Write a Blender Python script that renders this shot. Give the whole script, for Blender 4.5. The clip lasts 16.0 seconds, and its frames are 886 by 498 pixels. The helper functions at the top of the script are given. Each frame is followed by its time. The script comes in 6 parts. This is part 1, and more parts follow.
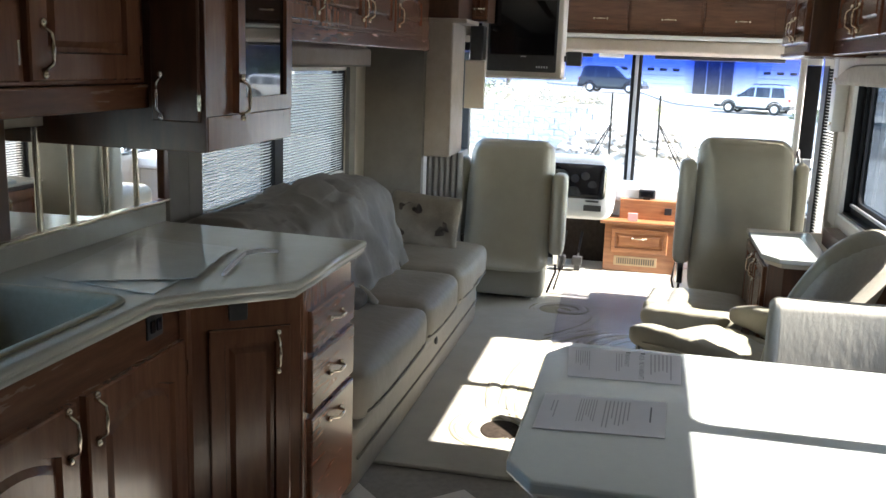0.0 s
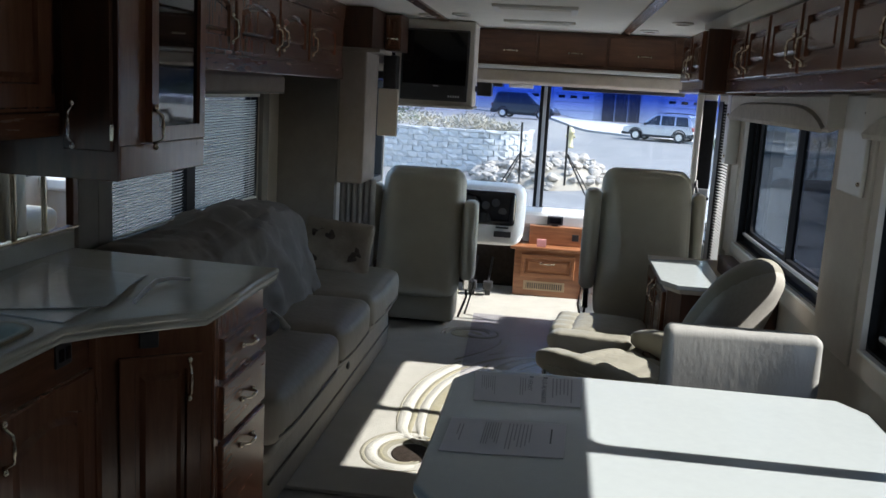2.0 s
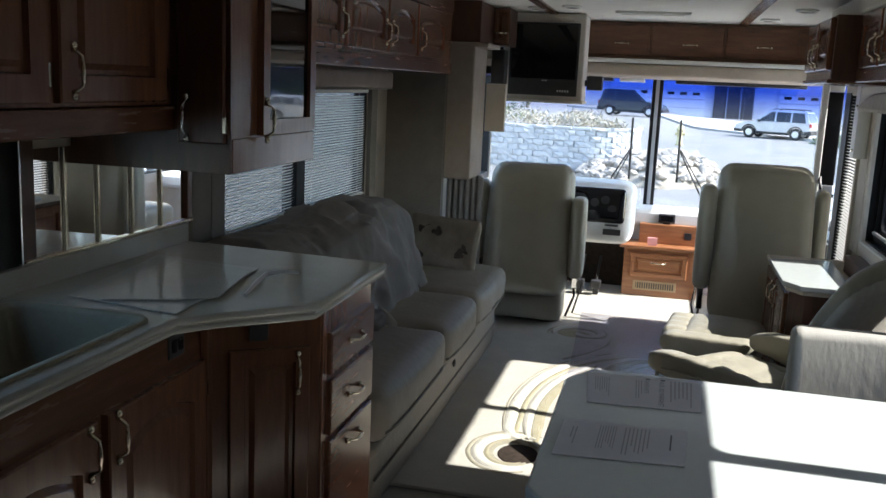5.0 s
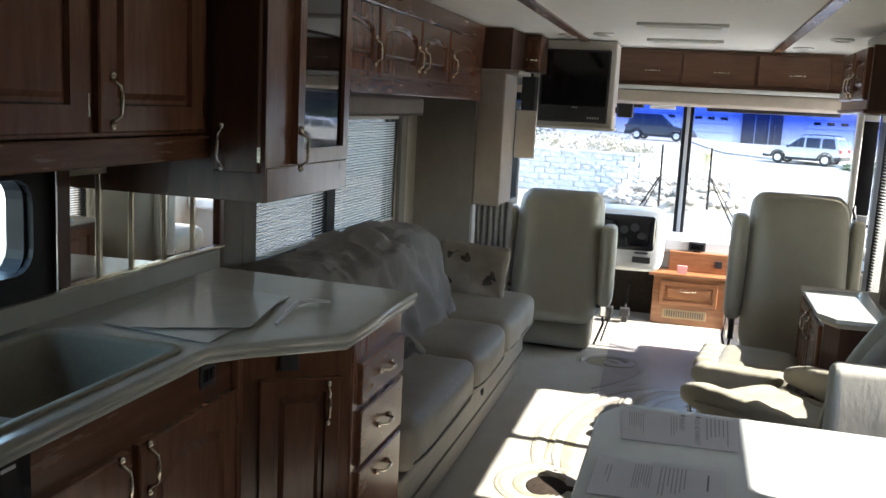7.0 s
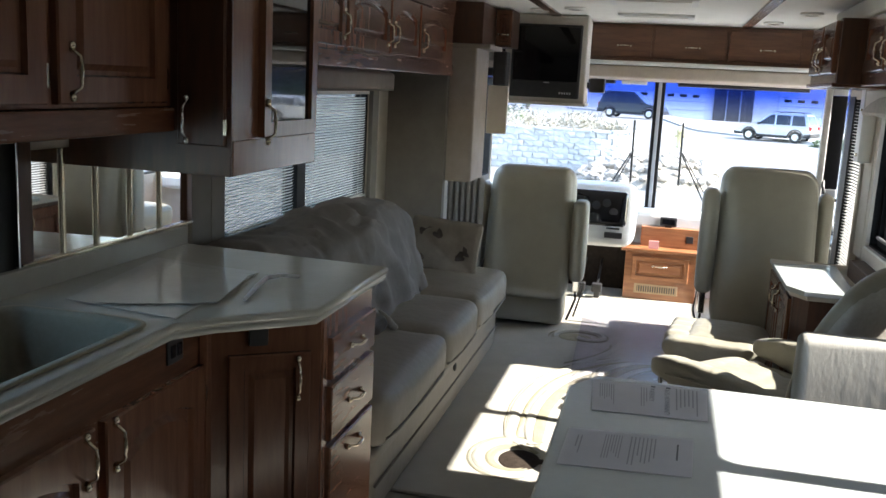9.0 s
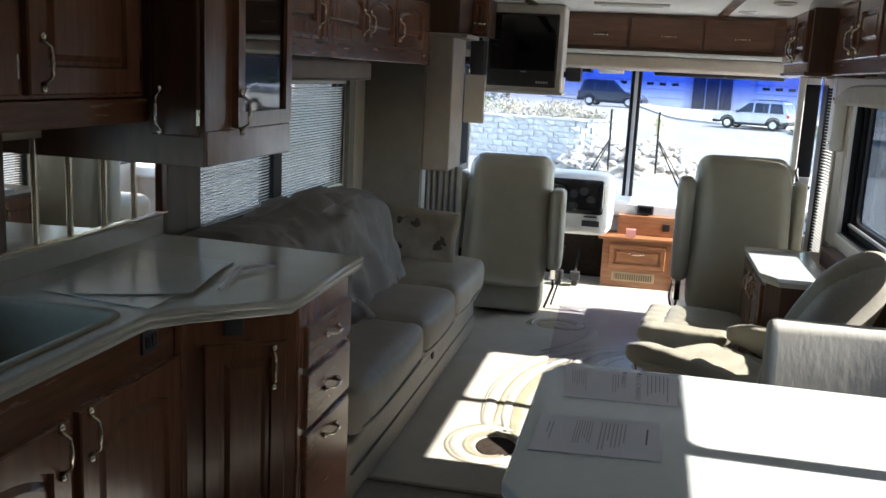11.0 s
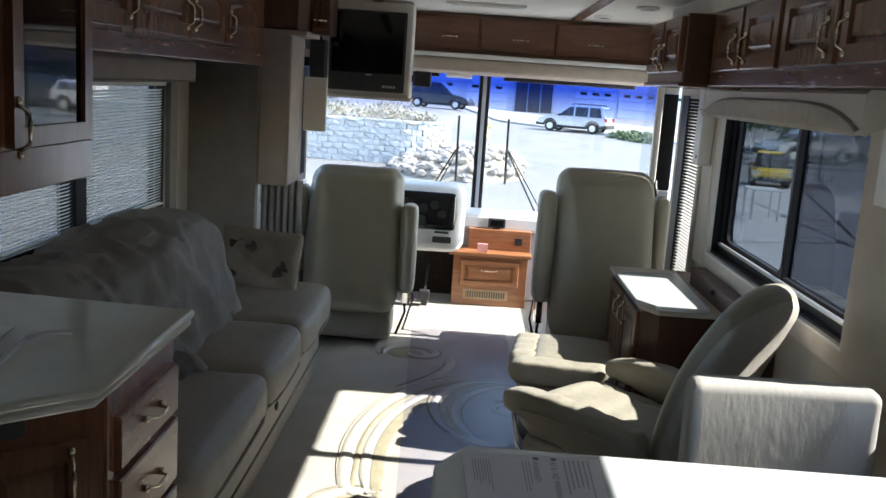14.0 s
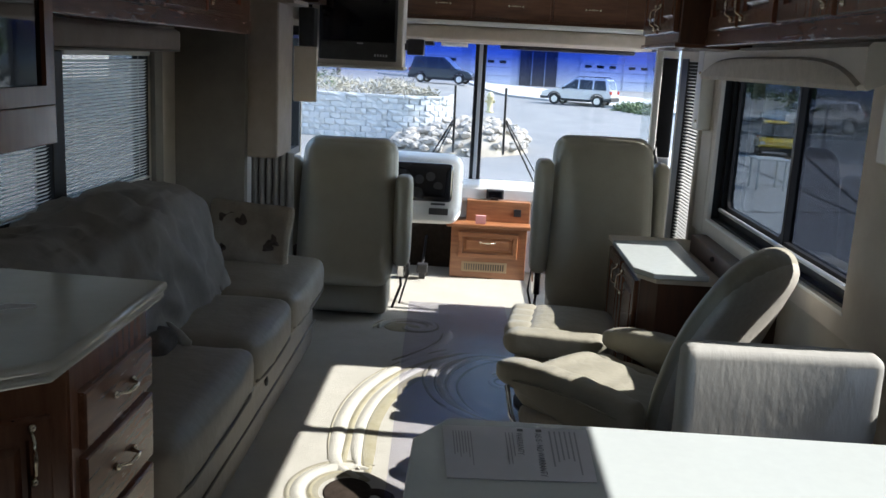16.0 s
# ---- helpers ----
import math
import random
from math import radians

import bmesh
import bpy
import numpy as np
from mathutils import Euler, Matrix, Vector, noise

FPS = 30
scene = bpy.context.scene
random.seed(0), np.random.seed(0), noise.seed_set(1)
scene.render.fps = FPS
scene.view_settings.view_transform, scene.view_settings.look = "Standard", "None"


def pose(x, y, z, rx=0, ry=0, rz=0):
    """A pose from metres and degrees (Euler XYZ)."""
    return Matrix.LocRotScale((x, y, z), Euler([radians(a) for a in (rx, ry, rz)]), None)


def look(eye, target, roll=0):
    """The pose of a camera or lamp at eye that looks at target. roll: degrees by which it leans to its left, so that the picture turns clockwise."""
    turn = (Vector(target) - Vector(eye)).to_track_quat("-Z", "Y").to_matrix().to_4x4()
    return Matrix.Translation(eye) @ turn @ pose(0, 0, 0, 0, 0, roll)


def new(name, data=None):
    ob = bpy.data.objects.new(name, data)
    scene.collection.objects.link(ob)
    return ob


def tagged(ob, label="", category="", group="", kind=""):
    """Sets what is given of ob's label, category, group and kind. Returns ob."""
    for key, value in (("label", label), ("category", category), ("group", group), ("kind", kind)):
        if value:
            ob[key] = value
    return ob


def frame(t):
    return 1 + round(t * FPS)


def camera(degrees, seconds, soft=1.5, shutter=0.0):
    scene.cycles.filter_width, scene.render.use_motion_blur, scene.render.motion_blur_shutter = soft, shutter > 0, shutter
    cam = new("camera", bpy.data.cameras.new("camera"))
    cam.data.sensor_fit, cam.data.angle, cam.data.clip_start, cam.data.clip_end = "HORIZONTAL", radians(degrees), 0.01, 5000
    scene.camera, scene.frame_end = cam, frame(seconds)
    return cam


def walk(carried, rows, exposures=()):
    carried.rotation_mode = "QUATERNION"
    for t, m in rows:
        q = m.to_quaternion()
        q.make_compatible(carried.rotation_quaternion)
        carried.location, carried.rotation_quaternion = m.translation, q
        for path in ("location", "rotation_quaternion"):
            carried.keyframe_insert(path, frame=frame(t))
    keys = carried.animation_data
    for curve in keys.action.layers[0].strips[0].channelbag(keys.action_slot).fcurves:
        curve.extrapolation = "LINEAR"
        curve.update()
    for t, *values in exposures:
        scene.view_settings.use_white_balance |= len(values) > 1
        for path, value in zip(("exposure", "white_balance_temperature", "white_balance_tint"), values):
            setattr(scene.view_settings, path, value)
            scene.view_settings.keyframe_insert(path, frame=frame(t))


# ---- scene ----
cam = camera(52.0, 16.0)
PATH = [
    (0, (0.174, 0.911, 1.48), (-0.24, 2.826, 1.074), 2.1),
    (0.5, (0.187, 0.894, 1.49), (-0.138, 2.825, 1.083), 1.4),
    (1, (0.206, 0.874, 1.5), (-0.041, 2.823, 1.125), 1.3),
    (1.5, (0.208, 0.859, 1.502), (0.044, 2.819, 1.138), 2.5),
    (2, (0.197, 0.838, 1.512), (-0.035, 2.794, 1.164), 3.3),
    (2.5, (0.184, 0.848, 1.506), (-0.11, 2.798, 1.172), 1.2),
    (3, (0.174, 0.855, 1.498), (-0.185, 2.788, 1.13), 0.7),
    (5.5, (0.164, 0.923, 1.488), (-0.305, 2.834, 1.128), 2.4),
    (6, (0.15, 0.938, 1.494), (-0.351, 2.836, 1.112), 1.2),
    (6.5, (0.135, 0.93, 1.508), (-0.411, 2.825, 1.176), 2.4),
    (7, (0.142, 0.917, 1.508), (-0.371, 2.824, 1.191), 3.0),
    (7.5, (0.142, 0.92, 1.499), (-0.358, 2.823, 1.14), 3.1),
    (8, (0.145, 0.927, 1.49), (-0.335, 2.833, 1.117), 3.8),
    (8.5, (0.147, 0.932, 1.489), (-0.301, 2.843, 1.103), 3.5),
    (9, (0.15, 0.933, 1.491), (-0.304, 2.848, 1.131), 2.9),
    (11.5, (0.174, 0.918, 1.498), (-0.209, 2.843, 1.113), 3.2),
    (12, (0.171, 0.931, 1.5), (-0.188, 2.868, 1.152), 3.7),
    (12.5, (0.141, 1.059, 1.472), (-0.327, 2.957, 1.053), 2.9),
    (13, (0.115, 1.201, 1.449), (-0.344, 3.103, 1.035), 3.7),
    (13.5, (0.031, 1.375, 1.465), (-0.15, 3.32, 1.037), 5.3),
    (14, (-0.011, 1.451, 1.507), (-0.051, 3.418, 1.148), 3.9),
    (14.5, (0.0, 1.499, 1.484), (-0.016, 3.463, 1.108), 4.5),
    (15, (0.036, 1.513, 1.478), (0.064, 3.478, 1.108), 2.0),
    (15.5, (0.05, 1.533, 1.475), (0.037, 3.496, 1.091), 2.2),
    (16, (0.048, 1.541, 1.467), (-0.003, 3.498, 1.056), 3.0),
]
EXPOSURE = [(0.0, 4.22, 6900), (0.5, 4.17, 6900), (1.0, 3.57, 6700), (1.5, 2.97, 6500), (2.0, 2.67, 6350), (2.5, 2.62, 6300), (3.0, 2.67, 6300), (5.5, 3.27, 6600), (6.5, 3.62, 6800), (7.0, 3.82, 6900), (8.0, 3.92, 6900), (9.0, 3.72, 6800), (11.5, 3.32, 6700), (12.5, 3.07, 6600), (13.0, 3.17, 6600), (13.5, 3.37, 6700), (14.0, 3.27, 6600), (15.0, 2.97, 6500), (16.0, 2.82, 6450)]
walk(cam, [(t, look(eye, target, roll)) for t, eye, target, roll in PATH], [(t, s, k, 10) for t, s, k in EXPOSURE])

# ---- world, sun, exposure ----
world = bpy.data.worlds.new("world")
scene.world = world
world.use_nodes = True
wn, wl = world.node_tree.nodes, world.node_tree.links
sky = wn.new("ShaderNodeTexSky")
sky.sky_type = "NISHITA"
sky.sun_disc = False
sky.sun_elevation = radians(40)
sky.sun_rotation = radians(90)
wn["Background"].inputs["Strength"].default_value = 0.15
wl.new(sky.outputs["Color"], wn["Background"].inputs["Color"])

sun_data = bpy.data.lights.new("sun", "SUN")
sun_data.energy, sun_data.angle, sun_data.color = 1.75, radians(0.55), (1.0, 0.97, 0.93)
sun = new("sun", sun_data)
sun.matrix_world = look((13, 0.1, 11), (13 - 1.184, 0.1, 10))


# ---- materials ----
def mat(name, color, rough=0.6, color2=None, scale=6.0, bump=0.0, bscale=60.0, metal=0.0, stretch=(1, 1, 1), spec=0.5, coat=0.0, rvar=0.0, island=0.0, detail=6.0):
    m = bpy.data.materials.new(name)
    m.use_nodes = True
    n, l = m.node_tree.nodes, m.node_tree.links
    b = n["Principled BSDF"]
    b.inputs["Roughness"].default_value = rough
    b.inputs["Metallic"].default_value = metal
    b.inputs["Specular IOR Level"].default_value = spec
    b.inputs["Coat Weight"].default_value = coat
    b.inputs["Coat Roughness"].default_value = 0.16
    b.inputs["Base Color"].default_value = (*color, 1)
    tc = n.new("ShaderNodeTexCoord")
    mp = n.new("ShaderNodeMapping")
    mp.inputs["Scale"].default_value = stretch
    l.new(tc.outputs["Object"], mp.inputs["Vector"])
    if color2:
        nz = n.new("ShaderNodeTexNoise")
        nz.inputs["Scale"].default_value = scale
        nz.inputs["Detail"].default_value = detail
        nz.inputs["Roughness"].default_value = 0.62
        l.new(mp.outputs["Vector"], nz.inputs["Vector"])
        mx = n.new("ShaderNodeMix")
        mx.data_type = "RGBA"
        mx.inputs[6].default_value = (*color, 1)
        mx.inputs[7].default_value = (*color2, 1)
        cr = n.new("ShaderNodeMapRange")
        cr.inputs["From Min"].default_value, cr.inputs["From Max"].default_value = 0.32, 0.68
        l.new(nz.outputs["Fac"], cr.inputs["Value"])
        fac = cr.outputs["Result"]
        if island:
            oi = n.new("ShaderNodeObjectInfo")
            ad = n.new("ShaderNodeMath")
            ad.operation = "MULTIPLY_ADD"
            l.new(oi.outputs["Random"], ad.inputs[0])
            ad.inputs[1].default_value = island
            l.new(fac, ad.inputs[2])
            ad.use_clamp = True
            fac = ad.outputs[0]
        l.new(fac, mx.inputs[0])
        l.new(mx.outputs[2], b.inputs["Base Color"])
        if rvar:
            rr = n.new("ShaderNodeMapRange")
            rr.inputs["To Min"].default_value, rr.inputs["To Max"].default_value = rough - rvar, rough + rvar
            l.new(nz.outputs["Fac"], rr.inputs["Value"])
            l.new(rr.outputs["Result"], b.inputs["Roughness"])
    if bump:
        nb = n.new("ShaderNodeTexNoise")
        nb.inputs["Scale"].default_value = bscale
        nb.inputs["Detail"].default_value = 4
        l.new(mp.outputs["Vector"], nb.inputs["Vector"])
        bp = n.new("ShaderNodeBump")
        bp.inputs["Strength"].default_value = bump
        bp.inputs["Distance"].default_value = 0.01
        l.new(nb.outputs["Fac"], bp.inputs["Height"])
        l.new(bp.outputs["Normal"], b.inputs["Normal"])
    return m


WOOD = mat("cherry_wood", (0.120, 0.0525, 0.031), 0.23, (0.180, 0.081, 0.0475), 7, 0.008, 40, stretch=(6, 6, 0.7), rvar=0.05, spec=0.45, coat=0.3)
WOOD_H = mat("cherry_wood_lengthwise", (0.090, 0.038, 0.022), 0.26, (0.147, 0.065, 0.037), 7, 0.008, 40, stretch=(6, 0.7, 6), rvar=0.05)
WOOD_C = mat("dark_cherry_crosswise", (0.098, 0.044, 0.026), 0.30, (0.184, 0.087, 0.048), 7, 0.03, 40, stretch=(0.7, 6, 6), coat=0.2, rvar=0.06)
# orange tone paints the sun on the dash cabinet into its cherry wood
WOOD_X_SUN = mat("sunlit_cherry_crosswise", (0.22, 0.084, 0.036), 0.34, (0.36, 0.158, 0.068), 7, 0.08, 40, stretch=(0.7, 6, 6), coat=0.25, rvar=0.08)
# dark wood; on the side cabinet its darkness also carries shade
WOOD_DK = mat("dark_wood_and_shade", (0.05, 0.022, 0.013), 0.4, (0.085, 0.036, 0.02), 7, 0.06, 40, stretch=(6, 6, 0.7), coat=0.15)
BRASS = mat("worn_brass", (0.74, 0.68, 0.56), 0.22, (0.62, 0.55, 0.42), 30, metal=1.0)
CHROME = mat("chrome", (0.75, 0.75, 0.77), 0.12, metal=1.0)
COUNTER = mat("solid_surface", (0.37, 0.365, 0.335), 0.18, (0.40, 0.395, 0.365), 12, rvar=0.02)
TABLETOP = mat("white_laminate", (0.375, 0.405, 0.40), 0.22, (0.388, 0.418, 0.413), 40, rvar=0.06)
PAPER = mat("paper", (0.46, 0.455, 0.485), 0.7, (0.50, 0.495, 0.525), 8)
FOLDER = mat("glossy_grey_paper", (0.40, 0.40, 0.38), 0.16, (0.46, 0.46, 0.44), 8)
INK = mat("printed_ink", (0.10, 0.10, 0.11), 0.8)
INK_PALE = mat("pale_printed_ink", (0.27, 0.27, 0.29), 0.8)
LEATHER = mat("taupe_leather", (0.222, 0.202, 0.168), 0.55, (0.276, 0.252, 0.212), 5, 0.3, 26, rvar=0.08, spec=0.35)
SEAT = mat("beige_seat_leather", (0.30, 0.282, 0.222), 0.55, (0.355, 0.333, 0.265), 4, 0.15, 160, rvar=0.06)
RECLINER = mat("olive_beige_leather", (0.235, 0.222, 0.175), 0.5, (0.28, 0.265, 0.212), 6, 0.45, 24, rvar=0.08)
RECLINER_BACK = mat("grey_taupe_upholstery", (0.34, 0.32, 0.28), 0.8, (0.39, 0.37, 0.325), 60, 0.2, 300)
CHAIR_FAB = mat("wrinkled_ivory_upholstery", (0.295, 0.29, 0.268), 0.75, (0.315, 0.31, 0.286), 9, 0.10, 46, stretch=(2.0, 1, 0.6))
PILLOW = mat("patterned_pillow_cloth", (0.21, 0.175, 0.135), 0.85, (0.29, 0.25, 0.20), 9, 0.3, 120)
PILLOW_LEAF = mat("brown_leaf_print", (0.06, 0.045, 0.035), 0.85, (0.10, 0.075, 0.06), 20)
THROW = mat("crumpled_grey_throw", (0.165, 0.152, 0.139), 0.75, (0.238, 0.220, 0.203), 3, 0.9, 8, spec=0.25)
CARPET = mat("beige_carpet", (0.385, 0.372, 0.325), 0.95, (0.435, 0.42, 0.37), 5, 0.6, 420, spec=0.1)
CARPET_CREAM = mat("cream_carpet_band", (0.44, 0.43, 0.375), 0.95, (0.48, 0.465, 0.41), 30, 0.6, 420, spec=0.1)
CARPET_TAN = mat("tan_carpet_band", (0.28, 0.255, 0.165), 0.95, (0.34, 0.32, 0.24), 12, 0.6, 420, spec=0.1)
# olive tone darkened to take in the shade of the carved grooves
CARPET_GROOVE = mat("olive_shaded_groove", (0.235, 0.22, 0.165), 0.95, (0.29, 0.275, 0.215), 30, 0.6, 420, spec=0.1)
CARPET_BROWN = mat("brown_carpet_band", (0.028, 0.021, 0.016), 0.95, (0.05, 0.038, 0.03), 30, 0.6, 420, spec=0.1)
TILE = mat("ceramic_tile", (0.50, 0.48, 0.44), 0.35, (0.58, 0.56, 0.52), 7, 0.05, 30, island=0.3)
GROUT = mat("grout", (0.20, 0.19, 0.175), 0.9, (0.25, 0.24, 0.22), 40)
WALLPAPER = mat("beige_wall_vinyl", (0.48, 0.44, 0.375), 0.75, (0.53, 0.485, 0.415), 14, 0.12, 200)
FABRIC_WALL = mat("padded_beige_fabric", (0.58, 0.53, 0.47), 0.85, (0.63, 0.58, 0.515), 12, 0.25, 260)
BAG_CLOTH = mat("dark_bag_cloth", (0.06, 0.05, 0.043), 0.8, (0.095, 0.08, 0.07), 20, 0.3, 200)
IVORY_CLOTH = mat("ivory_valance_cloth", (0.74, 0.71, 0.65), 0.85, (0.78, 0.75, 0.69), 20, 0.2, 220)
TAN_CLOTH = mat("tan_valance_cloth", (0.44, 0.365, 0.285), 0.85, (0.50, 0.42, 0.335), 14, 0.2, 220)
PILLAR_CLOTH = mat("brown_grey_pillar_cloth", (0.27, 0.23, 0.20), 0.85, (0.32, 0.275, 0.242), 12, 0.25, 260)
PANEL_GREY = mat("taupe_panel", (0.14, 0.128, 0.112), 0.7, (0.17, 0.157, 0.138), 10, 0.1, 200)
CEILING = mat("padded_ivory_ceiling", (0.76, 0.74, 0.68), 0.8, (0.80, 0.78, 0.72), 8, 0.15, 160)
WHITE_PL = mat("ivory_plastic", (0.68, 0.67, 0.63), 0.4, (0.72, 0.71, 0.67), 20)
DASH = mat("pale_dash_plastic", (0.62, 0.62, 0.60), 0.5, (0.67, 0.67, 0.65), 15, 0.08, 300)
BLACK = mat("black_plastic", (0.018, 0.018, 0.02), 0.4, (0.03, 0.03, 0.032), 30)
BLACK_GLOSS = mat("black_gloss_screen", (0.006, 0.006, 0.008), 0.03)
BLACK_ALU = mat("black_anodised_frame", (0.008, 0.008, 0.009), 0.4, (0.014, 0.014, 0.016), 20, spec=0.2)
ALU = mat("pale_aluminium", (0.6, 0.6, 0.6), 0.35, metal=0.9)
SLAT = mat("blind_slat", (0.55, 0.55, 0.54), 0.45, (0.62, 0.62, 0.61), 20)
VENT = mat("tan_vent_plastic", (0.36, 0.25, 0.14), 0.45, (0.42, 0.30, 0.18), 20)
TAIL = mat("red_lamp_plastic", (0.35, 0.02, 0.015), 0.2)
SIGN = mat("faded_red_sign", (0.42, 0.08, 0.07), 0.6, (0.5, 0.12, 0.1), 4)
MIRROR = mat("mirror_glass", (0.86, 0.86, 0.85), 0.02, metal=1.0)
SINK = mat("sink_composite", (0.265, 0.235, 0.18), 0.6, (0.30, 0.268, 0.21), 60, spec=0.15)
CURTAIN = mat("pleated_curtain", (0.155, 0.148, 0.14), 0.85, (0.21, 0.20, 0.19), 12, 0.2, 200)
PINK = mat("pink_note", (0.7, 0.32, 0.30), 0.7)
MARK = mat("small_white_mark", (0.55, 0.55, 0.57), 0.6)
VALANCE_MID = mat("patterned_valance_cloth", (0.43, 0.40, 0.35), 0.85, (0.52, 0.485, 0.43), 26, 0.3, 120)
# vinyl slats let some daylight through
_sn, _sl = SLAT.node_tree.nodes, SLAT.node_tree.links
_tl, _mx = _sn.new("ShaderNodeBsdfTranslucent"), _sn.new("ShaderNodeMixShader")
_tl.inputs["Color"].default_value = (0.75, 0.75, 0.73, 1)
_mx.inputs["Fac"].default_value = 0.25
_sl.new(_sn["Principled BSDF"].outputs["BSDF"], _mx.inputs[1])
_sl.new(_tl.outputs["BSDF"], _mx.inputs[2])
_sl.new(_mx.outputs["Shader"], _sn["Material Output"].inputs["Surface"])
# outside
ASPHALT = mat("sunlit_asphalt", (0.17, 0.17, 0.172), 0.9, (0.235, 0.233, 0.228), 0.6, 0.3, 30)
CONCRETE = mat("concrete", (0.42, 0.41, 0.40), 0.9, (0.52, 0.51, 0.49), 1.2, 0.2, 20)
KERB = mat("kerb_concrete", (0.38, 0.37, 0.35), 0.9, (0.46, 0.45, 0.43), 2)
BLOCK = mat("retaining_block", (0.40, 0.425, 0.44), 0.9, (0.47, 0.49, 0.50), 3, 0.4, 20, island=0.7)
MORTAR = mat("dark_joint", (0.36, 0.38, 0.395), 0.95, (0.41, 0.43, 0.445), 6)
ROCK = mat("granite_rock", (0.24, 0.215, 0.185), 0.9, (0.40, 0.37, 0.33), 2, 0.5, 10, island=0.6)
DIRT = mat("dry_soil", (0.24, 0.215, 0.175), 0.95, (0.33, 0.30, 0.25), 1, 0.5, 10)
BRUSH = mat("dry_brush", (0.28, 0.262, 0.21), 0.9, (0.40, 0.378, 0.32), 3)
LEAF = mat("green_leaf", (0.06, 0.10, 0.035), 0.7, (0.10, 0.15, 0.06), 4)
BARK = mat("bark", (0.10, 0.08, 0.06), 0.9, (0.15, 0.12, 0.09), 5, 0.5, 30)
STUCCO = mat("pale_stucco", (0.52, 0.52, 0.54), 0.9, (0.58, 0.58, 0.60), 0.5, 0.2, 8)
GARAGE = mat("white_garage_door", (0.62, 0.63, 0.66), 0.6, (0.68, 0.69, 0.72), 2)
DARK_DOOR = mat("dark_entrance", (0.05, 0.045, 0.045), 0.4, (0.08, 0.07, 0.07), 2)
CAR_SILVER = mat("silver_car_paint", (0.50, 0.51, 0.53), 0.25, (0.55, 0.56, 0.58), 3, metal=0.3, coat=0.6)
CAR_DARK = mat("dark_green_car_paint", (0.03, 0.045, 0.045), 0.25, (0.04, 0.055, 0.055), 3, coat=0.6)
CAR_YELLOW = mat("yellow_car_paint", (0.75, 0.50, 0.02), 0.3, (0.8, 0.55, 0.03), 3, coat=0.6)
CAR_GLASS = mat("dark_car_glass", (0.02, 0.025, 0.03), 0.06)
TYRE = mat("tyre_rubber", (0.02, 0.02, 0.02), 0.8, (0.035, 0.035, 0.035), 10)
HYDRANT = mat("faded_yellow_paint", (0.50, 0.44, 0.24), 0.6, (0.56, 0.50, 0.3), 6)
GREY_PAINT = mat("grey_paint", (0.25, 0.26, 0.28), 0.6, (0.3, 0.31, 0.33), 3)


def glass_mat(name, tint, gloss=0.5, rough=0.0, least=0.02):
    """Thin glass: straight through, with a mirror share that grows towards grazing angles."""
    m = bpy.data.materials.new(name)
    m.use_nodes = True
    n, l = m.node_tree.nodes, m.node_tree.links
    n.remove(n["Principled BSDF"])
    tr, gl, mx, lw = n.new("ShaderNodeBsdfTransparent"), n.new("ShaderNodeBsdfGlossy"), n.new("ShaderNodeMixShader"), n.new("ShaderNodeLayerWeight")
    pw, ma = n.new("ShaderNodeMath"), n.new("ShaderNodeMath")
    pw.operation, ma.operation = "POWER", "MULTIPLY_ADD"
    pw.inputs[1].default_value = 4.0
    ma.inputs[1].default_value, ma.inputs[2].default_value = gloss, least
    lw.inputs["Blend"].default_value = 0.5
    tr.inputs["Color"].default_value = (*tint, 1)
    gl.inputs["Roughness"].default_value = rough
    l.new(lw.outputs["Facing"], pw.inputs[0])
    l.new(pw.outputs[0], ma.inputs[0])
    l.new(ma.outputs[0], mx.inputs["Fac"])
    l.new(tr.outputs["BSDF"], mx.inputs[1])
    l.new(gl.outputs["BSDF"], mx.inputs[2])
    l.new(mx.outputs["Shader"], n["Material Output"].inputs["Surface"])
    return m, tr


GLASS, _ = glass_mat("window_glass", (0.95, 0.97, 0.97), 0.25)
GLASS_DARK, _ = glass_mat("tinted_side_glass", (0.15, 0.16, 0.175), 0.35)
GLASS_MID, _ = glass_mat("smoked_glass", (0.28, 0.30, 0.31), 0.3)
GLASS_SMOKE, _ = glass_mat("grey_smoked_glass", (0.38, 0.39, 0.385), 0.3)
GLASS_PALE, _ = glass_mat("pale_green_glass", (0.76, 0.82, 0.79), 0.3)
# windshield glass with its blue sun band along the upper edge
SHIELD, sh_tr = glass_mat("windshield_glass", (0.95, 0.97, 0.97), 0.15)
sn, sl = SHIELD.node_tree.nodes, SHIELD.node_tree.links
s_tc, s_sep, s_mr, s_mx = sn.new("ShaderNodeTexCoord"), sn.new("ShaderNodeSeparateXYZ"), sn.new("ShaderNodeMapRange"), sn.new("ShaderNodeMix")
s_mx.data_type = "RGBA"
sl.new(s_tc.outputs["Object"], s_sep.inputs[0])
sl.new(s_sep.outputs["Z"], s_mr.inputs["Value"])
s_mr.inputs["From Min"].default_value, s_mr.inputs["From Max"].default_value = 1.28, 1.52
s_mx.inputs[6].default_value, s_mx.inputs[7].default_value = (0.75, 0.76, 0.755, 1), (0.145, 0.23, 0.56, 1)
sl.new(s_mr.outputs["Result"], s_mx.inputs[0])
sl.new(s_mx.outputs[2], sh_tr.inputs["Color"])

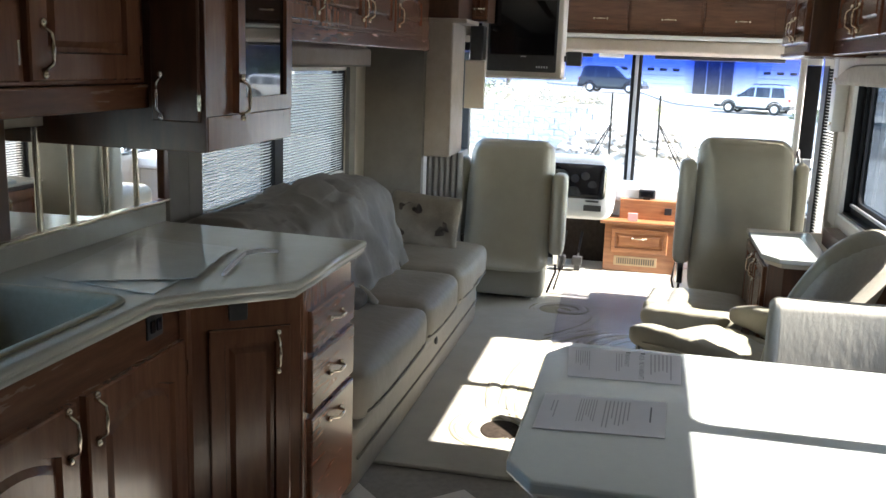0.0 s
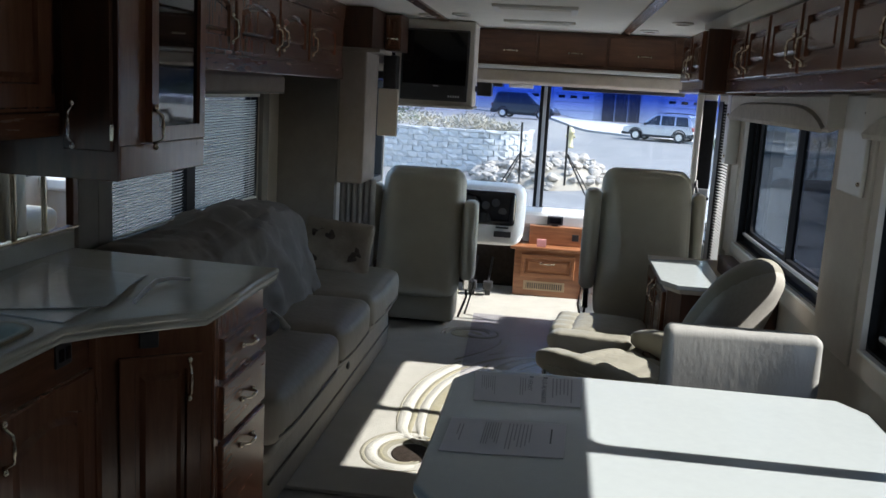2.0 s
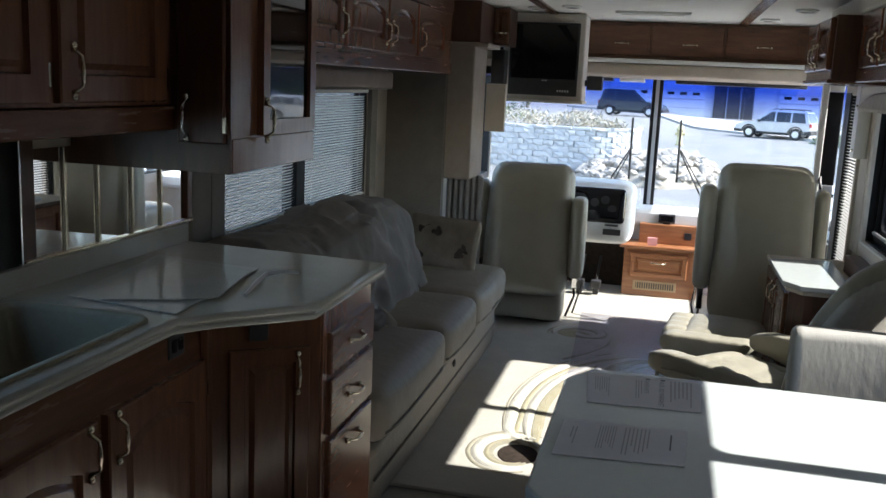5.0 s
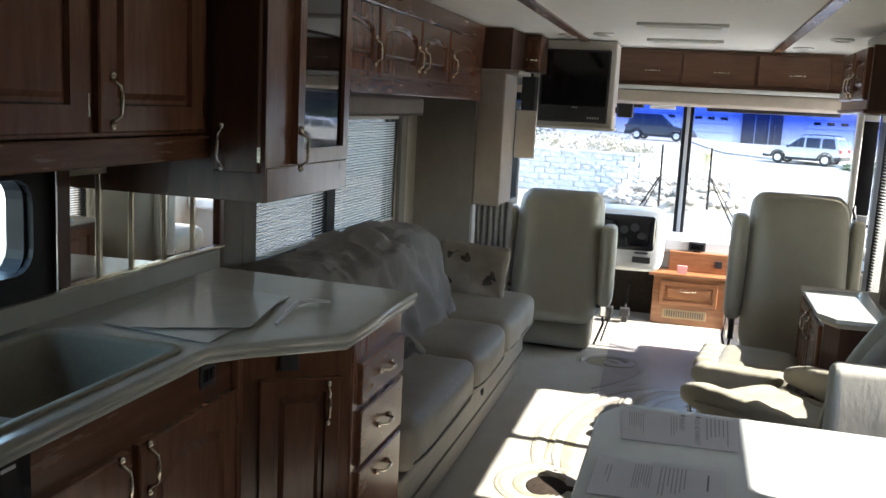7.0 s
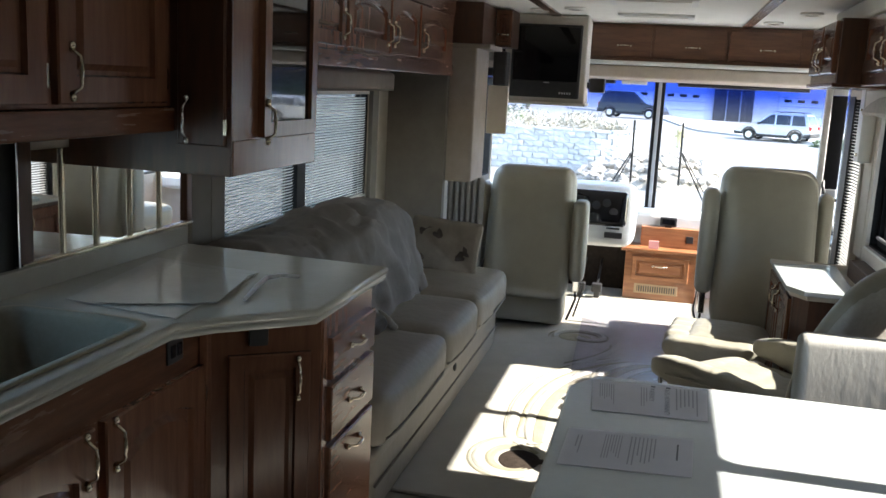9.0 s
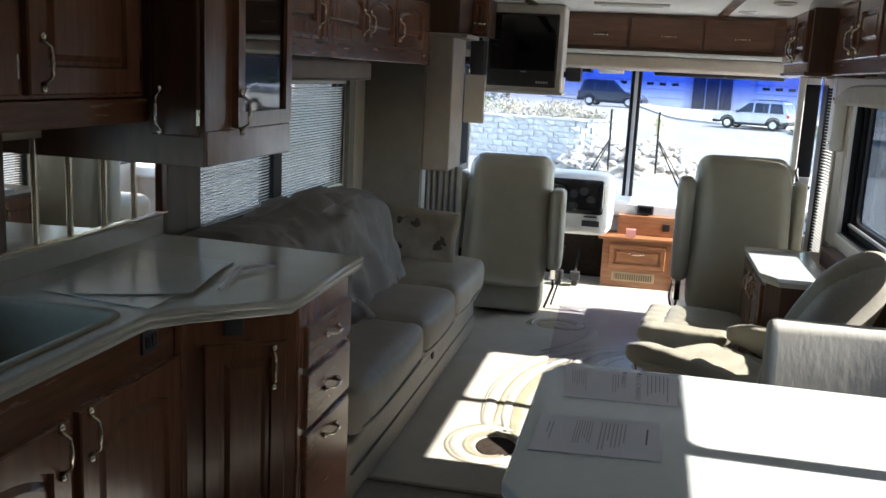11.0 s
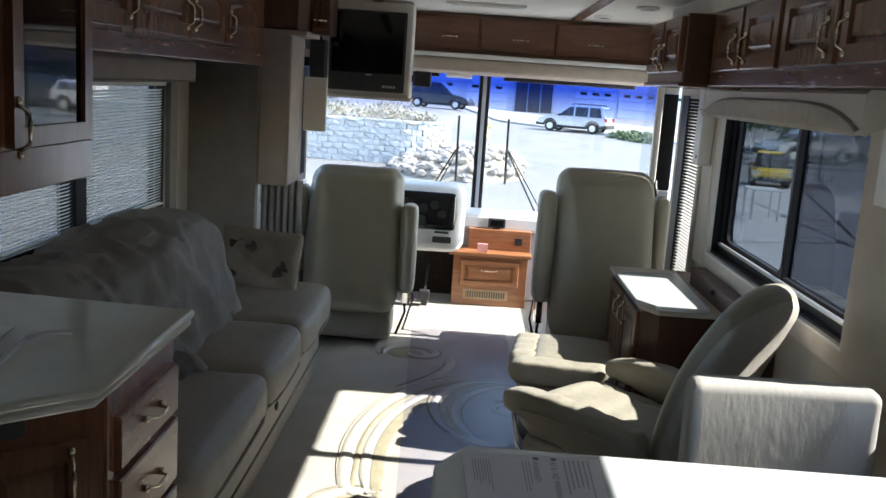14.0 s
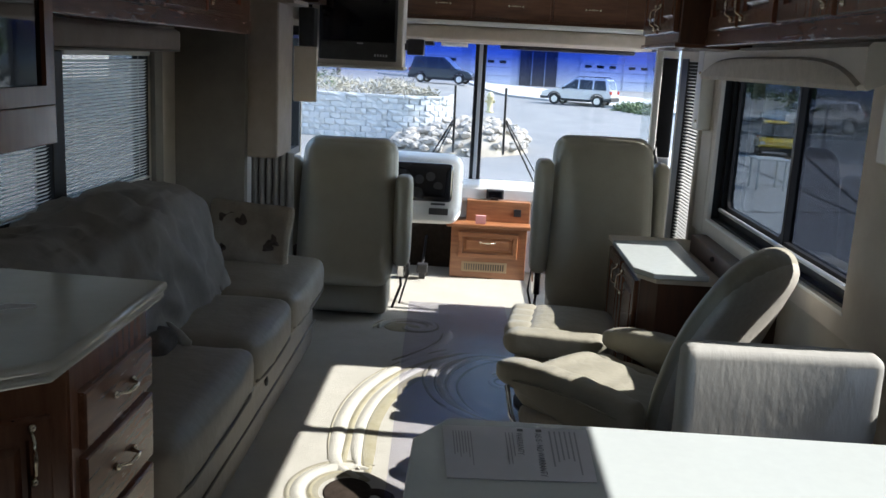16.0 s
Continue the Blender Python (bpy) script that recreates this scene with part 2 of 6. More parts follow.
# bluish tint stands in for the windshield blue that the film mirrors
FILM, _ = glass_mat("blue_sheen_floor_film", (0.74, 0.74, 0.85), 0.38, 0.22, 0.03)
fn, fl = FILM.node_tree.nodes, FILM.node_tree.links
f_nz, f_bp = fn.new("ShaderNodeTexNoise"), fn.new("ShaderNodeBump")
f_nz.inputs["Scale"].default_value = 45
f_bp.inputs["Strength"].default_value, f_bp.inputs["Distance"].default_value = 0.12, 0.01
f_tc = fn.new("ShaderNodeTexCoord")
fl.new(f_tc.outputs["Object"], f_nz.inputs["Vector"])
fl.new(f_nz.outputs["Fac"], f_bp.inputs["Height"])
for node in fn:
    if node.type == "BSDF_GLOSSY":
        fl.new(f_bp.outputs["Normal"], node.inputs["Normal"])


# ---- mesh helpers ----
def root_of(ob):
    while ob.parent:
        ob = ob.parent
    return ob


def finish(name, bm, material, smooth=False):
    me = bpy.data.meshes.new(name)
    bmesh.ops.recalc_face_normals(bm, faces=bm.faces[:])
    if smooth:
        for f in bm.faces:
            f.smooth = True
    bm.to_mesh(me)
    bm.free()
    for m in material if isinstance(material, (list, tuple)) else [material]:
        me.materials.append(m)
    return me


def part(name, bm, material, parent, label="", smooth=False):
    bmesh.ops.translate(bm, verts=bm.verts[:], vec=-root_of(parent).location)
    ob = new(name, finish(name, bm, material, smooth))
    ob.parent = parent
    return tagged(ob, label)


def thing(name, loc, label, category, group=""):
    ob = new(name)
    ob.location = loc
    ob.empty_display_size = 0.1
    return tagged(ob, label, category, group)


def solid(name, bm, material, loc, label, category="", group="", kind="", smooth=False):
    """A thing or a piece of the setting that is one mesh, in world coordinates, with its origin at loc."""
    bmesh.ops.translate(bm, verts=bm.verts[:], vec=-Vector(loc))
    ob = new(name, finish(name, bm, material, smooth))
    ob.location = loc
    return tagged(ob, label, category, group, kind)


def box(x0, x1, y0, y1, z0, z1, bevel=0.0, seg=2, into=None):
    bm = bmesh.new()
    bmesh.ops.create_cube(bm, size=1)
    for v in bm.verts:
        v.co = Vector(((x0 + x1) / 2 + v.co.x * (x1 - x0), (y0 + y1) / 2 + v.co.y * (y1 - y0), (z0 + z1) / 2 + v.co.z * (z1 - z0)))
    if bevel:
        bmesh.ops.bevel(bm, geom=bm.edges[:], offset=bevel, segments=seg, affect="EDGES", profile=0.5)
    return merge(into, bm) if into else bm


def merge(a, b):
    me = bpy.data.meshes.new("tmp")
    b.to_mesh(me)
    b.free()
    a.from_mesh(me)
    bpy.data.meshes.remove(me)
    return a


def poly(points, z0, z1, bevel=0.0, seg=2):
    """A prism on a plan outline."""
    bm = bmesh.new()
    f = bm.faces.new([bm.verts.new((x, y, z0)) for x, y in points])
    ext = bmesh.ops.extrude_face_region(bm, geom=[f])
    bmesh.ops.translate(bm, verts=[v for v in ext["geom"] if isinstance(v, bmesh.types.BMVert)], vec=(0, 0, z1 - z0))
    if bevel:
        bmesh.ops.bevel(bm, geom=bm.edges[:], offset=bevel, segments=seg, affect="EDGES", profile=0.5)
    return bm


def tube(points, r, n=8, closed=False, cap=True):
    bm = bmesh.new()
    pts = [Vector(p) for p in points]
    rings = []
    up = Vector((0, 0, 1))
    for i, p in enumerate(pts):
        a = pts[i - 1] if i or closed else p
        b = pts[(i + 1) % len(pts)] if i < len(pts) - 1 or closed else p
        d = (b - a).normalized()
        s = d.cross(up)
        if s.length < 0.05:
            s = d.cross(Vector((0, 1, 0)))
        s.normalize()
        t = s.cross(d)
        rr = r[i] if isinstance(r, (list, tuple)) else r
        rings.append([bm.verts.new(p + (s * math.cos(k * math.tau / n) + t * math.sin(k * math.tau / n)) * rr) for k in range(n)])
    for i in range(len(rings) - (0 if closed else 1)):
        a, b = rings[i], rings[(i + 1) % len(rings)]
        for k in range(n):
            bm.faces.new((a[k], a[(k + 1) % n], b[(k + 1) % n], b[k]))
    if cap and not closed:
        bm.faces.new(rings[0]), bm.faces.new(rings[-1])
    return bm


def lathe(cx, cy, profile, n=20):
    bm = bmesh.new()
    rings = [[bm.verts.new((cx + r * math.cos(k * math.tau / n), cy + r * math.sin(k * math.tau / n), z)) for k in range(n)] for r, z in profile]
    for a, b in zip(rings, rings[1:]):
        for k in range(n):
            bm.faces.new((a[k], a[(k + 1) % n], b[(k + 1) % n], b[k]))
    bm.faces.new(rings[0]), bm.faces.new(rings[-1])
    return bm


def cushion(c, size, r=0.05, puff=(0.0, 0.0, 0.02), n=12, wrinkle=0.0, wscale=6.0, m=None, shape=None, seed=0, crease=0.0):
    """A padded block: rounded edges, bulging faces, creases."""
    bm = bmesh.new()
    bmesh.ops.create_cube(bm, size=2)
    bmesh.ops.subdivide_edges(bm, edges=bm.edges[:], cuts=n, use_grid_fill=True)
    h = Vector(size) / 2
    for v in bm.verts:
        u = Vector([math.copysign(1 - (1 - abs(a)) ** 1.5, a) for a in v.co])
        p = Vector([u[i] * h[i] for i in range(3)])
        inner = Vector([max(-(h[i] - r), min(h[i] - r, p[i])) for i in range(3)])
        d = p - inner
        if d.length > 1e-6 and sum(abs(a) > 1e-6 for a in d) > 1:
            p = inner + d.normalized() * min(r, max(abs(a) for a in d) * 1.0) if d.length > r else p
        for i in range(3):
            j, k = (i + 1) % 3, (i + 2) % 3
            p[i] += math.copysign(1, u[i]) * abs(u[i]) * puff[i] * (1 - u[j] ** 2) * (1 - u[k] ** 2)
        if shape:
            p = shape(p, u)
        if wrinkle:
            q = p * wscale + Vector((seed, seed * 2.3, 0))
            p = p + p.normalized() * wrinkle * (noise.noise(q) + 0.5 * noise.noise(q * 2.7))
        if crease:
            q = p * wscale + Vector((seed * 1.7, seed, 5))
            warp = Vector((noise.noise(q * 0.6), noise.noise(q * 0.6 + Vector((9, 0, 0))), 0)) * 1.4
            fold = 1 - 2.2 * abs(noise.noise(q * 0.8 + warp)) + 0.5 * (1 - 2 * abs(noise.noise(q * 2.0 + warp)))
            p = p + p.normalized() * crease * fold
        v.co = p
    if m is not None:
        bmesh.ops.transform(bm, matrix=m, verts=bm.verts[:])
    bmesh.ops.translate(bm, verts=bm.verts[:], vec=Vector(c))
    return bm


def on_face(axis, value, sign):
    """Maps (along, height, out) onto an upright face: axis 'x' faces +x or -x, 'y' faces +y or -y."""
    if axis == "x":
        return lambda u, z, o: Vector((value + sign * o, u, z))
    return lambda u, z, o: Vector((u, value + sign * o, z))


def slanted(p0, p1, out):
    """The same for an upright face from p0 to p1 in plan; u runs 0..length."""
    a, b, o3 = Vector((*p0, 0)), Vector((*p1, 0)), Vector((*out, 0)).normalized()
    d = (b - a).normalized()
    return lambda u, z, o: a + d * u + o3 * o + Vector((0, 0, z))


def panel_door(face, u0, u1, z0, z1, thick=0.02, stile=0.055, arch=0.0, panel=True):
    """A frame-and-raised-panel door or drawer front; arch lifts the panel's top edge in the middle."""
    bm = bmesh.new()
    k = 10
    def loop(s, o, a):
        pts = [(u0 + s, z0 + s), (u1 - s, z0 + s)]
        for i in range(k + 1):
            f = i / k
            drop = a * (2 * f - 1) ** 2
            pts.append((u1 - s + (u0 - u1 + 2 * s) * f, z1 - s - drop))
        return [bm.verts.new(face(u, z, o)) for u, z in pts]
    rows = [loop(0, 0, 0), loop(0, thick - 0.004, 0), loop(0.004, thick, 0)]
    if panel:
        rows += [loop(stile, thick, arch), loop(stile + 0.004, thick - 0.013, arch), loop(stile + 0.014, thick - 0.013, arch), loop(stile + 0.028, thick - 0.001, arch)]
    for a, b in zip(rows, rows[1:]):
        for i in range(len(a)):
            j = (i + 1) % len(a)
            bm.faces.new((a[i], a[j], b[j], b[i]))
    bm.faces.new(rows[0]), bm.faces.new(rows[-1])
    return bm


def pull(face, u, z, out, length=0.1, upright=True, r=0.0045):
    """A cast bail pull: two flared feet and an arched bar."""
    pts, rad = [], []
    for i in range(13):
        f = i / 12
        w = (f - 0.5) * length
        o = out + 0.026 * min(1, math.sin(math.pi * f) * 1.9)
        pts.append(face(u, z + w, o) if upright else face(u + w, z, o))
        rad.append(r * (1.5 if i in (0, 12) else 0.85 + 0.5 * math.exp(-((f - 0.5) * 7) ** 2)))
    bm = tube(pts, rad, 8)
    for w in (-0.58, 0.58):
        c = face(u, z + w * length, out + 0.004) if upright else face(u + w * length, z, out + 0.004)
        merge(bm, ball(c, 0.009, 8))
    return bm


def ball(c, r, n=10, squash=(1, 1, 1)):
    bm = bmesh.new()
    bmesh.ops.create_uvsphere(bm, u_segments=n, v_segments=max(5, n // 2 + 1), radius=1)
    for v in bm.verts:
        v.co = Vector(c) + Vector((v.co.x * r * squash[0], v.co.y * r * squash[1], v.co.z * r * squash[2]))
    return bm


def ribbon(points, width, z0, z1, n=6):
    """A low rounded band that follows points on the floor and tapers at both ends."""
    pts = [Vector((*p, 0)) for p in points]
    fine = []
    for i in range(len(pts) - 1):
        p0, p1, p2, p3 = pts[max(i - 1, 0)], pts[i], pts[i + 1], pts[min(i + 2, len(pts) - 1)]
        for s in range(n):
            t = s / n
            fine.append(0.5 * (2 * p1 + (p2 - p0) * t + (2 * p0 - 5 * p1 + 4 * p2 - p3) * t * t + (3 * p1 - p0 - 3 * p2 + p3) * t ** 3))
    fine.append(pts[-1])
    bm = bmesh.new()
    rows = []
    for i, p in enumerate(fine):
        d = (fine[min(i + 1, len(fine) - 1)] - fine[max(i - 1, 0)]).normalized()
        s = Vector((-d.y, d.x, 0))
        f = i / (len(fine) - 1)
        w = width * min(1, 0.25 + 5 * f, 0.25 + 5 * (1 - f))
        rows.append([bm.verts.new(p + s * w * a + Vector((0, 0, z0 + (z1 - z0) * b))) for a, b in ((-0.5, 0), (-0.3, 0.8), (0, 1), (0.3, 0.8), (0.5, 0))])
    for a, b in zip(rows, rows[1:]):
        for k in range(4):
            bm.faces.new((a[k], a[k + 1], b[k + 1], b[k]))
    return bm


def wall_with_holes(axis, lo, hi, u0, u1, z0, z1, holes):
    """A wall slab between lo and hi across, u0..u1 along, with rectangular holes (ua, ub, za, zb) through it."""
    bm = bmesh.new()
    us = sorted({u0, u1, *[h[0] for h in holes], *[h[1] for h in holes]})
    zs = sorted({z0, z1, *[h[2] for h in holes], *[h[3] for h in holes]})
    def solid_cell(i, j):
        if not (0 <= i < len(us) - 1 and 0 <= j < len(zs) - 1):
            return False
        u, z = (us[i] + us[i + 1]) / 2, (zs[j] + zs[j + 1]) / 2
        return not any(h[0] < u < h[1] and h[2] < z < h[3] for h in holes)
    at = {}
    def v(i, j, s):
        if (i, j, s) not in at:
            w = lo if s == 0 else hi
            at[i, j, s] = bm.verts.new((w, us[i], zs[j]) if axis == "x" else (us[i], w, zs[j]))
        return at[i, j, s]
    for i in range(len(us) - 1):
        for j in range(len(zs) - 1):
            if not solid_cell(i, j):
                continue
            for s in (0, 1):
                bm.faces.new([v(i, j, s), v(i + 1, j, s), v(i + 1, j + 1, s), v(i, j + 1, s)])
            for di, dj, e in ((-1, 0, ((i, j), (i, j + 1))), (1, 0, ((i + 1, j), (i + 1, j + 1))), (0, -1, ((i, j), (i + 1, j))), (0, 1, ((i, j + 1), (i + 1, j + 1)))):
                if not solid_cell(i + di, j + dj):
                    bm.faces.new([v(*e[0], 0), v(*e[1], 0), v(*e[1], 1), v(*e[0], 1)])
    return bm


def frame_ring(face, u0, u1, z0, z1, w, o0, o1, rad=0.0):
    """A rectangular frame of bars w wide, from o0 to o1 out of a face; rad rounds its inner corners."""
    bm = bmesh.new()
    rows = []
    n = 5 if rad else 1
    for s, o in ((0, o0), (0, o1), (w, o1), (w, o0)):
        r = rad if s else 0.004
        pts = []
        for cu, cz, a0 in ((u0 + s + r, z0 + s + r, 180), (u1 - s - r, z0 + s + r, 270), (u1 - s - r, z1 - s - r, 0), (u0 + s + r, z1 - s - r, 90)):
            for k in range(n):
                if n == 1:
                    pts.append((cu + math.copysign(r, math.cos(radians(a0 + 45))), cz + math.copysign(r, math.sin(radians(a0 + 45)))))
                else:
                    a = radians(a0 + 90 * k / (n - 1))
                    pts.append((cu + r * math.cos(a), cz + r * math.sin(a)))
        rows.append([bm.verts.new(face(u, z, o)) for u, z in pts])
    rows.append(rows[0])
    for a, b in zip(rows, rows[1:]):
        for k in range(len(a)):
            bm.faces.new((a[k], a[(k + 1) % len(a)], b[(k + 1) % len(a)], b[k]))
    return bm


def slab_on(face, u0, u1, z0, z1, o0, o1, bevel=0.0):
    a, b = face(u0, z0, o0), face(u1, z1, o1)
    lo, hi = [min(a[i], b[i]) for i in range(3)], [max(a[i], b[i]) for i in range(3)]
    return box(lo[0], hi[0], lo[1], hi[1], lo[2], hi[2], bevel)


# ---- the coach: floor, walls, ceiling ----
RIGHT, LEFT, CEIL, FRONT, BACK = 1.17, -1.42, 1.95, 8.1, -1.6
solid("floor", box(-1.52, 1.26, 3.99, 8.25, -0.08, 0.0), CARPET, (0, 6, 0), "beige carpeted floor of the motorhome lounge", "floor", kind="structure")
tile_floor = solid("floor_kitchen", box(-1.52, 1.26, BACK, 3.99, -0.08, -0.006), GROUT, (0, 1.2, 0), "tiled kitchen floor with dark grout", "floor", kind="structure")

W1, W2, WD = (4.145, 5.75, 0.80, 1.592), (2.25, 3.66, 0.80, 1.592), (6.70, 8.098, 0.62, 1.60)
solid("wall_right", wall_with_holes("x", RIGHT, 1.26, BACK, 8.098, -0.08, 2.05, [W1, W2, WD, (6.03, 6.50, 0.53, 1.53)]), WALLPAPER, (1.2, 3, 0), "beige vinyl-covered side wall with window openings", "wall", kind="structure")
WL, WK = (3.98, 5.66, 0.84, 1.46), (1.7, 2.875, 0.955, 1.36)
WDL = (6.62, 8.08, 0.75, 1.60)
solid("wall_left", wall_with_holes("x", -1.50, LEFT, BACK, 6.0, -0.08, 2.05, [WL, WK]), WALLPAPER, (-1.46, 3, 0), "beige wall of the slide-out with two windows", "wall", kind="structure")
solid("wall_slide_end", box(-1.50, -1.075, 6.0, 6.06, 0, CEIL), PANEL_GREY, (-1.3, 6.03, 0), "dark taupe end panel of the slide-out", "wall", kind="structure")
solid("wall_left_front", wall_with_holes("x", -1.26, -1.19, 6.06, 8.098, -0.08, 2.05, [WDL]), WALLPAPER, (-1.22, 7, 0), "beige wall beside the driver with a window", "wall", kind="structure")
solid("wall_back", box(-1.5, 1.26, BACK - 0.08, BACK, -0.08, 2.05), WALLPAPER, (0, BACK, 0), "plain beige rear wall", "wall", kind="structure")
solid("wall_front", wall_with_holes("y", FRONT, FRONT + 0.06, -1.26, 1.46, -0.08, 2.05, [(-1.20, 0.035, 0.60, 1.62), (0.115, 1.42, 0.60, 1.62)]), BLACK_ALU, (0, FRONT, 0), "black windshield surround with a centre post", "wall", kind="structure")
solid("ceiling", box(-1.5, 1.26, BACK, 8.15, CEIL, 2.05), CEILING, (0, 3, CEIL), "padded ivory ceiling", "ceiling", kind="structure")
solid("trim_slide_fascia", box(-1.42, -1.045, BACK, 6.0, 1.858, 1.946, 0.006), WOOD_H, (-1.2, 3, 1.86), "cherry wood fascia above the wall cabinets", "trim", kind="structure")
solid("trim_right_fascia", box(0.95, 1.168, 2.2, 6.12, 1.862, 1.946, 0.01), CEILING, (1.05, 4, 1.86), "ivory fascia above the wall cabinets", "trim", kind="structure")

for x in (-0.585, 0.595):
    strip = thing("ceiling_trim_strip", (x, 5.2, CEIL), "narrow cherry wood ceiling strip with brass screw heads", "trim strip", "ceiling strips")
    part("strip", box(x - 0.028, x + 0.028, 3.2, 7.28, CEIL - 0.014, CEIL + 0.004, 0.004), WOOD_H, strip)
    for k in range(8):
        part("screw_head", ball((x, 3.5 + 0.5 * k, CEIL - 0.015), 0.007, 8, (1, 1, 0.4)), BRASS, strip)


def ceiling_vent(y, d):
    v = thing("ceiling_vent", (0.03, y, CEIL), "flat ivory ceiling vent cover", "vent")
    part("frame", box(-0.19, 0.25, y - d, y + d, CEIL - 0.016, CEIL + 0.002, 0.006), WHITE_PL, v)
    part("grille", box(-0.155, 0.215, y - d + 0.03, y + d - 0.03, CEIL - 0.021, CEIL - 0.012, 0.003), CEILING, v)


ceiling_vent(5.75, 0.17)
ceiling_vent(6.65, 0.10)
for x, y in ((-0.42, 6.3), (0.84, 6.2), (-0.64, 6.45), (0.72, 6.9)):
    d = thing("ceiling_light", (x, y, CEIL), "small round recessed ceiling light, switched off", "ceiling light", "ceiling lights")
    part("rim", lathe(x, y, [(0.055, CEIL + 0.002), (0.062, CEIL - 0.008), (0.05, CEIL - 0.016), (0.042, CEIL - 0.010)]), WHITE_PL, d)
    part("lens", lathe(x, y, [(0.041, CEIL - 0.004), (0.036, CEIL - 0.014), (0.01, CEIL - 0.016)]), CHROME, d)


# ---- windows of the right wall ----
def side_window(name, w, mull, lab):
    u0, u1, z0, z1 = w
    f = on_face("x", 1.235, -1)
    win = thing(name, (1.235, (u0 + u1) / 2, z0), lab, "window")
    win["kind"] = "structure"
    part("window_frame", frame_ring(f, u0, u1, z0, z1, 0.045, -0.02, 0.03, 0.05), BLACK_ALU, win)
    part("sash_frame", frame_ring(f, u0 + 0.045, mull + 0.02, z0 + 0.045, z1 - 0.045, 0.022, -0.012, 0.018), BLACK_ALU, win)
    part("liner", frame_ring(f, u0 - 0.001, u1 + 0.001, z0 - 0.001, z1 + 0.001, 0.012, -0.015, 0.062, 0.03), BLACK_ALU, win, "black inner liner")
    part("mullion", slab_on(f, mull - 0.014, mull + 0.014, z0 + 0.045, z1 - 0.045, -0.015, 0.022, 0.003), BLACK_ALU, win)
    part("sash_frame", frame_ring(f, mull, u1 - 0.03, z0 + 0.03, z1 - 0.03, 0.04, -0.014, 0.012, 0.04), BLACK_ALU, win)
    for a, b, g in ((u0 + 0.045, mull, GLASS_DARK), (mull, u1 - 0.045, GLASS_MID)):
        p = part("pane", slab_on(f, a, b, z0 + 0.045, z1 - 0.045, -0.003, 0.0), g, win)
        p.visible_shadow = False
    part("sill_rail", slab_on(f, u0 + 0.05, u1 - 0.05, z0 + 0.045, z0 + 0.06, 0.03, 0.045, 0.003), ALU, win)
    # ivory surround on the wall with a bright bevelled sill edge
    g = on_face("x", RIGHT, -1)
    part("surround", frame_ring(g, u0 - 0.07, u1 + 0.06, z0 - 0.075, z1 + 0.02, 0.07, -0.002, 0.016), FABRIC_WALL, win, "padded beige window surround")
    part("window_sill", slab_on(g, u0 - 0.01, u1 + 0.01, z0 - 0.012, z0 + 0.001, -0.05, 0.018, 0.003), WHITE_PL, win, "ivory sill edge")
    return win


side_window("window_1", W1, 4.89, "black-framed sliding side window with ivory sill")
side_window("window_2", W2, 2.78, "black-framed sliding side window beside the dinette")


def valance(y0, y1, lab):
    v = thing("window_valance", (1.1, (y0 + y1) / 2, 1.44), lab, "valance", "window valances")
    n = 24
    bm = bmesh.new()
    rows = []
    for i in range(n + 1):
        f = i / n
        y = y0 + (y1 - y0) * f
        x = 1.10 + 0.012 * math.sin(f * math.pi)
        rows.append([bm.verts.new(p) for p in ((1.168, y, 1.57), (x, y, 1.568), (x - 0.012, y, 1.555), (x - 0.012, y, 1.452), (x, y, 1.438), (1.168, y, 1.468))])
    for a, b in zip(rows, rows[1:]):
        for k in range(6):
            bm.faces.new((a[k], a[(k + 1) % 6], b[(k + 1) % 6], b[k]))
    bm.faces.new(rows[0]), bm.faces.new(rows[-1])
    part("padded_box", bm, IVORY_CLOTH, v)
    # scooped lower border of a paler cloth
    bm = bmesh.new()
    rows = []
    for i in range(n + 1):
        f = i / n
        y = y0 + 0.02 + (y1 - y0 - 0.04) * f
        top = 1.458 + 0.075 * (1 - abs(2 * f - 1) ** 5)
        x = 1.083 + 0.012 * math.sin(f * math.pi)
        rows.append([bm.verts.new((x, y, 1.436)), bm.verts.new((x - 0.006, y, 1.45)), bm.verts.new((x - 0.006, y, top - 0.01)), bm.verts.new((x + 0.007, y, top))])
    for a, b in zip(rows, rows[1:]):
        for k in range(3):
            bm.faces.new((a[k], a[k + 1], b[k + 1], b[k]))
    part("inset", bm, VALANCE_MID, v, "arched patterned inset")


valance(4.06, 5.86, "padded beige fabric valance over a side window")
valance(2.15, 3.68, "padded beige fabric valance over the dinette window")


def shade_post(y0, y1, xo, zs, lab):
    """Upholstered side panel with a hanging shade cassette between two windows."""
    p = thing("window_side_panel", (1.15, (y0 + y1) / 2, 0.72), lab, "side panel", "window side panels")
    part("board", box(1.15, 1.168, y0, y1, 0.72, 1.565, 0.006), FABRIC_WALL, p)
    part("cassette", box(xo, 1.149, y0 + 0.04, y1 - 0.05, zs, 1.565, 0.006), WHITE_PL, p, "pale hanging cassette")
    for z in (zs + 0.04, zs + 0.26):
        part("stud", ball((xo - 0.003, y0 + 0.06, z), 0.008, 8), BRASS, p)


shade_post(3.74, 4.08, 1.135, 1.25, "beige side panel with a pale shade cassette")
shade_post(5.80, 5.99, 1.085, 1.20, "narrow beige side panel beside the window")

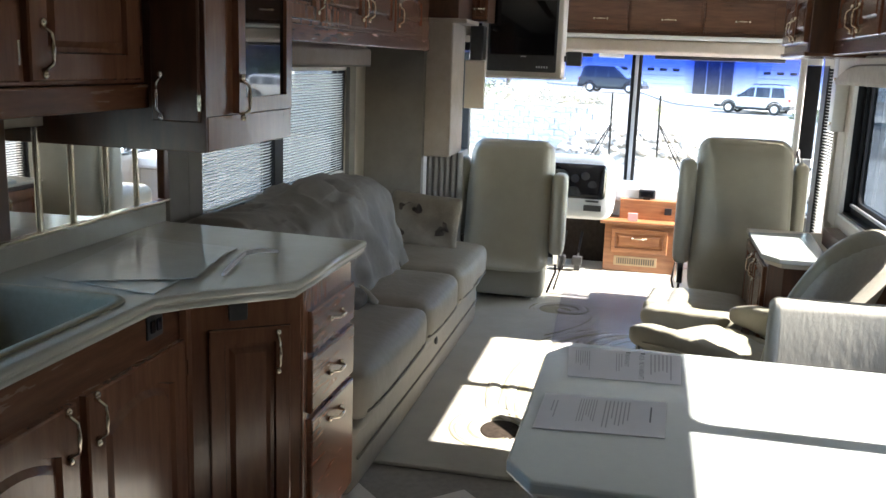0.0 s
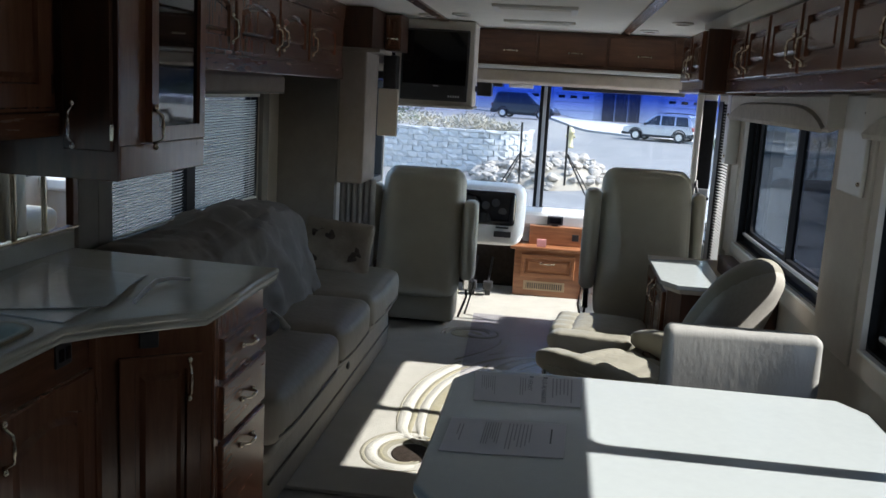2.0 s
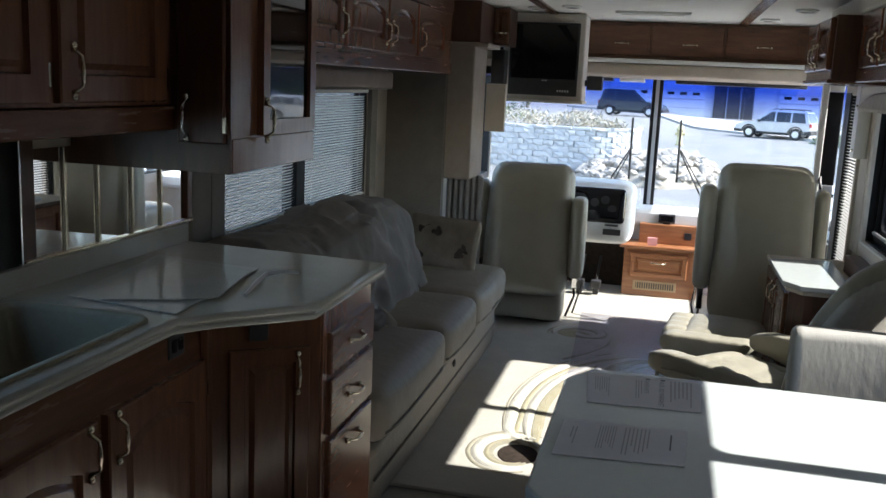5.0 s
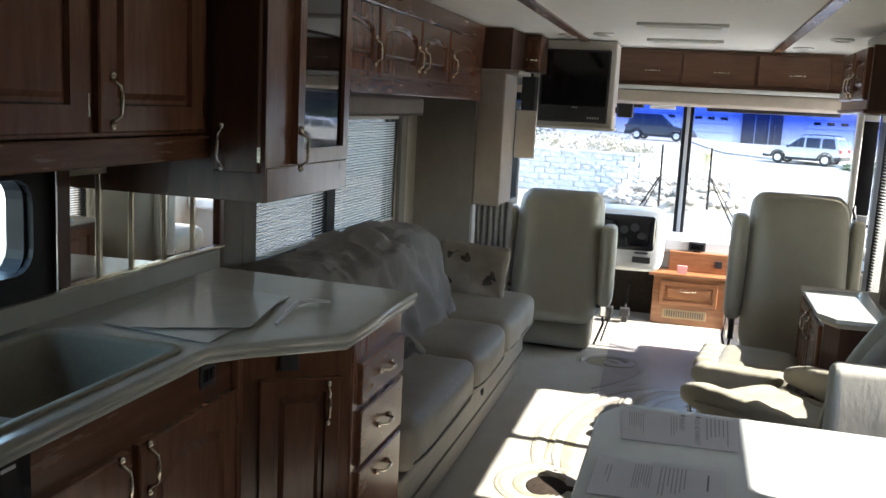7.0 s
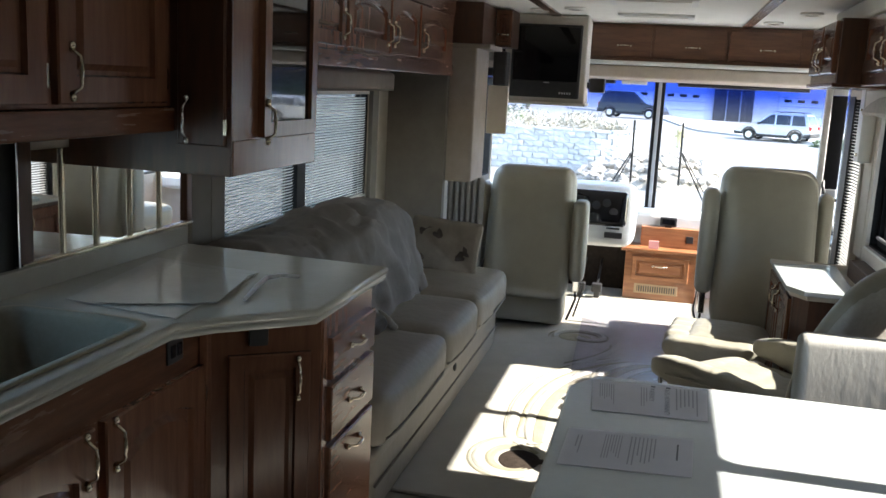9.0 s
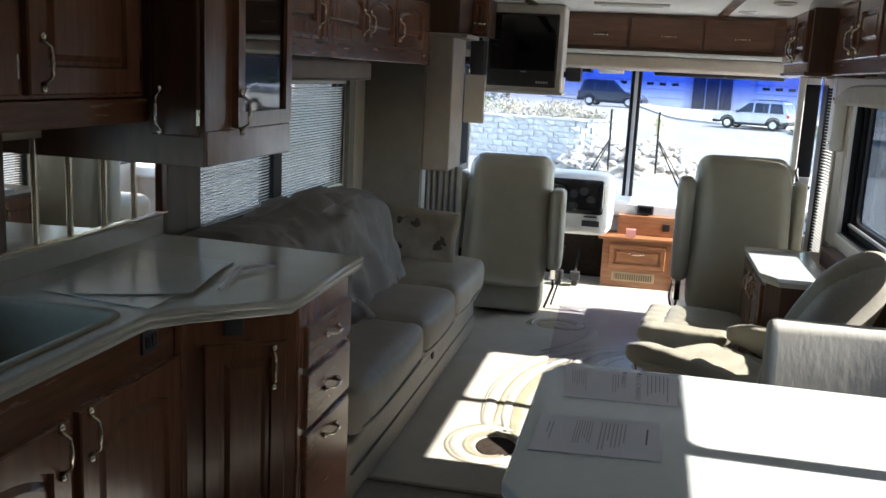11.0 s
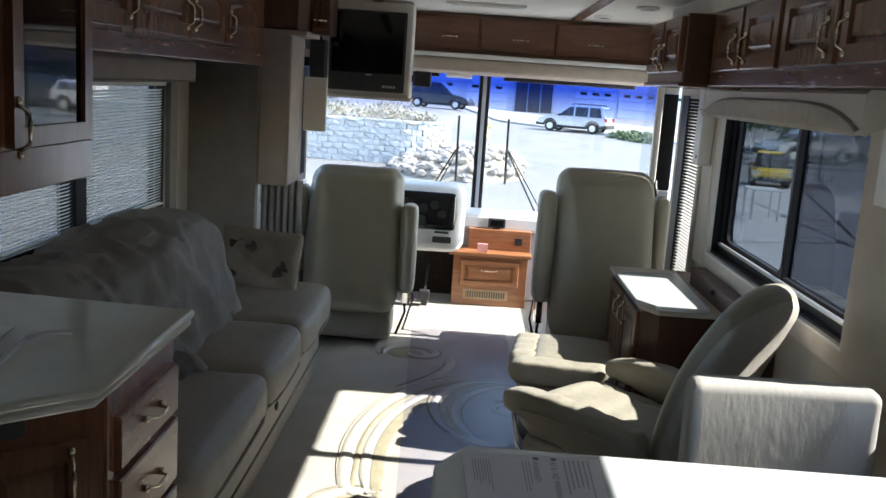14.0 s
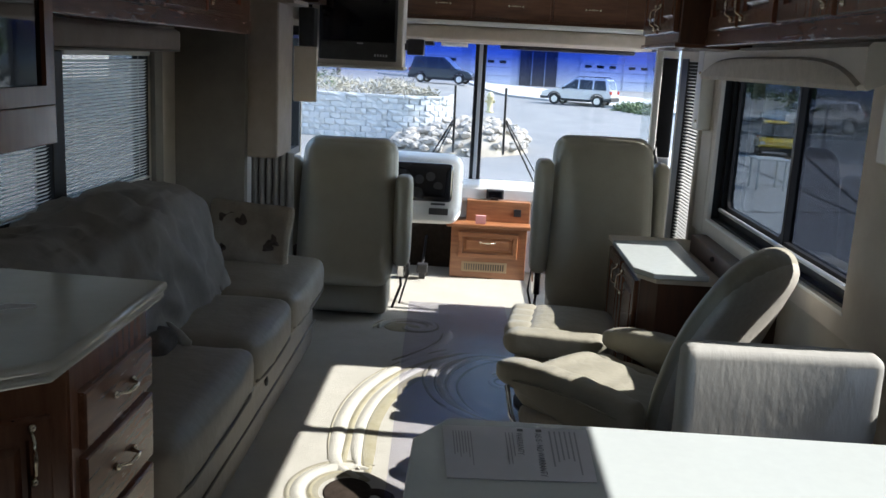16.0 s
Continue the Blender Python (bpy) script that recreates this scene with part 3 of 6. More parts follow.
# entry-side front window with a narrow blind
f = on_face("x", 1.235, -1)
wd = thing("window_3", (1.235, 7.2, 0.62), "black-framed front side window", "window")
wd["kind"] = "structure"
for za, zb in ((WD[2], WD[2] + 0.02), (WD[3] - 0.02, WD[3])):
    part("window_frame", slab_on(f, WD[0], WD[1], za, zb, -0.02, 0.05, 0.003), BLACK_ALU, wd)
p = part("pane", slab_on(f, WD[0] + 0.002, WD[1] - 0.002, 0.64, 1.58, -0.003, 0), GLASS, wd)
p.visible_shadow = False
door_panel = thing("door_1", (1.15, 6.4, 0.0), "narrow entry door panel with a blind-covered window", "door")
door_panel["kind"] = "structure"
part("frame", frame_ring(on_face("x", RIGHT, -1), 6.0, 6.52, 0.5, 1.56, 0.045, -0.002, 0.03), WALLPAPER, door_panel, "beige window frame")
part("panel", box(1.15, 1.168, 6.0, 6.62, 0.02, 0.5, 0.006), WALLPAPER, door_panel)
p = part("pane", box(1.215, 1.219, 6.028, 6.502, 0.528, 1.532), GLASS_MID, door_panel)
p.visible_shadow = False
part("screen_edge", box(1.135, 1.20, 6.358, 6.499, 0.532, 1.528, 0.003), BLACK_ALU, door_panel, "black screen edge")
slat_me = finish("slat", box(-0.014, 0.014, 6.031, 6.356, 0.0, 0.0022), SLAT)
for k in range(60):
    s = new("slat", slat_me)
    s.parent = door_panel
    s.location = (1.158 - 1.15, -6.4, 0.527 + 0.0170 * k)
post = thing("entry_post", (1.11, 6.76, 0.0), "slim pale post with a black face beside the entry", "post")
part("edge_strip", box(1.045, 1.082, 6.735, 6.775, 0.0, 1.57, 0.006), WHITE_PL, post, "pale edge strip")
part("face", box(1.083, 1.166, 6.74, 6.77, 0.98, 1.53, 0.004), BLACK_ALU, post, "black face")
part("head", box(1.083, 1.166, 6.738, 6.772, 1.531, 1.57, 0.004), WHITE_PL, post)
part("foot", box(1.083, 1.166, 6.738, 6.772, 0.0, 0.979, 0.006), GREY_PAINT, post, "grey lower part")
grab = thing("grab_rail", (1.13, 6.68, 0.9), "curved black grab rail beside the entry", "grab rail")
part("rail", tube([(1.165, 6.70, 0.92), (1.10, 6.71, 0.93), (1.085, 6.73, 1.0), (1.10, 6.86, 1.2), (1.12, 7.0, 1.36), (1.165, 7.05, 1.40)], 0.011, 8), BLACK, grab, smooth=True)

# ---- windows of the left side ----
f = on_face("x", -1.46, 1)
wl_ = thing("window_4", (-1.46, 4.8, 0.84), "wide slide-out window behind the sofa", "window")
wl_["kind"] = "structure"
part("window_frame", frame_ring(f, *WL, 0.035, -0.03, 0.03), BLACK_ALU, wl_)
part("mullion", slab_on(f, 4.66, 4.76, WL[2] + 0.035, WL[3] - 0.035, -0.02, 0.05, 0.004), BLACK_ALU, wl_)
p = part("pane", slab_on(f, WL[0] + 0.035, WL[1] - 0.035, WL[2] + 0.035, WL[3] - 0.035, -0.02, -0.017), GLASS_SMOKE, wl_)
p.visible_shadow = False
part("surround", frame_ring(on_face("x", LEFT, 1), WL[0] - 0.12, WL[1] + 0.10, WL[2] - 0.1, WL[3] + 0.07, 0.10, -0.002, 0.022), PANEL_GREY, wl_, "padded taupe surround")


sv = thing("window_valance", (-1.37, 4.8, 1.43), "padded taupe cloth valance over the sofa window", "valance", "window valances")
part("padded_box", cushion((-1.365, 4.86, 1.482), (0.10, 1.86, 0.10), 0.022, (0.008, 0, 0.004), 14, 0.002, 5), PILLAR_CLOTH, sv, smooth=True)
part("welt", tube([(-1.318, 3.96, 1.438), (-1.313, 4.86, 1.436), (-1.318, 5.76, 1.438)], 0.005, 6), PANEL_GREY, sv, smooth=True)


def blind(y0, y1, z0, z1, lab):
    b = thing("window_blind", (-1.425, (y0 + y1) / 2, z0), lab, "blind", "window blinds")
    part("head_rail", box(-1.44, -1.405, y0, y1, z1 - 0.02, z1, 0.003), WHITE_PL, b)
    n = int((z1 - z0 - 0.03) / 0.0128)
    bm = bmesh.new()
    rows = []
    for i, (dx, dz) in enumerate(((-0.0068, -0.0056), (-0.0024, -0.0008), (0.0024, 0.0027), (0.0068, 0.0050))):
        rows.append([bm.verts.new((dx, y, dz)) for y in (-(y1 - y0) / 2 + 0.004, (y1 - y0) / 2 - 0.004)])
    for a, c in zip(rows, rows[1:]):
        bm.faces.new((a[0], a[1], c[1], c[0]))
    me = finish("slat", bm, SLAT, True)
    for k in range(n):
        s = new("slat", me)
        s.parent = b
        s.location = (0, 0, 0.012 + k * 0.0128)
        s.rotation_euler = (0, 0.02 * math.sin(k * 1.7), 0)
    part("bottom_rail", box(-1.435, -1.412, y0, y1, z0, z0 + 0.008, 0.002), WHITE_PL, b)
    for yy in (y0 + 0.1, y1 - 0.1):
        part("ladder_cord", tube([(-1.423, yy, z0), (-1.423, yy, z1)], 0.0012, 5), WHITE_PL, b)


blind(4.02, 4.655, 0.885, 1.43, "grey-white mini blind lowered over the slide-out window")
blind(4.765, 5.62, 0.865, 1.43, "grey-white mini blind lowered beside the pillar")
f = on_face("x", -1.46, 1)
wk = thing("window_5", (-1.46, 2.3, 0.99), "small kitchen window in a black rounded frame", "window")
wk["kind"] = "structure"
part("window_frame", frame_ring(f, *WK, 0.085, -0.03, 0.05, 0.06), BLACK_ALU, wk)
part("sash_frame", frame_ring(f, WK[0] + 0.07, WK[1] - 0.075, WK[2] + 0.06, WK[3] - 0.06, 0.02, -0.02, 0.03, 0.06), BLACK_ALU, wk)
p = part("pane", slab_on(f, WK[0] + 0.06, WK[1] - 0.06, WK[2] + 0.06, WK[3] - 0.06, -0.02, -0.017), GLASS_PALE, wk)
p.visible_shadow = False
f = on_face("x", -1.225, 1)
wdl = thing("window_6", (-1.22, 7.2, 0.75), "black-framed driver's side window", "window")
wdl["kind"] = "structure"
part("window_frame", frame_ring(f, *WDL, 0.05, -0.03, 0.03), BLACK_ALU, wdl)
part("mullion", slab_on(f, 7.2, 7.24, WDL[2] + 0.05, WDL[3] - 0.05, -0.02, 0.02), BLACK_ALU, wdl)
p = part("pane", slab_on(f, WDL[0] + 0.05, WDL[1] - 0.05, WDL[2] + 0.05, WDL[3] - 0.05, -0.003, 0), GLASS, wdl)
p.visible_shadow = False

# windshield panes
for nm, a, b in (("window_7", -1.20, 0.035), ("window_8", 0.115, 1.42)):
    bm = box(a - 0.01, b + 0.01, FRONT + 0.028, FRONT + 0.034, 0.59, 1.63)
    p = solid(nm, bm, SHIELD, (0, FRONT + 0.03, 0), "large clear windshield pane with a blue sun band", "windshield", kind="structure")
    p.visible_shadow = False
post = thing("windshield_post", (0.075, FRONT, 0.6), "black rubber-edged windshield centre post", "post")
part("post", box(0.035, 0.115, FRONT - 0.03, FRONT - 0.002, 0.6, 1.62, 0.008), BLACK_ALU, post)
part("trim", box(0.062, 0.088, FRONT - 0.036, FRONT - 0.029, 0.6, 1.62, 0.003), GREY_PAINT, post)

# carved carpet scrolls
def scroll(name, pts, w, m, lab, z=0.006):
    return solid(name, ribbon(pts, w, -0.002, z), m, (pts[0][0], pts[0][1], 0), lab, "carpet pattern", "carpet scrolls", smooth=True)


def spiral(cx, cy, r0, r1, a0, a1, sx=1.0, sy=1.0, n=16):
    return [(cx + sx * (r0 + (r1 - r0) * i / n) * math.cos(radians(a0 + (a1 - a0) * i / n)), cy + sy * (r0 + (r1 - r0) * i / n) * math.sin(radians(a0 + (a1 - a0) * i / n))) for i in range(n + 1)]


ARCH = [(0.01, 5.99), (-0.12, 5.87), (-0.27, 5.66), (-0.37, 5.40), (-0.415, 5.10), (-0.41, 4.82), (-0.38, 4.62), (-0.28, 4.50)]
scroll("carpet_scroll", ARCH, 0.062, CARPET_CREAM, "cream carved carpet scroll", 0.009)
scroll("carpet_scroll", [(x + 0.045 * (1 if i < 6 else 0.7), y - 0.02) for i, (x, y) in enumerate(ARCH)], 0.03, CARPET_TAN, "tan carved carpet scroll line", 0.004)
scroll("carpet_scroll", [(x + 0.085, y - 0.05) for x, y in ARCH[:7]], 0.055, CARPET_CREAM, "cream carved carpet scroll", 0.008)
scroll("carpet_scroll", [(x + 0.125, y - 0.07) for x, y in ARCH[:7]], 0.085, CARPET_TAN, "tan carved carpet scroll line", 0.003)
# thin dark ribbons paint the shade in the grooves along the arch
for off, dy, w in ((-0.034, 0.018, 0.010), (0.112, -0.064, 0.016)):
    scroll("carpet_groove", [(x + off, y + dy) for x, y in ARCH[:7]], w, CARPET_GROOVE, "dark line painting the shaded groove beside a carpet scroll", 0.0035)
LOWER = spiral(-0.34, 4.40, 0.165, 0.12, 60, 300, 1.0, 1.22)
scroll("carpet_scroll", LOWER, 0.055, CARPET_CREAM, "cream carved carpet scroll", 0.009)
scroll("carpet_groove", spiral(-0.33, 4.40, 0.115, 0.085, 40, 330, 1.0, 1.22), 0.05, CARPET_GROOVE, "olive sheared band round the carpet leaf", 0.003)
scroll("carpet_scroll", spiral(-0.335, 4.40, 0.125, 0.08, 60, 310, 1.0, 1.25), 0.028, CARPET_TAN, "tan carved carpet scroll line", 0.004)
scroll("carpet_groove", spiral(-0.34, 4.40, 0.200, 0.154, 60, 300, 1.0, 1.22), 0.024, CARPET_GROOVE, "dark line painting the shaded groove beside a carpet scroll", 0.0035)
solid("carpet_scroll", ball((-0.31, 4.40, 0.0), 1.0, 20, (0.085, 0.105, 0.006)), CARPET_BROWN, (-0.31, 4.40, 0), "dark brown carpet leaf in the scroll", "carpet pattern", "carpet scrolls", smooth=True)
scroll("carpet_scroll", [(-0.30, 4.36), (-0.25, 4.40), (-0.20, 4.41), (-0.15, 4.36)], 0.06, CARPET_BROWN, "dark brown carpet tendril in the scroll", 0.005)
scroll("carpet_scroll", spiral(-0.22, 6.37, 0.03, 0.185, 190, 560, 1.05, 0.95, 26), 0.055, CARPET_CREAM, "cream carved carpet scroll", 0.014)
scroll("carpet_scroll", [(-0.02, 6.33), (-0.03, 6.18), (-0.09, 6.02), (-0.17, 5.88), (-0.25, 5.76)], 0.055, CARPET_CREAM, "cream carved carpet scroll", 0.012)
scroll("carpet_groove", spiral(-0.22, 6.37, 0.012, 0.150, 190, 550, 1.05, 0.95, 26), 0.030, CARPET_GROOVE, "olive carved carpet scroll line", 0.005)
solid("carpet_scroll", ball((-0.28, 6.36, 0.0), 1.0, 18, (0.10, 0.085, 0.004)), CARPET_TAN, (-0.28, 6.36, 0), "tan carpet leaf inside the scroll", "carpet pattern", "carpet scrolls", smooth=True)
scroll("carpet_groove", spiral(-0.22, 6.37, 0.055, 0.215, 190, 560, 1.05, 0.95, 26), 0.014, CARPET_GROOVE, "dark line painting the shaded groove beside a carpet scroll", 0.007)
scroll("carpet_groove", [(-0.055, 6.30), (-0.065, 6.17), (-0.125, 6.02), (-0.205, 5.90), (-0.285, 5.79)], 0.014, CARPET_GROOVE, "dark line painting the shaded groove beside a carpet scroll", 0.006)
RS = [(0.34, 5.90), (0.20, 5.95), (0.07, 5.92), (-0.04, 5.78), (-0.09, 5.58), (-0.06, 5.38), (0.0, 5.24), (0.09, 5.14), (0.20, 5.06)]
for i, (dx, dy, w, m) in enumerate(((0, 0, 0.045, CARPET_CREAM), (0.055, -0.03, 0.04, CARPET_TAN), (0.105, -0.06, 0.04, CARPET_CREAM))):
    scroll("carpet_scroll", [(x + dx, y + dy) for x, y in RS], w, m, "cream carved carpet scroll" if m is CARPET_CREAM else "tan carved carpet scroll line", 0.010)
for dx, dy in ((-0.028, 0.016), (0.028, -0.016), (0.08, -0.045), (0.132, -0.075)):
    scroll("carpet_groove", [(x + dx, y + dy) for x, y in RS], 0.013, CARPET_GROOVE, "dark line painting the shaded groove beside a carpet scroll", 0.008)
scroll("carpet_scroll", spiral(0.26, 5.58, 0.03, 0.13, 0, 480, 0.9, 1.0, 24), 0.03, CARPET_CREAM, "cream carved carpet scroll", 0.009)
scroll("carpet_groove", spiral(0.26, 5.58, 0.015, 0.11, 0, 480, 0.9, 1.0, 24), 0.012, CARPET_GROOVE, "dark line painting the shaded groove beside a carpet scroll", 0.007)

bm = bmesh.new()
bmesh.ops.create_grid(bm, x_segments=40, y_segments=160, size=1)
for v in bm.verts:
    fy = (v.co.y + 1) / 2
    xa, xb = -0.16 + (-0.28 + 0.16) * fy, 0.36 + (0.30 - 0.36) * fy
    v.co = Vector((xa + (xb - xa) * (v.co.x + 1) / 2, 3.9 + 2.95 * fy, 0.018 + 0.0016 * noise.noise(Vector((v.co.x * 3, v.co.y * 14, 0))) + 0.0014 * noise.noise(Vector((v.co.x * 5 + 2 * noise.noise(v.co * 3), v.co.y * 45, 4)))))
film = solid("floor_film", bm, FILM, (0.05, 5.3, 0.012), "clear crinkled plastic film laid over the carpet, tinted with its blue sheen", "floor film", smooth=True)
film.visible_shadow = False


# ---- kitchen on the left ----
base = thing("kitchen_base_cabinet", (-1.18, 2.0, 0), "cherry wood kitchen base cabinet with arched panel doors", "cabinet")
FX = -0.955
bm = box(-1.418, FX, 0.4, 2.98, 0.09, 0.70)
part("carcass", bm, WOOD, base)
part("top_rail", box(FX - 0.022, FX, 0.4, 2.98, 0.702, 0.868), WOOD_H, base)
part("upper_block", box(-1.418, FX - 0.024, 0.4, 2.0, 0.702, 0.868), WOOD, base)
part("upper_block", box(-1.418, FX - 0.024, 2.80, 2.98, 0.702, 0.868), WOOD, base)
part("plinth", box(-1.40, FX - 0.05, 0.4, 2.98, 0, 0.09), WOOD_DK, base)
face_l = on_face("x", FX, 1)
for i, (a, b, hu) in enumerate(((2.53, 2.955, 2.558), (2.07, 2.495, 2.458), (1.61, 2.035, 1.64))):
    d = part("door", panel_door(face_l, a, b, 0.13, 0.755, 0.02, 0.06, 0.035), WOOD, base)
    part("handle", pull(face_l, hu, 0.695, 0.02, 0.095), BRASS, d, "worn brass pull", True)
    part("hinge", slab_on(face_l, (b if hu < (a + b) / 2 else a) - 0.004, (b if hu < (a + b) / 2 else a) + 0.004, 0.66, 0.70, 0, 0.024), BRASS, d)
part("switch_panel", slab_on(face_l, 2.80, 2.87, 0.795, 0.855, 0, 0.006, 0.002), BLACK, base, "black double switch")
for u in (2.82, 2.85):
    part("rocker", slab_on(face_l, u - 0.01, u + 0.01, 0.81, 0.842, 0.006, 0.010, 0.002), BLACK_GLOSS, base)

ap = part("appliance_panel", slab_on(face_l, 1.60, 2.21, 0.772, 0.864, 0, 0.012, 0.003), BLACK_GLOSS, base, "black appliance control panel")
part("label_bar", slab_on(face_l, 2.135, 2.17, 0.845, 0.852, 0.012, 0.013), MARK, ap)

part("end_stile", box(FX + 0.001, -0.932, 2.957, 2.983, 0.09, 0.866, 0.003), WOOD, base)

corner = thing("corner_base_cabinet", (-0.9, 3.3, 0), "cherry wood corner cabinet with a slim door and three drawers", "cabinet")
P0, P1 = (-0.955, 2.985), (-0.705, 3.165)
part("carcass", poly([(-1.418, 2.985), P0, P1, (-0.705, 3.60), (-1.418, 3.60)], 0.07, 0.868), WOOD, corner)
part("plinth", poly([(-1.40, 2.985), (-0.98, 2.985), (-0.75, 3.18), (-0.75, 3.58), (-1.40, 3.58)], 0, 0.07), WOOD_DK, corner)
dl = math.dist(P0, P1)
diag = slanted(P0, P1, (P1[1] - P0[1], -(P1[0] - P0[0])))
d = part("door", panel_door(diag, 0.06, dl - 0.03, 0.11, 0.765, 0.018, 0.04), WOOD, corner)
part("handle", pull(diag, dl - 0.065, 0.695, 0.018, 0.095), BRASS, d, "worn brass pull", True)
c0 = diag(dl * 0.45, 0.815, 0.005)
part("switch_panel", cushion(c0, (0.05, 0.05, 0.055), 0.004, (0, 0, 0), 2, m=Matrix.Rotation(math.atan2(P1[1] - P0[1], P1[0] - P0[0]), 4, "Z") @ Matrix.Diagonal((1, 0.3, 1, 1))), BLACK, corner, "black single switch")
face_d = on_face("x", -0.705, 1)
for z0, z1, hz in ((0.665, 0.785, 0.728), (0.485, 0.645, 0.562), (0.10, 0.465, 0.415)):
    d = part("drawer", panel_door(face_d, 3.21, 3.585, z0, z1, 0.02, 0, panel=False), WOOD_H, corner)
    part("handle", pull(face_d, 3.40, hz, 0.02, 0.085, False), BRASS, d, "worn brass pull", True)
part("end_stile", box(-0.705, -0.699, 3.172, 3.205, 0.08, 0.86), WOOD, corner)

# worktop with a moulded edge and a cut-out for the sink
top = thing("worktop", (-1.15, 2.4, 0.87), "pale grey solid-surface kitchen worktop with stepped edge", "worktop")
OUT = [(-0.925, 0.4), (-0.925, 2.78), (-0.86, 2.87), (-0.672, 3.045), (-0.672, 3.63), (-1.418, 3.69)]
SK = (-1.335, -0.975, 2.10, 2.745)
bm = bmesh.new()
merge(bm, box(-1.418, -0.925, 0.4, SK[2], 0.878, 0.91))
merge(bm, box(-1.418, SK[0], SK[2], SK[3], 0.878, 0.91))
merge(bm, box(SK[1], -0.925, SK[2], SK[3], 0.878, 0.91))
merge(bm, poly([(-1.418, SK[3]), (-0.925, SK[3]), *OUT[1:]], 0.878, 0.91))
part("slab", bm, COUNTER, top)
bm = tube([(x, y, 0.899) for x, y in OUT], 0.011, 8)
merge(bm, tube([(x - 0.006, y, 0.876) for x, y in OUT], 0.009, 8))
part("edge_moulding", bm, COUNTER, top, smooth=True)
part("upstand", box(-1.418, -1.39, 0.4, 3.68, 0.911, 0.975, 0.004), COUNTER, top, "low backsplash upstand")

sink = thing("sink", (-1.155, 2.42, 0.72), "beige composite kitchen sink set into the worktop", "sink")
bm = bmesh.new()
rows = []
for s, z in ((-0.022, 0.9135), (-0.018, 0.917), (0.0, 0.917), (0.008, 0.905), (0.02, 0.76), (0.06, 0.735)):
    pts = []
    for cx, cy, a0 in ((SK[1] - 0.05, SK[3] - 0.05, 0), (SK[0] + 0.05, SK[3] - 0.05, 90), (SK[0] + 0.05, SK[2] + 0.05, 180), (SK[1] - 0.05, SK[2] + 0.05, 270)):
        for k in range(5):
            a = radians(a0 + 22.5 * k)
            r = max(0.012, 0.05 - s)
            pts.append((cx + r * math.cos(a), cy + r * math.sin(a), z))
    rows.append([bm.verts.new(p) for p in pts])
for a, b in zip(rows, rows[1:]):
    for k in range(len(a)):
        bm.faces.new((a[k], a[(k + 1) % len(a)], b[(k + 1) % len(a)], b[k]))
bm.faces.new(rows[-1])
part("basin", bm, SINK, sink, smooth=True)
part("divider", box(SK[0] + 0.02, SK[1] - 0.02, 2.232, 2.262, 0.735, 0.897, 0.012), SINK, sink, "low ridge between the two bowls")
part("drain", lathe(-1.15, 2.48, [(0.03, 0.736), (0.028, 0.742), (0.01, 0.739)], 14), CHROME, sink, "chrome drain")

# papers on the worktop
def sheet(name, pts, z, lab, curl=0.0):
    bm = bmesh.new()
    n = 8
    a, b, c, d = [Vector((*p, 0)) for p in pts]
    g = [[bm.verts.new((a.lerp(b, i / n)).lerp(d.lerp(c, i / n), j / n) + Vector((0, 0, z + curl * ((i / n) ** 3 * (1 - j / n) + 0.4 * (j / n) ** 4)))) for j in range(n + 1)] for i in range(n + 1)]
    for i in range(n):
        for j in range(n):
            bm.faces.new((g[i][j], g[i + 1][j], g[i + 1][j + 1], g[i][j + 1]))
    ext = bmesh.ops.extrude_face_region(bm, geom=bm.faces[:])
    bmesh.ops.translate(bm, verts=[v for v in ext["geom"] if isinstance(v, bmesh.types.BMVert)], vec=(0, 0, 0.0012))
    return solid(name, bm, FOLDER, (*pts[0], z), lab, "paper", "papers")


sheet("brochure", [(-1.27, 2.86), (-1.34, 3.40), (-0.98, 3.36), (-0.93, 2.80)], 0.9125, "white brochure lying open on the worktop", 0.004)
sheet("brochure", [(-1.16, 2.84), (-1.22, 3.30), (-0.97, 3.28), (-0.90, 2.95)], 0.918, "white folded brochure on top of another", 0.010)
solid("paper_strip", tube([(-0.865, 3.03, 0.917), (-0.89, 3.15, 0.922), (-0.915, 3.27, 0.921), (-0.885, 3.31, 0.924), (-0.845, 3.345, 0.917)], [0.005, 0.007, 0.007, 0.006, 0.005], 6), PAPER, (-0.865, 3.03, 0.912), "bent rolled strip of white paper on the worktop", "paper", "papers")

# mirrored backsplash with bevelled strips
mirror = thing("mirror_backsplash", (-1.41, 3.3, 0.98), "mirrored kitchen backsplash divided by polished strips", "mirror")
ys = [2.918, 3.05, 3.20, 3.37, 3.535, 3.685]
for a, b in zip(ys, ys[1:]):
    part("mirror_panel", box(-1.419, -1.412, a + 0.002, b - 0.002, 0.98, 1.27), MIRROR, mirror)
for y in ys[1:-1]:
    part("strip", box(-1.413, -1.404, y - 0.007, y + 0.007, 0.98, 1.27, 0.003), BRASS, mirror, "polished brass strip")
part("bottom_trim", box(-1.415, -1.400, 2.88, 3.74, 0.974, 0.984, 0.003), BRASS, mirror, "thin brass trim")
part("side_trim", box(-1.418, -1.392, 2.852, 2.859, 0.98, 1.36, 0.002), CHROME, mirror, "polished side trim")
part("stile", box(-1.418, -1.398, 2.860, 2.916, 0.986, 1.36, 0.004), WOOD_DK, mirror, "dark wood stile")
part("stile", box(-1.418, -1.398, 3.687, 3.722, 0.986, 1.36, 0.004), WOOD_DK, mirror, "dark wood stile")
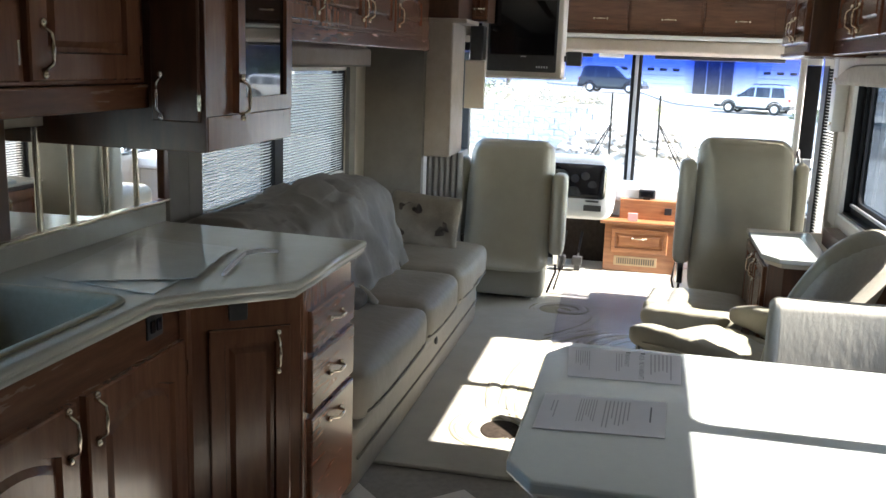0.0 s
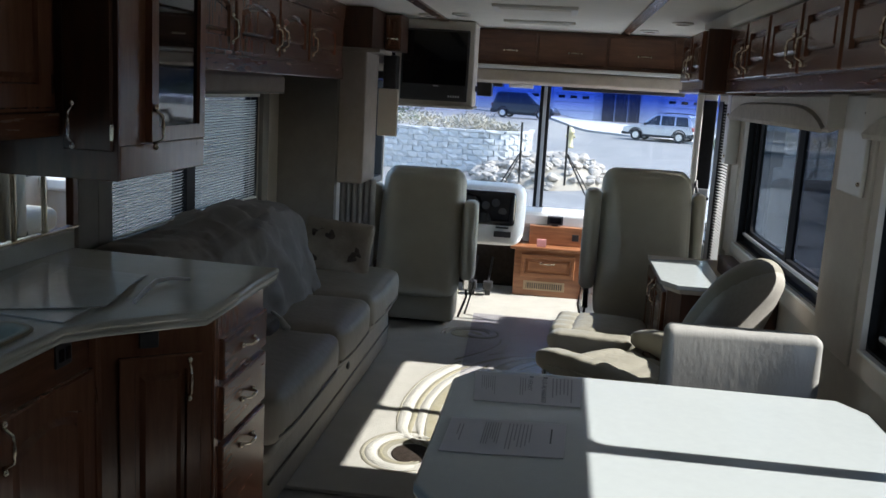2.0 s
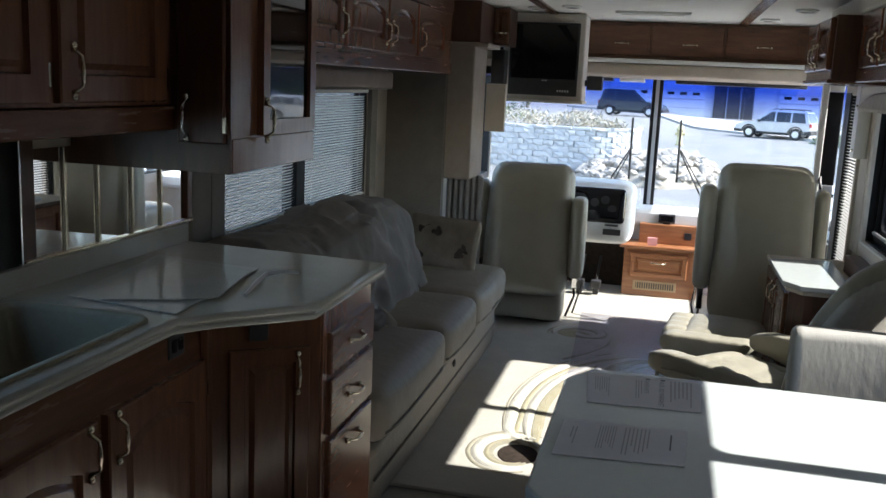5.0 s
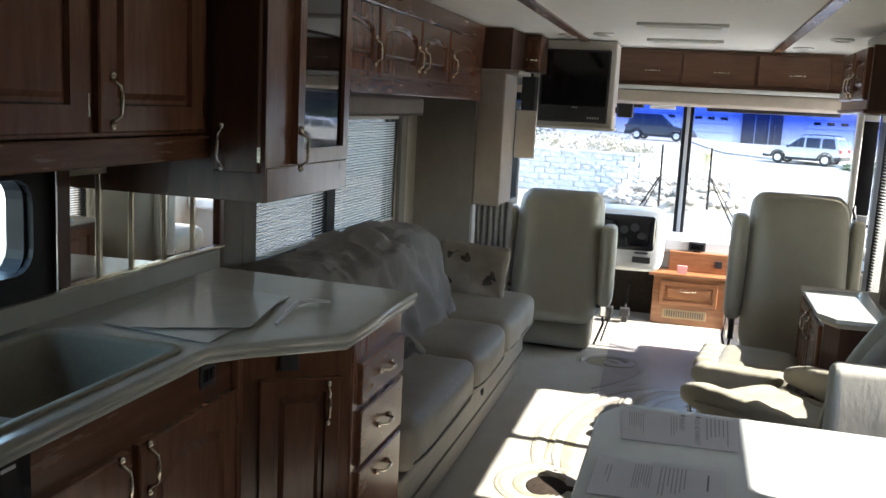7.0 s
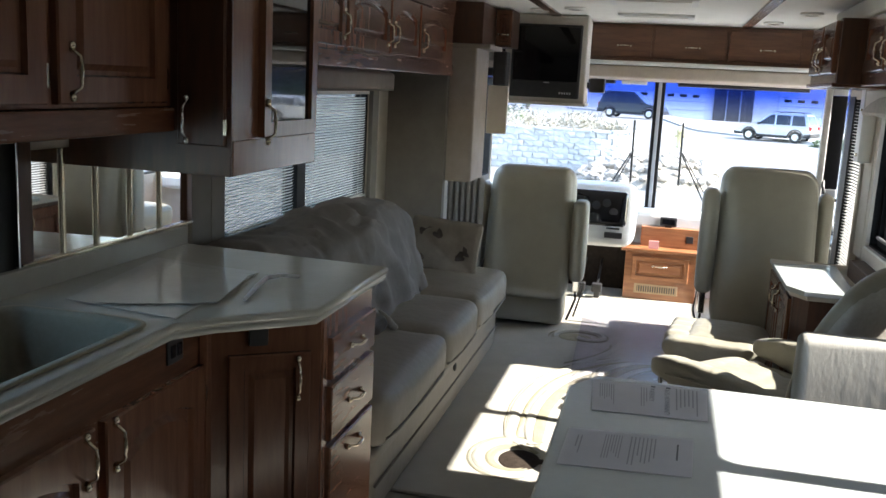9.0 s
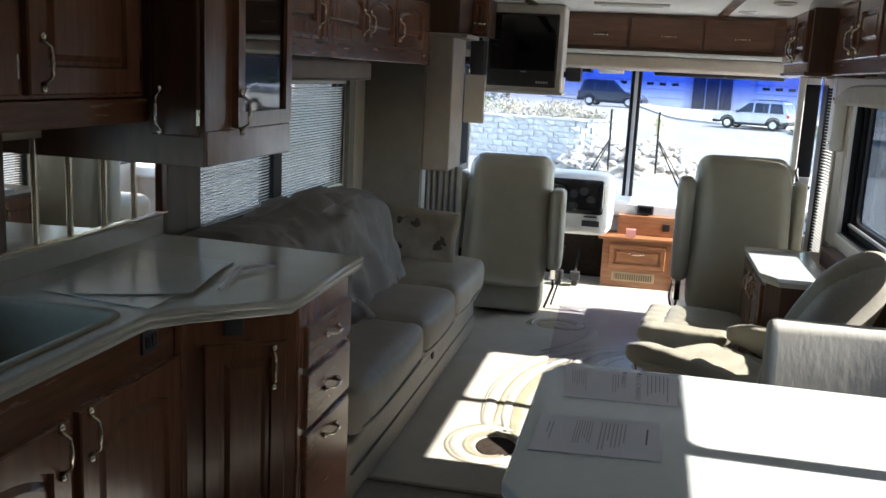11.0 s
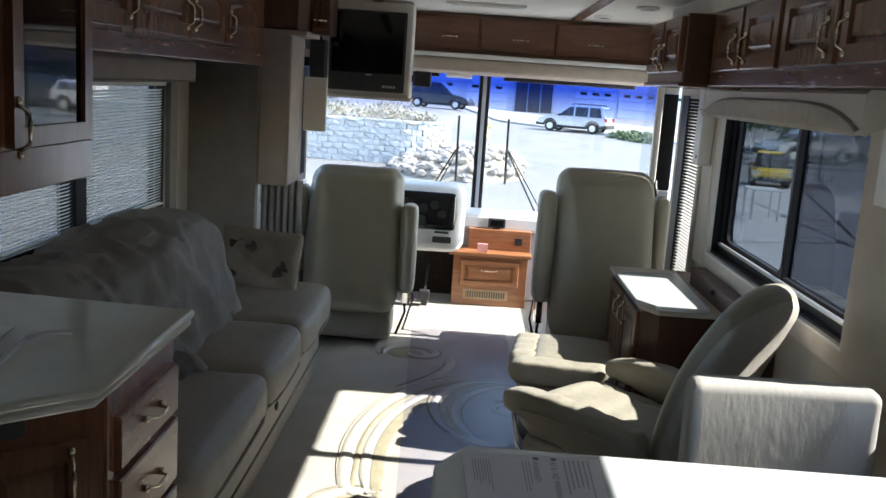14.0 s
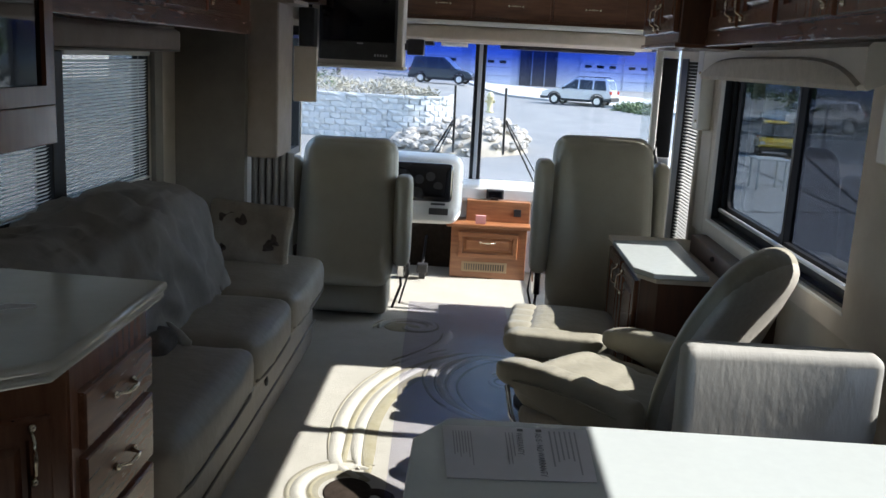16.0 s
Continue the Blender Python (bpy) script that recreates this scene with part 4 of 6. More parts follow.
part("side_trim", box(-1.418, -1.40, 3.725, 3.90, 0.86, 1.50, 0.004), PANEL_GREY, mirror, "taupe fabric side strip")

# wall cabinets
def wall_cabinet(name, x0, x1, y0, y1, z0, z1, lab, group=""):
    c = thing(name, ((x0 + x1) / 2, (y0 + y1) / 2, z0), lab, "wall cabinet", group)
    part("carcass", box(x0, x1, y0, y1, z0, z1, 0.003), WOOD, c)
    return c


UX = -1.11
up = wall_cabinet("kitchen_wall_cabinet", -1.418, UX, 0.4, 3.095, 1.395, 1.857, "cherry wood kitchen wall cabinet with raised panel doors", "left wall cabinets")
face_u = on_face("x", UX, 1)
for a, b, hu in ((2.615, 3.045, 2.655), (2.15, 2.58, 2.22), (1.69, 2.12, 2.06), (1.23, 1.66, 1.30)):
    d = part("door", panel_door(face_u, a, b, 1.405, 1.85, 0.02, 0.06), WOOD, up)
    part("handle", pull(face_u, hu, 1.475, 0.02, 0.095), BRASS, d, "worn brass pull", True)
    part("hinge", slab_on(face_u, b - 0.002, b + 0.008, 1.44, 1.49, 0, 0.016), BRASS, d)
part("light_rail", box(UX - 0.03, UX + 0.012, 0.4, 3.095, 1.33, 1.394, 0.006), WOOD_H, up, "lower wood rail")
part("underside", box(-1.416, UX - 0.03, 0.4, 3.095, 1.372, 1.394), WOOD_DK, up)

gc = wall_cabinet("glass_door_cabinet", -1.418, -0.94, 3.10, 3.67, 1.226, 1.857, "deep cherry wall cabinet with a dark glass door", "left wall cabinets")
face_g = on_face("x", -0.94, 1)
d = part("door", frame_ring(face_g, 3.255, 3.635, 1.318, 1.85, 0.042, 0, 0.02), WOOD, gc)
part("glass", slab_on(face_g, 3.295, 3.595, 1.358, 1.81, 0.004, 0.009), BLACK_GLOSS, d, "dark reflecting glass")
part("handle", pull(face_g, 3.268, 1.36, 0.02, 0.095), BRASS, d, "worn brass pull", True)
face_s = on_face("y", 3.09, -1)
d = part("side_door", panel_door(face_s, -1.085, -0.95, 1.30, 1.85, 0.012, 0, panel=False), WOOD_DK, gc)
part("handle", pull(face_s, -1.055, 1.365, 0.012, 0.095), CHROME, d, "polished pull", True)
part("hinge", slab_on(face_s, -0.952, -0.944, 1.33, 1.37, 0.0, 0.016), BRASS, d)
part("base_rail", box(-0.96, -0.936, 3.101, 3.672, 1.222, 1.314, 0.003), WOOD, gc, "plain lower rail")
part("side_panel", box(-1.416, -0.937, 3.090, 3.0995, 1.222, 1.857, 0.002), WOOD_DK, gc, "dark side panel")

OX = -1.05
oh = wall_cabinet("sofa_wall_cabinet", -1.418, OX, 3.70, 5.985, 1.59, 1.857, "row of cherry wall cabinets with arched doors above the sofa", "left wall cabinets")
face_o = on_face("x", OX, 1)
for a, b, hu in ((3.71, 4.20, 4.165), (4.225, 4.745, 4.71), (4.765, 5.215, 4.80), (5.24, 5.80, 5.285)):
    d = part("door", panel_door(face_o, a, b, 1.605, 1.85, 0.018, 0.05, 0.03), WOOD, oh)
    part("handle", pull(face_o, hu, 1.685, 0.018, 0.085), BRASS, d, "worn brass pull", True)
part("light_rail", box(OX - 0.03, OX + 0.008, 3.70, 5.985, 1.53, 1.592, 0.005), WOOD_H, oh, "lower wood rail")

pil = thing("fabric_pillar", (-1.0, 6.2, 0.93), "fabric-covered pillar box behind the driver's seat", "pillar")
part("body", box(-1.09, -0.925, 6.065, 6.42, 0.93, 1.70, 0.012), PILLAR_CLOTH, pil)
part("ledge", box(-1.09, -0.85, 6.06, 6.44, 1.690, 1.715, 0.006), PILLAR_CLOTH, pil)
part("side_box", box(-0.924, -0.80, 6.43, 6.46, 1.20, 1.49, 0.006), FABRIC_WALL, pil, "flat ivory cassette")
pcab = thing("pillar_cabinet", (-1.0, 6.3, 1.72), "small dark cherry cabinet above the fabric pillar", "wall cabinet")
part("carcass", box(-1.15, -0.90, 6.065, 6.55, 1.717, 1.945, 0.003), WOOD_DK, pcab)
d = part("door", panel_door(on_face("y", 6.44, -1), -0.895, -0.80, 1.73, 1.93, 0.016, 0.02), WOOD, pcab)
part("door_box", box(-0.899, -0.80, 6.445, 6.7, 1.72, 1.94), WOOD_DK, pcab)
part("handle", pull(on_face("y", 6.44, -1), -0.85, 1.79, 0.016, 0.05, False), BRASS, d, "", True)

cur = thing("folded_curtain", (-1.0, 6.25, 0.4), "pleated grey privacy curtain gathered beside the pillar", "curtain")
bm = bmesh.new()
rows = []
for i in range(61):
    f = i / 60
    x = -1.08 + 0.19 * f
    y = 6.13 + 0.18 * f + 0.03 * math.sin(f * 40)
    rows.append([bm.verts.new((x + 0.008 * math.sin(f * 40 + 1.3), y, z)) for z in (0.35, 0.6, 0.94)])
for a, b in zip(rows, rows[1:]):
    for k in range(2):
        bm.faces.new((a[k], a[k + 1], b[k + 1], b[k]))
part("cloth", bm, CURTAIN, cur, smooth=True)

# ---- sofa ----
sofa = thing("sofa", (-1.05, 4.8, 0), "taupe leather three-seat sofa with a crumpled throw", "sofa")
part("base", cushion((-1.04, 4.83, 0.13), (0.66, 2.36, 0.26), 0.03, (0.01, 0, 0), 10, 0.004), LEATHER, sofa, smooth=True)
part("skirt_band", cushion((-1.02, 4.83, 0.245), (0.66, 2.36, 0.05), 0.02, (0.0, 0, 0), 10), LEATHER, sofa, smooth=True)
for i, (a, b) in enumerate(((3.66, 4.535), (4.545, 5.19), (5.20, 6.0))):
    part("seat_cushion", cushion((-1.0, (a + b) / 2, 0.365), (0.68, b - a - 0.008, 0.19), 0.052, (0.014, 0.0, 0.022), 14, 0.010, 5, seed=i * 3.1), LEATHER, sofa, smooth=True)


for a, b in ((3.66, 4.535), (4.545, 5.19), (5.20, 6.0)):
    part("welt", tube([(-0.668, a + 0.03, 0.312), (-0.652, a + 0.12, 0.312), (-0.648, (a + b) / 2, 0.312), (-0.652, b - 0.12, 0.312), (-0.668, b - 0.03, 0.312)], 0.006, 6), PANEL_GREY, sofa, smooth=True)
part("base_seam", tube([(-0.702, 3.70, 0.13), (-0.697, 4.8, 0.13), (-0.702, 5.97, 0.13)], 0.005, 6), PANEL_GREY, sofa, smooth=True)


def lean_back(p, u):
    return p + Vector((-0.07 * u.z, 0, 0.012 * math.sin(p.y * 5)))


part("backrest", cushion((-1.21, 4.47, 0.60), (0.28, 1.60, 0.52), 0.12, (0.03, 0, 0.01), 18, 0.01, 4.5, shape=lean_back), LEATHER, sofa, smooth=True)


def drape(p, u):
    """Cloth hung over the backrest: broad soft folds running down and forward."""
    q = lean_back(p, u)
    s = 3.2 * q.y + 1.2 * q.z + 1.3 * noise.noise(Vector((q.y * 1.6, q.z * 2.0, 4)))
    fold = math.sin(s * 2.6) * 0.5 + 0.6 * (1 - 2 * abs(noise.noise(Vector((s * 1.1, q.z * 1.5, 7)))))
    slack = 0.35 + 0.65 * max(0, -u.z * 0.5 + 0.5)
    return q + Vector((0.026 * fold * slack + 0.0, 0, 0.012 * fold))


part("throw", cushion((-1.185, 4.52, 0.625), (0.31, 1.68, 0.54), 0.10, (0.025, 0.01, 0.008), 70, 0.012, 6.0, shape=drape, seed=7, crease=0.03), THROW, sofa, "crumpled warm grey throw over the backrest", True)
part("pull_ring", ball((-0.692, 4.84, 0.215), 0.014, 10, (0.6, 1, 1.5)), BLACK, sofa)

pw = thing("throw_pillow", (-0.98, 5.9, 0.47), "square patterned throw pillow with brown leaves", "pillow")


def pillow_shape(p, u):
    return Vector((p.x * (1 - 0.05 * (1 - u.z ** 2)), p.y, p.z * (1 - 0.05 * (1 - u.x ** 2))))


PM = Matrix.Rotation(radians(-12), 4, "X") @ Matrix.Rotation(radians(4), 4, "Y")
part("cover", cushion((-0.985, 5.76, 0.60), (0.41, 0.07, 0.31), 0.03, (0, 0.05, 0), 16, 0.008, 9, PM, pillow_shape), PILLOW, pw, smooth=True)
for lx, lz, s, turn in ((-1.07, 0.675, 0.06, 20), (-1.01, 0.66, 0.05, 75), (-0.89, 0.565, 0.05, -20), (-0.86, 0.59, 0.035, 50), (-1.10, 0.54, 0.03, 110)):
    b = bmesh.new()
    rim = []
    for k in range(18):
        a = k * math.tau / 18
        r = s * (0.55 + 0.45 * abs(math.cos(a * 1.5 + turn))) * (1 + 0.12 * math.sin(5 * a))
        rim.append(b.verts.new((r * math.cos(a), 0, 0.62 * r * math.sin(a))))
    mid = b.verts.new((0, -0.003, 0))
    for k in range(18):
        b.faces.new((mid, rim[k], rim[(k + 1) % 18]))
    e = bmesh.ops.extrude_face_region(b, geom=b.faces[:])
    bmesh.ops.translate(b, verts=[v for v in e["geom"] if isinstance(v, bmesh.types.BMVert)], vec=(0, 0.02, 0))
    bmesh.ops.recalc_face_normals(b, faces=b.faces[:])
    dx, dz = (lx + 0.985) / 0.2, (lz - 0.60) / 0.155
    bulge = 0.035 + 0.05 * (1 - dx * dx) * (1 - dz * dz)
    bmesh.ops.transform(b, matrix=Matrix.Translation((lx, 5.76 - bulge + 0.21 * (lz - 0.60), lz)) @ PM @ Matrix.Rotation(radians(turn), 4, "Y"), verts=b.verts[:])
    part("leaf", b, PILLOW_LEAF, pw, "dark brown leaf motif", True)
bag = thing("soft_bag", (-0.95, 4.38, 0.46), "small dark cloth bag with a pale strap lying on the sofa", "bag")
part("body", cushion((-0.97, 4.38, 0.495), (0.13, 0.16, 0.075), 0.035, (0.01, 0.01, 0.015), 10, 0.012, 9, seed=3), BAG_CLOTH, bag, smooth=True)
part("strap", tube([(-1.01, 4.55, 0.515), (-0.96, 4.52, 0.52), (-0.91, 4.475, 0.505), (-0.885, 4.46, 0.48), (-0.865, 4.455, 0.478)], [0.008, 0.010, 0.013, 0.018, 0.010], 8), RECLINER_BACK, bag, "pale strap", True)

# ---- dinette ----
tb = thing("dinette_table", (0.5, 2.85, 0), "white laminate dinette table with clipped corners", "table")
TP = [(-0.035, 2.52), (0.02, 2.44), (1.0, 2.44), (1.055, 2.52), (1.055, 3.22), (1.0, 3.315), (0.03, 3.315), (-0.035, 3.20)]
part("tabletop", poly(TP, 0.712, 0.74, 0.006), TABLETOP, tb)
part("edge_step", poly([(x + (0.012 if x < 0.5 else -0.012), y + (0.012 if y < 2.9 else -0.012)) for x, y in TP], 0.695, 0.713, 0.004), COUNTER, tb, "stepped lower edge")
part("pedestal", lathe(0.5, 2.88, [(0.16, 0.0), (0.15, 0.03), (0.06, 0.08), (0.05, 0.62), (0.12, 0.695)], 20), WOOD_DK, tb)


def notice(pts, lab, blocks):
    p = thing("paper_notice", (*pts[0], 0.7415), lab, "paper", "notices")
    a, b, c, d = [Vector((*q, 0.7415)) for q in pts]
    bm = bmesh.new()
    v = [bm.verts.new(q + Vector((0, 0, h))) for h in (0, 0.0012) for q in (a, b, c, d)]
    for idx in ((4, 5, 6, 7), (0, 1, 2, 3), (0, 1, 5, 4), (1, 2, 6, 5), (2, 3, 7, 6), (3, 0, 4, 7)):
        bm.faces.new([v[i] for i in idx])
    part("sheet", bm, PAPER, p)
    for m, rects in blocks:
        bm = bmesh.new()
        for u0, u1, w0, w1 in rects:
            q = [a.lerp(b, u).lerp(d.lerp(c, u), w) + Vector((0, 0, 0.0018)) for u, w in ((u0, w0), (u1, w0), (u1, w1), (u0, w1))]
            bm.faces.new([bm.verts.new(x) for x in q])
        tagged(part("print", bm, m, p), kind="stuff")
    return p, (a, b, c, d)


rnd = random.Random(4)
def lines(u0, u1, w0, w1, n, along="w", fill=0.35):
    out = []
    for i in range(n):
        e = rnd.uniform(0.6, 1.0)
        if along == "w":
            u = u0 + (u1 - u0) * (i + 0.5) / n
            h = (u1 - u0) / n * fill / 2
            out.append((u - h, u + h, w0, w0 + (w1 - w0) * e))
        else:
            w = w0 + (w1 - w0) * (i + 0.5) / n
            h = (w1 - w0) / n * fill / 2
            out.append((u0, u0 + (u1 - u0) * e, w - h, w + h))
    return out


n1, q1 = notice([(0.02, 3.265), (0.312, 3.283), (0.305, 3.05), (0.037, 3.03)], "printed white warranty notice on the table",
    [(INK_PALE, lines(0.06, 0.20, 0.12, 0.8, 7)), (INK_PALE, lines(0.42, 0.49, 0.12, 0.8, 3)), (INK_PALE, lines(0.72, 0.93, 0.06, 0.92, 6)), (INK, [(0.515, 0.555, 0.03, 0.09), (0.645, 0.685, 0.03, 0.09)])])
n2, q2 = notice([(-0.002, 2.895), (0.27, 2.92), (0.262, 2.71), (-0.006, 2.684)], "printed white form lying on the table",
    [(INK_PALE, lines(0.30, 0.45, 0.1, 0.8, 7)), (INK_PALE, lines(0.5, 0.72, 0.1, 0.9, 7)), (INK, lines(0.86, 0.9, 0.2, 0.75, 1)), (INK_PALE, lines(0.08, 0.14, 0.2, 0.7, 2))])


def words(text, q, u, w, size, parent, ang):
    cu = bpy.data.curves.new("words", "FONT")
    cu.body, cu.size, cu.align_x = text, size, "LEFT"
    tmp = bpy.data.objects.new("tmp", cu)
    dg = bpy.context.evaluated_depsgraph_get()
    me = bpy.data.meshes.new_from_object(tmp.evaluated_get(dg))
    me.materials.append(INK)
    bpy.data.objects.remove(tmp)
    a, b, c, d = q
    at = a.lerp(b, u).lerp(d.lerp(c, u), w) + Vector((0, 0, 0.002))
    ob = new("heading", me)
    ob.parent = parent
    ob.matrix_local = Matrix.Translation(at - parent.location) @ Matrix.Rotation(radians(ang), 4, "Z")
    return ob


words("AS IS - NO WARRANTY", q1, 0.635, 0.12, 0.0185, n1, -90)
words("WARRANTY", q1, 0.505, 0.12, 0.0185, n1, -90)

ch = thing("dinette_chair", (0.8, 3.62, 0), "ivory upholstered dinette chair with a wrinkled back", "chair")


def chair_back(p, u):
    """Slightly bowed, drawn in at the lower corners, with short upright creases in the cloth."""
    crease = max(0, noise.noise(Vector((p.x * 58, 3, p.z * 11)))) * max(0, noise.noise(Vector((p.x * 6, 8, p.z * 7))) + 0.25)
    return p + Vector((-0.02 * max(0, u.x) * max(0, -u.z), 0.004 * u.z + 0.018 * (1 - u.x ** 2) - 0.0018 * crease, 0))


part("backrest", cushion((0.793, 3.58, 0.671), (0.46, 0.085, 0.358), 0.028, (0.0, 0.012, -0.004), 64, 0.0014, 12, shape=chair_back), CHAIR_FAB, ch, smooth=True)
part("seat", cushion((0.785, 3.36, 0.44), (0.46, 0.44, 0.10), 0.04, (0, 0, 0.02), 12), CHAIR_FAB, ch, smooth=True)
for x in (0.60, 0.97):
    for y in (3.20, 3.60):
        part("leg", tube([(x, y, 0.40), (x * 1.0, y, 0.0)], [0.02, 0.014], 8), WOOD_DK, ch)

pant = thing("pantry_cabinet", (0.96, 1.6, 0), "tall dark wood pantry cabinet beside the dinette", "cabinet")
part("carcass", box(0.735, 1.168, 1.05, 2.18, 0, 1.945, 0.004), WOOD_DK, pant)
part("door", panel_door(on_face("x", 0.735, -1), 1.1, 2.14, 0.1, 1.9, 0.016, 0.07), WOOD_DK, pant)

# ---- right wall cabinets ----
RX = 0.965
rc = wall_cabinet("right_wall_cabinet", RX, 1.168, 2.2, 5.33, 1.62, 1.86, "long cherry wall cabinet with panel doors above the windows", "right wall cabinets")
face_r = on_face("x", RX, -1)
for i, (a, b, hu) in enumerate(((4.87, 5.25, 4.92), (4.46, 4.84, 4.79), (3.98, 4.42, 4.03), (3.52, 3.95, 3.90), (3.06, 3.49, 3.11), (2.6, 3.03, 2.98), (2.22, 2.57, 2.27))):
    d = part("door", panel_door(face_r, a, b, 1.625, 1.852, 0.018, 0.05), WOOD, rc)
    part("handle", pull(face_r, hu, 1.70, 0.018, 0.085), BRASS, d, "worn brass pull", True)
part("light_rail", box(RX - 0.006, RX + 0.03, 2.2, 5.33, 1.565, 1.622, 0.005), WOOD_H, rc, "lower wood rail")
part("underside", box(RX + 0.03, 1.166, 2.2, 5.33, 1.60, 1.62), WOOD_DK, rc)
rf = wall_cabinet("front_corner_cabinet", 0.86, 1.168, 5.36, 6.12, 1.575, 1.86, "short cherry cabinet with two doors near the entry", "right wall cabinets")
face_f = on_face("x", 0.86, -1)
for a, b, hu in ((5.39, 5.72, 5.68), (5.75, 6.09, 5.79)):
    d = part("door", panel_door(face_f, a, b, 1.62, 1.85, 0.018, 0.045), WOOD, rf)
    part("handle", pull(face_f, hu, 1.69, 0.018, 0.085), BRASS, d, "worn brass pull", True)
part("end_panel", box(0.862, 1.168, 5.342, 5.359, 1.572, 1.86, 0.003), WOOD_DK, rf)
part("base_rail", box(0.845, 1.168, 5.345, 6.13, 1.56, 1.578, 0.004), WOOD_H, rf, "lower wood rail")

# ---- front cabinets, television ----
fc = thing("front_overhead_cabinet", (0.28, 7.5, 1.7), "cherry overhead cabinet with three doors above the windshield", "wall cabinet")
part("carcass", box(-0.42, 1.168, 7.36, 8.05, 1.70, 1.945, 0.004), WOOD_C, fc)
face_c = on_face("y", 7.36, -1)
for a, b in ((-0.40, 0.0), (0.015, 0.485), (0.50, 0.95)):
    d = part("door", panel_door(face_c, a, b, 1.722, 1.925, 0.016, 0.0, panel=False), WOOD_C, fc)
    part("handle", pull(face_c, (a + b) / 2 + 0.02, 1.80, 0.016, 0.075, False), BRASS, d, "worn brass pull", True)
shelf = thing("front_valance", (0.3, 7.5, 1.57), "ivory padded light shelf under the front cabinet", "valance")
part("shelf", box(-0.42, 1.168, 7.28, 8.05, 1.672, 1.698, 0.008), WHITE_PL, shelf)
part("panel", cushion((0.374, 7.44, 1.625), (1.588, 0.20, 0.09), 0.02, (0, 0.01, 0.0), 8), TAN_CLOTH, shelf, smooth=True)
part("lower_panel", box(-1.18, 1.168, 7.56, 8.05, 1.575, 1.668, 0.01), TAN_CLOTH, shelf)
for a, b, m in ((-0.20, -0.02, WHITE_PL), (0.20, 1.10, BLACK), (-0.95, -0.25, BLACK)):
    v = thing("sun_visor", ((a + b) / 2, 7.8, 1.55), "folded sun visor under the front valance", "sun visor", "sun visors")
    part("visor", box(a, b, 7.80, 7.97, 1.548, 1.574, 0.006), m, v)

tv = thing("television", (-0.6, 6.9, 1.43), "black flat television in an ivory corner housing", "television")
TVM = Matrix.Translation((-0.635, 6.78, 0)) @ Matrix.Rotation(radians(2), 4, "Z")
def tvbox(x0, x1, y0, y1, z0, z1, bev=0.004):
    b = box(x0, x1, y0, y1, z0, z1, bev)
    bmesh.ops.transform(b, matrix=TVM, verts=b.verts[:])
    return b
part("housing", tvbox(-0.26, 0.26, 0.02, 0.42, 1.40, 1.945, 0.012), FABRIC_WALL, tv, "ivory upholstered housing")
part("bezel", tvbox(-0.215, 0.225, -0.006, 0.03, 1.43, 1.885, 0.008), BLACK, tv)
part("screen", tvbox(-0.20, 0.21, -0.010, -0.004, 1.535, 1.87, 0.001), BLACK_GLOSS, tv)
part("control_bar", tvbox(-0.20, 0.21, -0.010, -0.004, 1.44, 1.525, 0.002), BLACK, tv)
for k in range(5):
    part("button", tvbox(0.10 + 0.016 * k, 0.110 + 0.016 * k, -0.014, -0.009, 1.455, 1.468, 0.001), MARK, tv)
part("badge", tvbox(0.0, 0.035, -0.013, -0.009, 1.522, 1.528, 0.0), MARK, tv)
part("base_tray", tvbox(-0.27, 0.27, -0.01, 0.42, 1.385, 1.402, 0.005), FABRIC_WALL, tv)
bx = thing("black_box", (-0.30, 7.1, 1.5), "small black box mounted beside the television", "speaker")
part("body", box(-0.366, -0.268, 7.0, 7.1, 1.475, 1.568, 0.008), BLACK, bx)
part("bracket", box(-0.40, -0.366, 7.03, 7.07, 1.50, 1.54, 0.003), BLACK, bx)
# black box added where there is only a dark gap
bx = thing("black_box", (-0.90, 6.7, 1.5), "small black box standing in for the dark gap beside the pillar", "speaker")
part("body", box(-0.93, -0.845, 6.58, 6.70, 1.48, 1.70, 0.008), BLACK, bx)
part("bracket", box(-1.19, -0.93, 6.62, 6.66, 1.55, 1.60, 0.003), BLACK, bx)


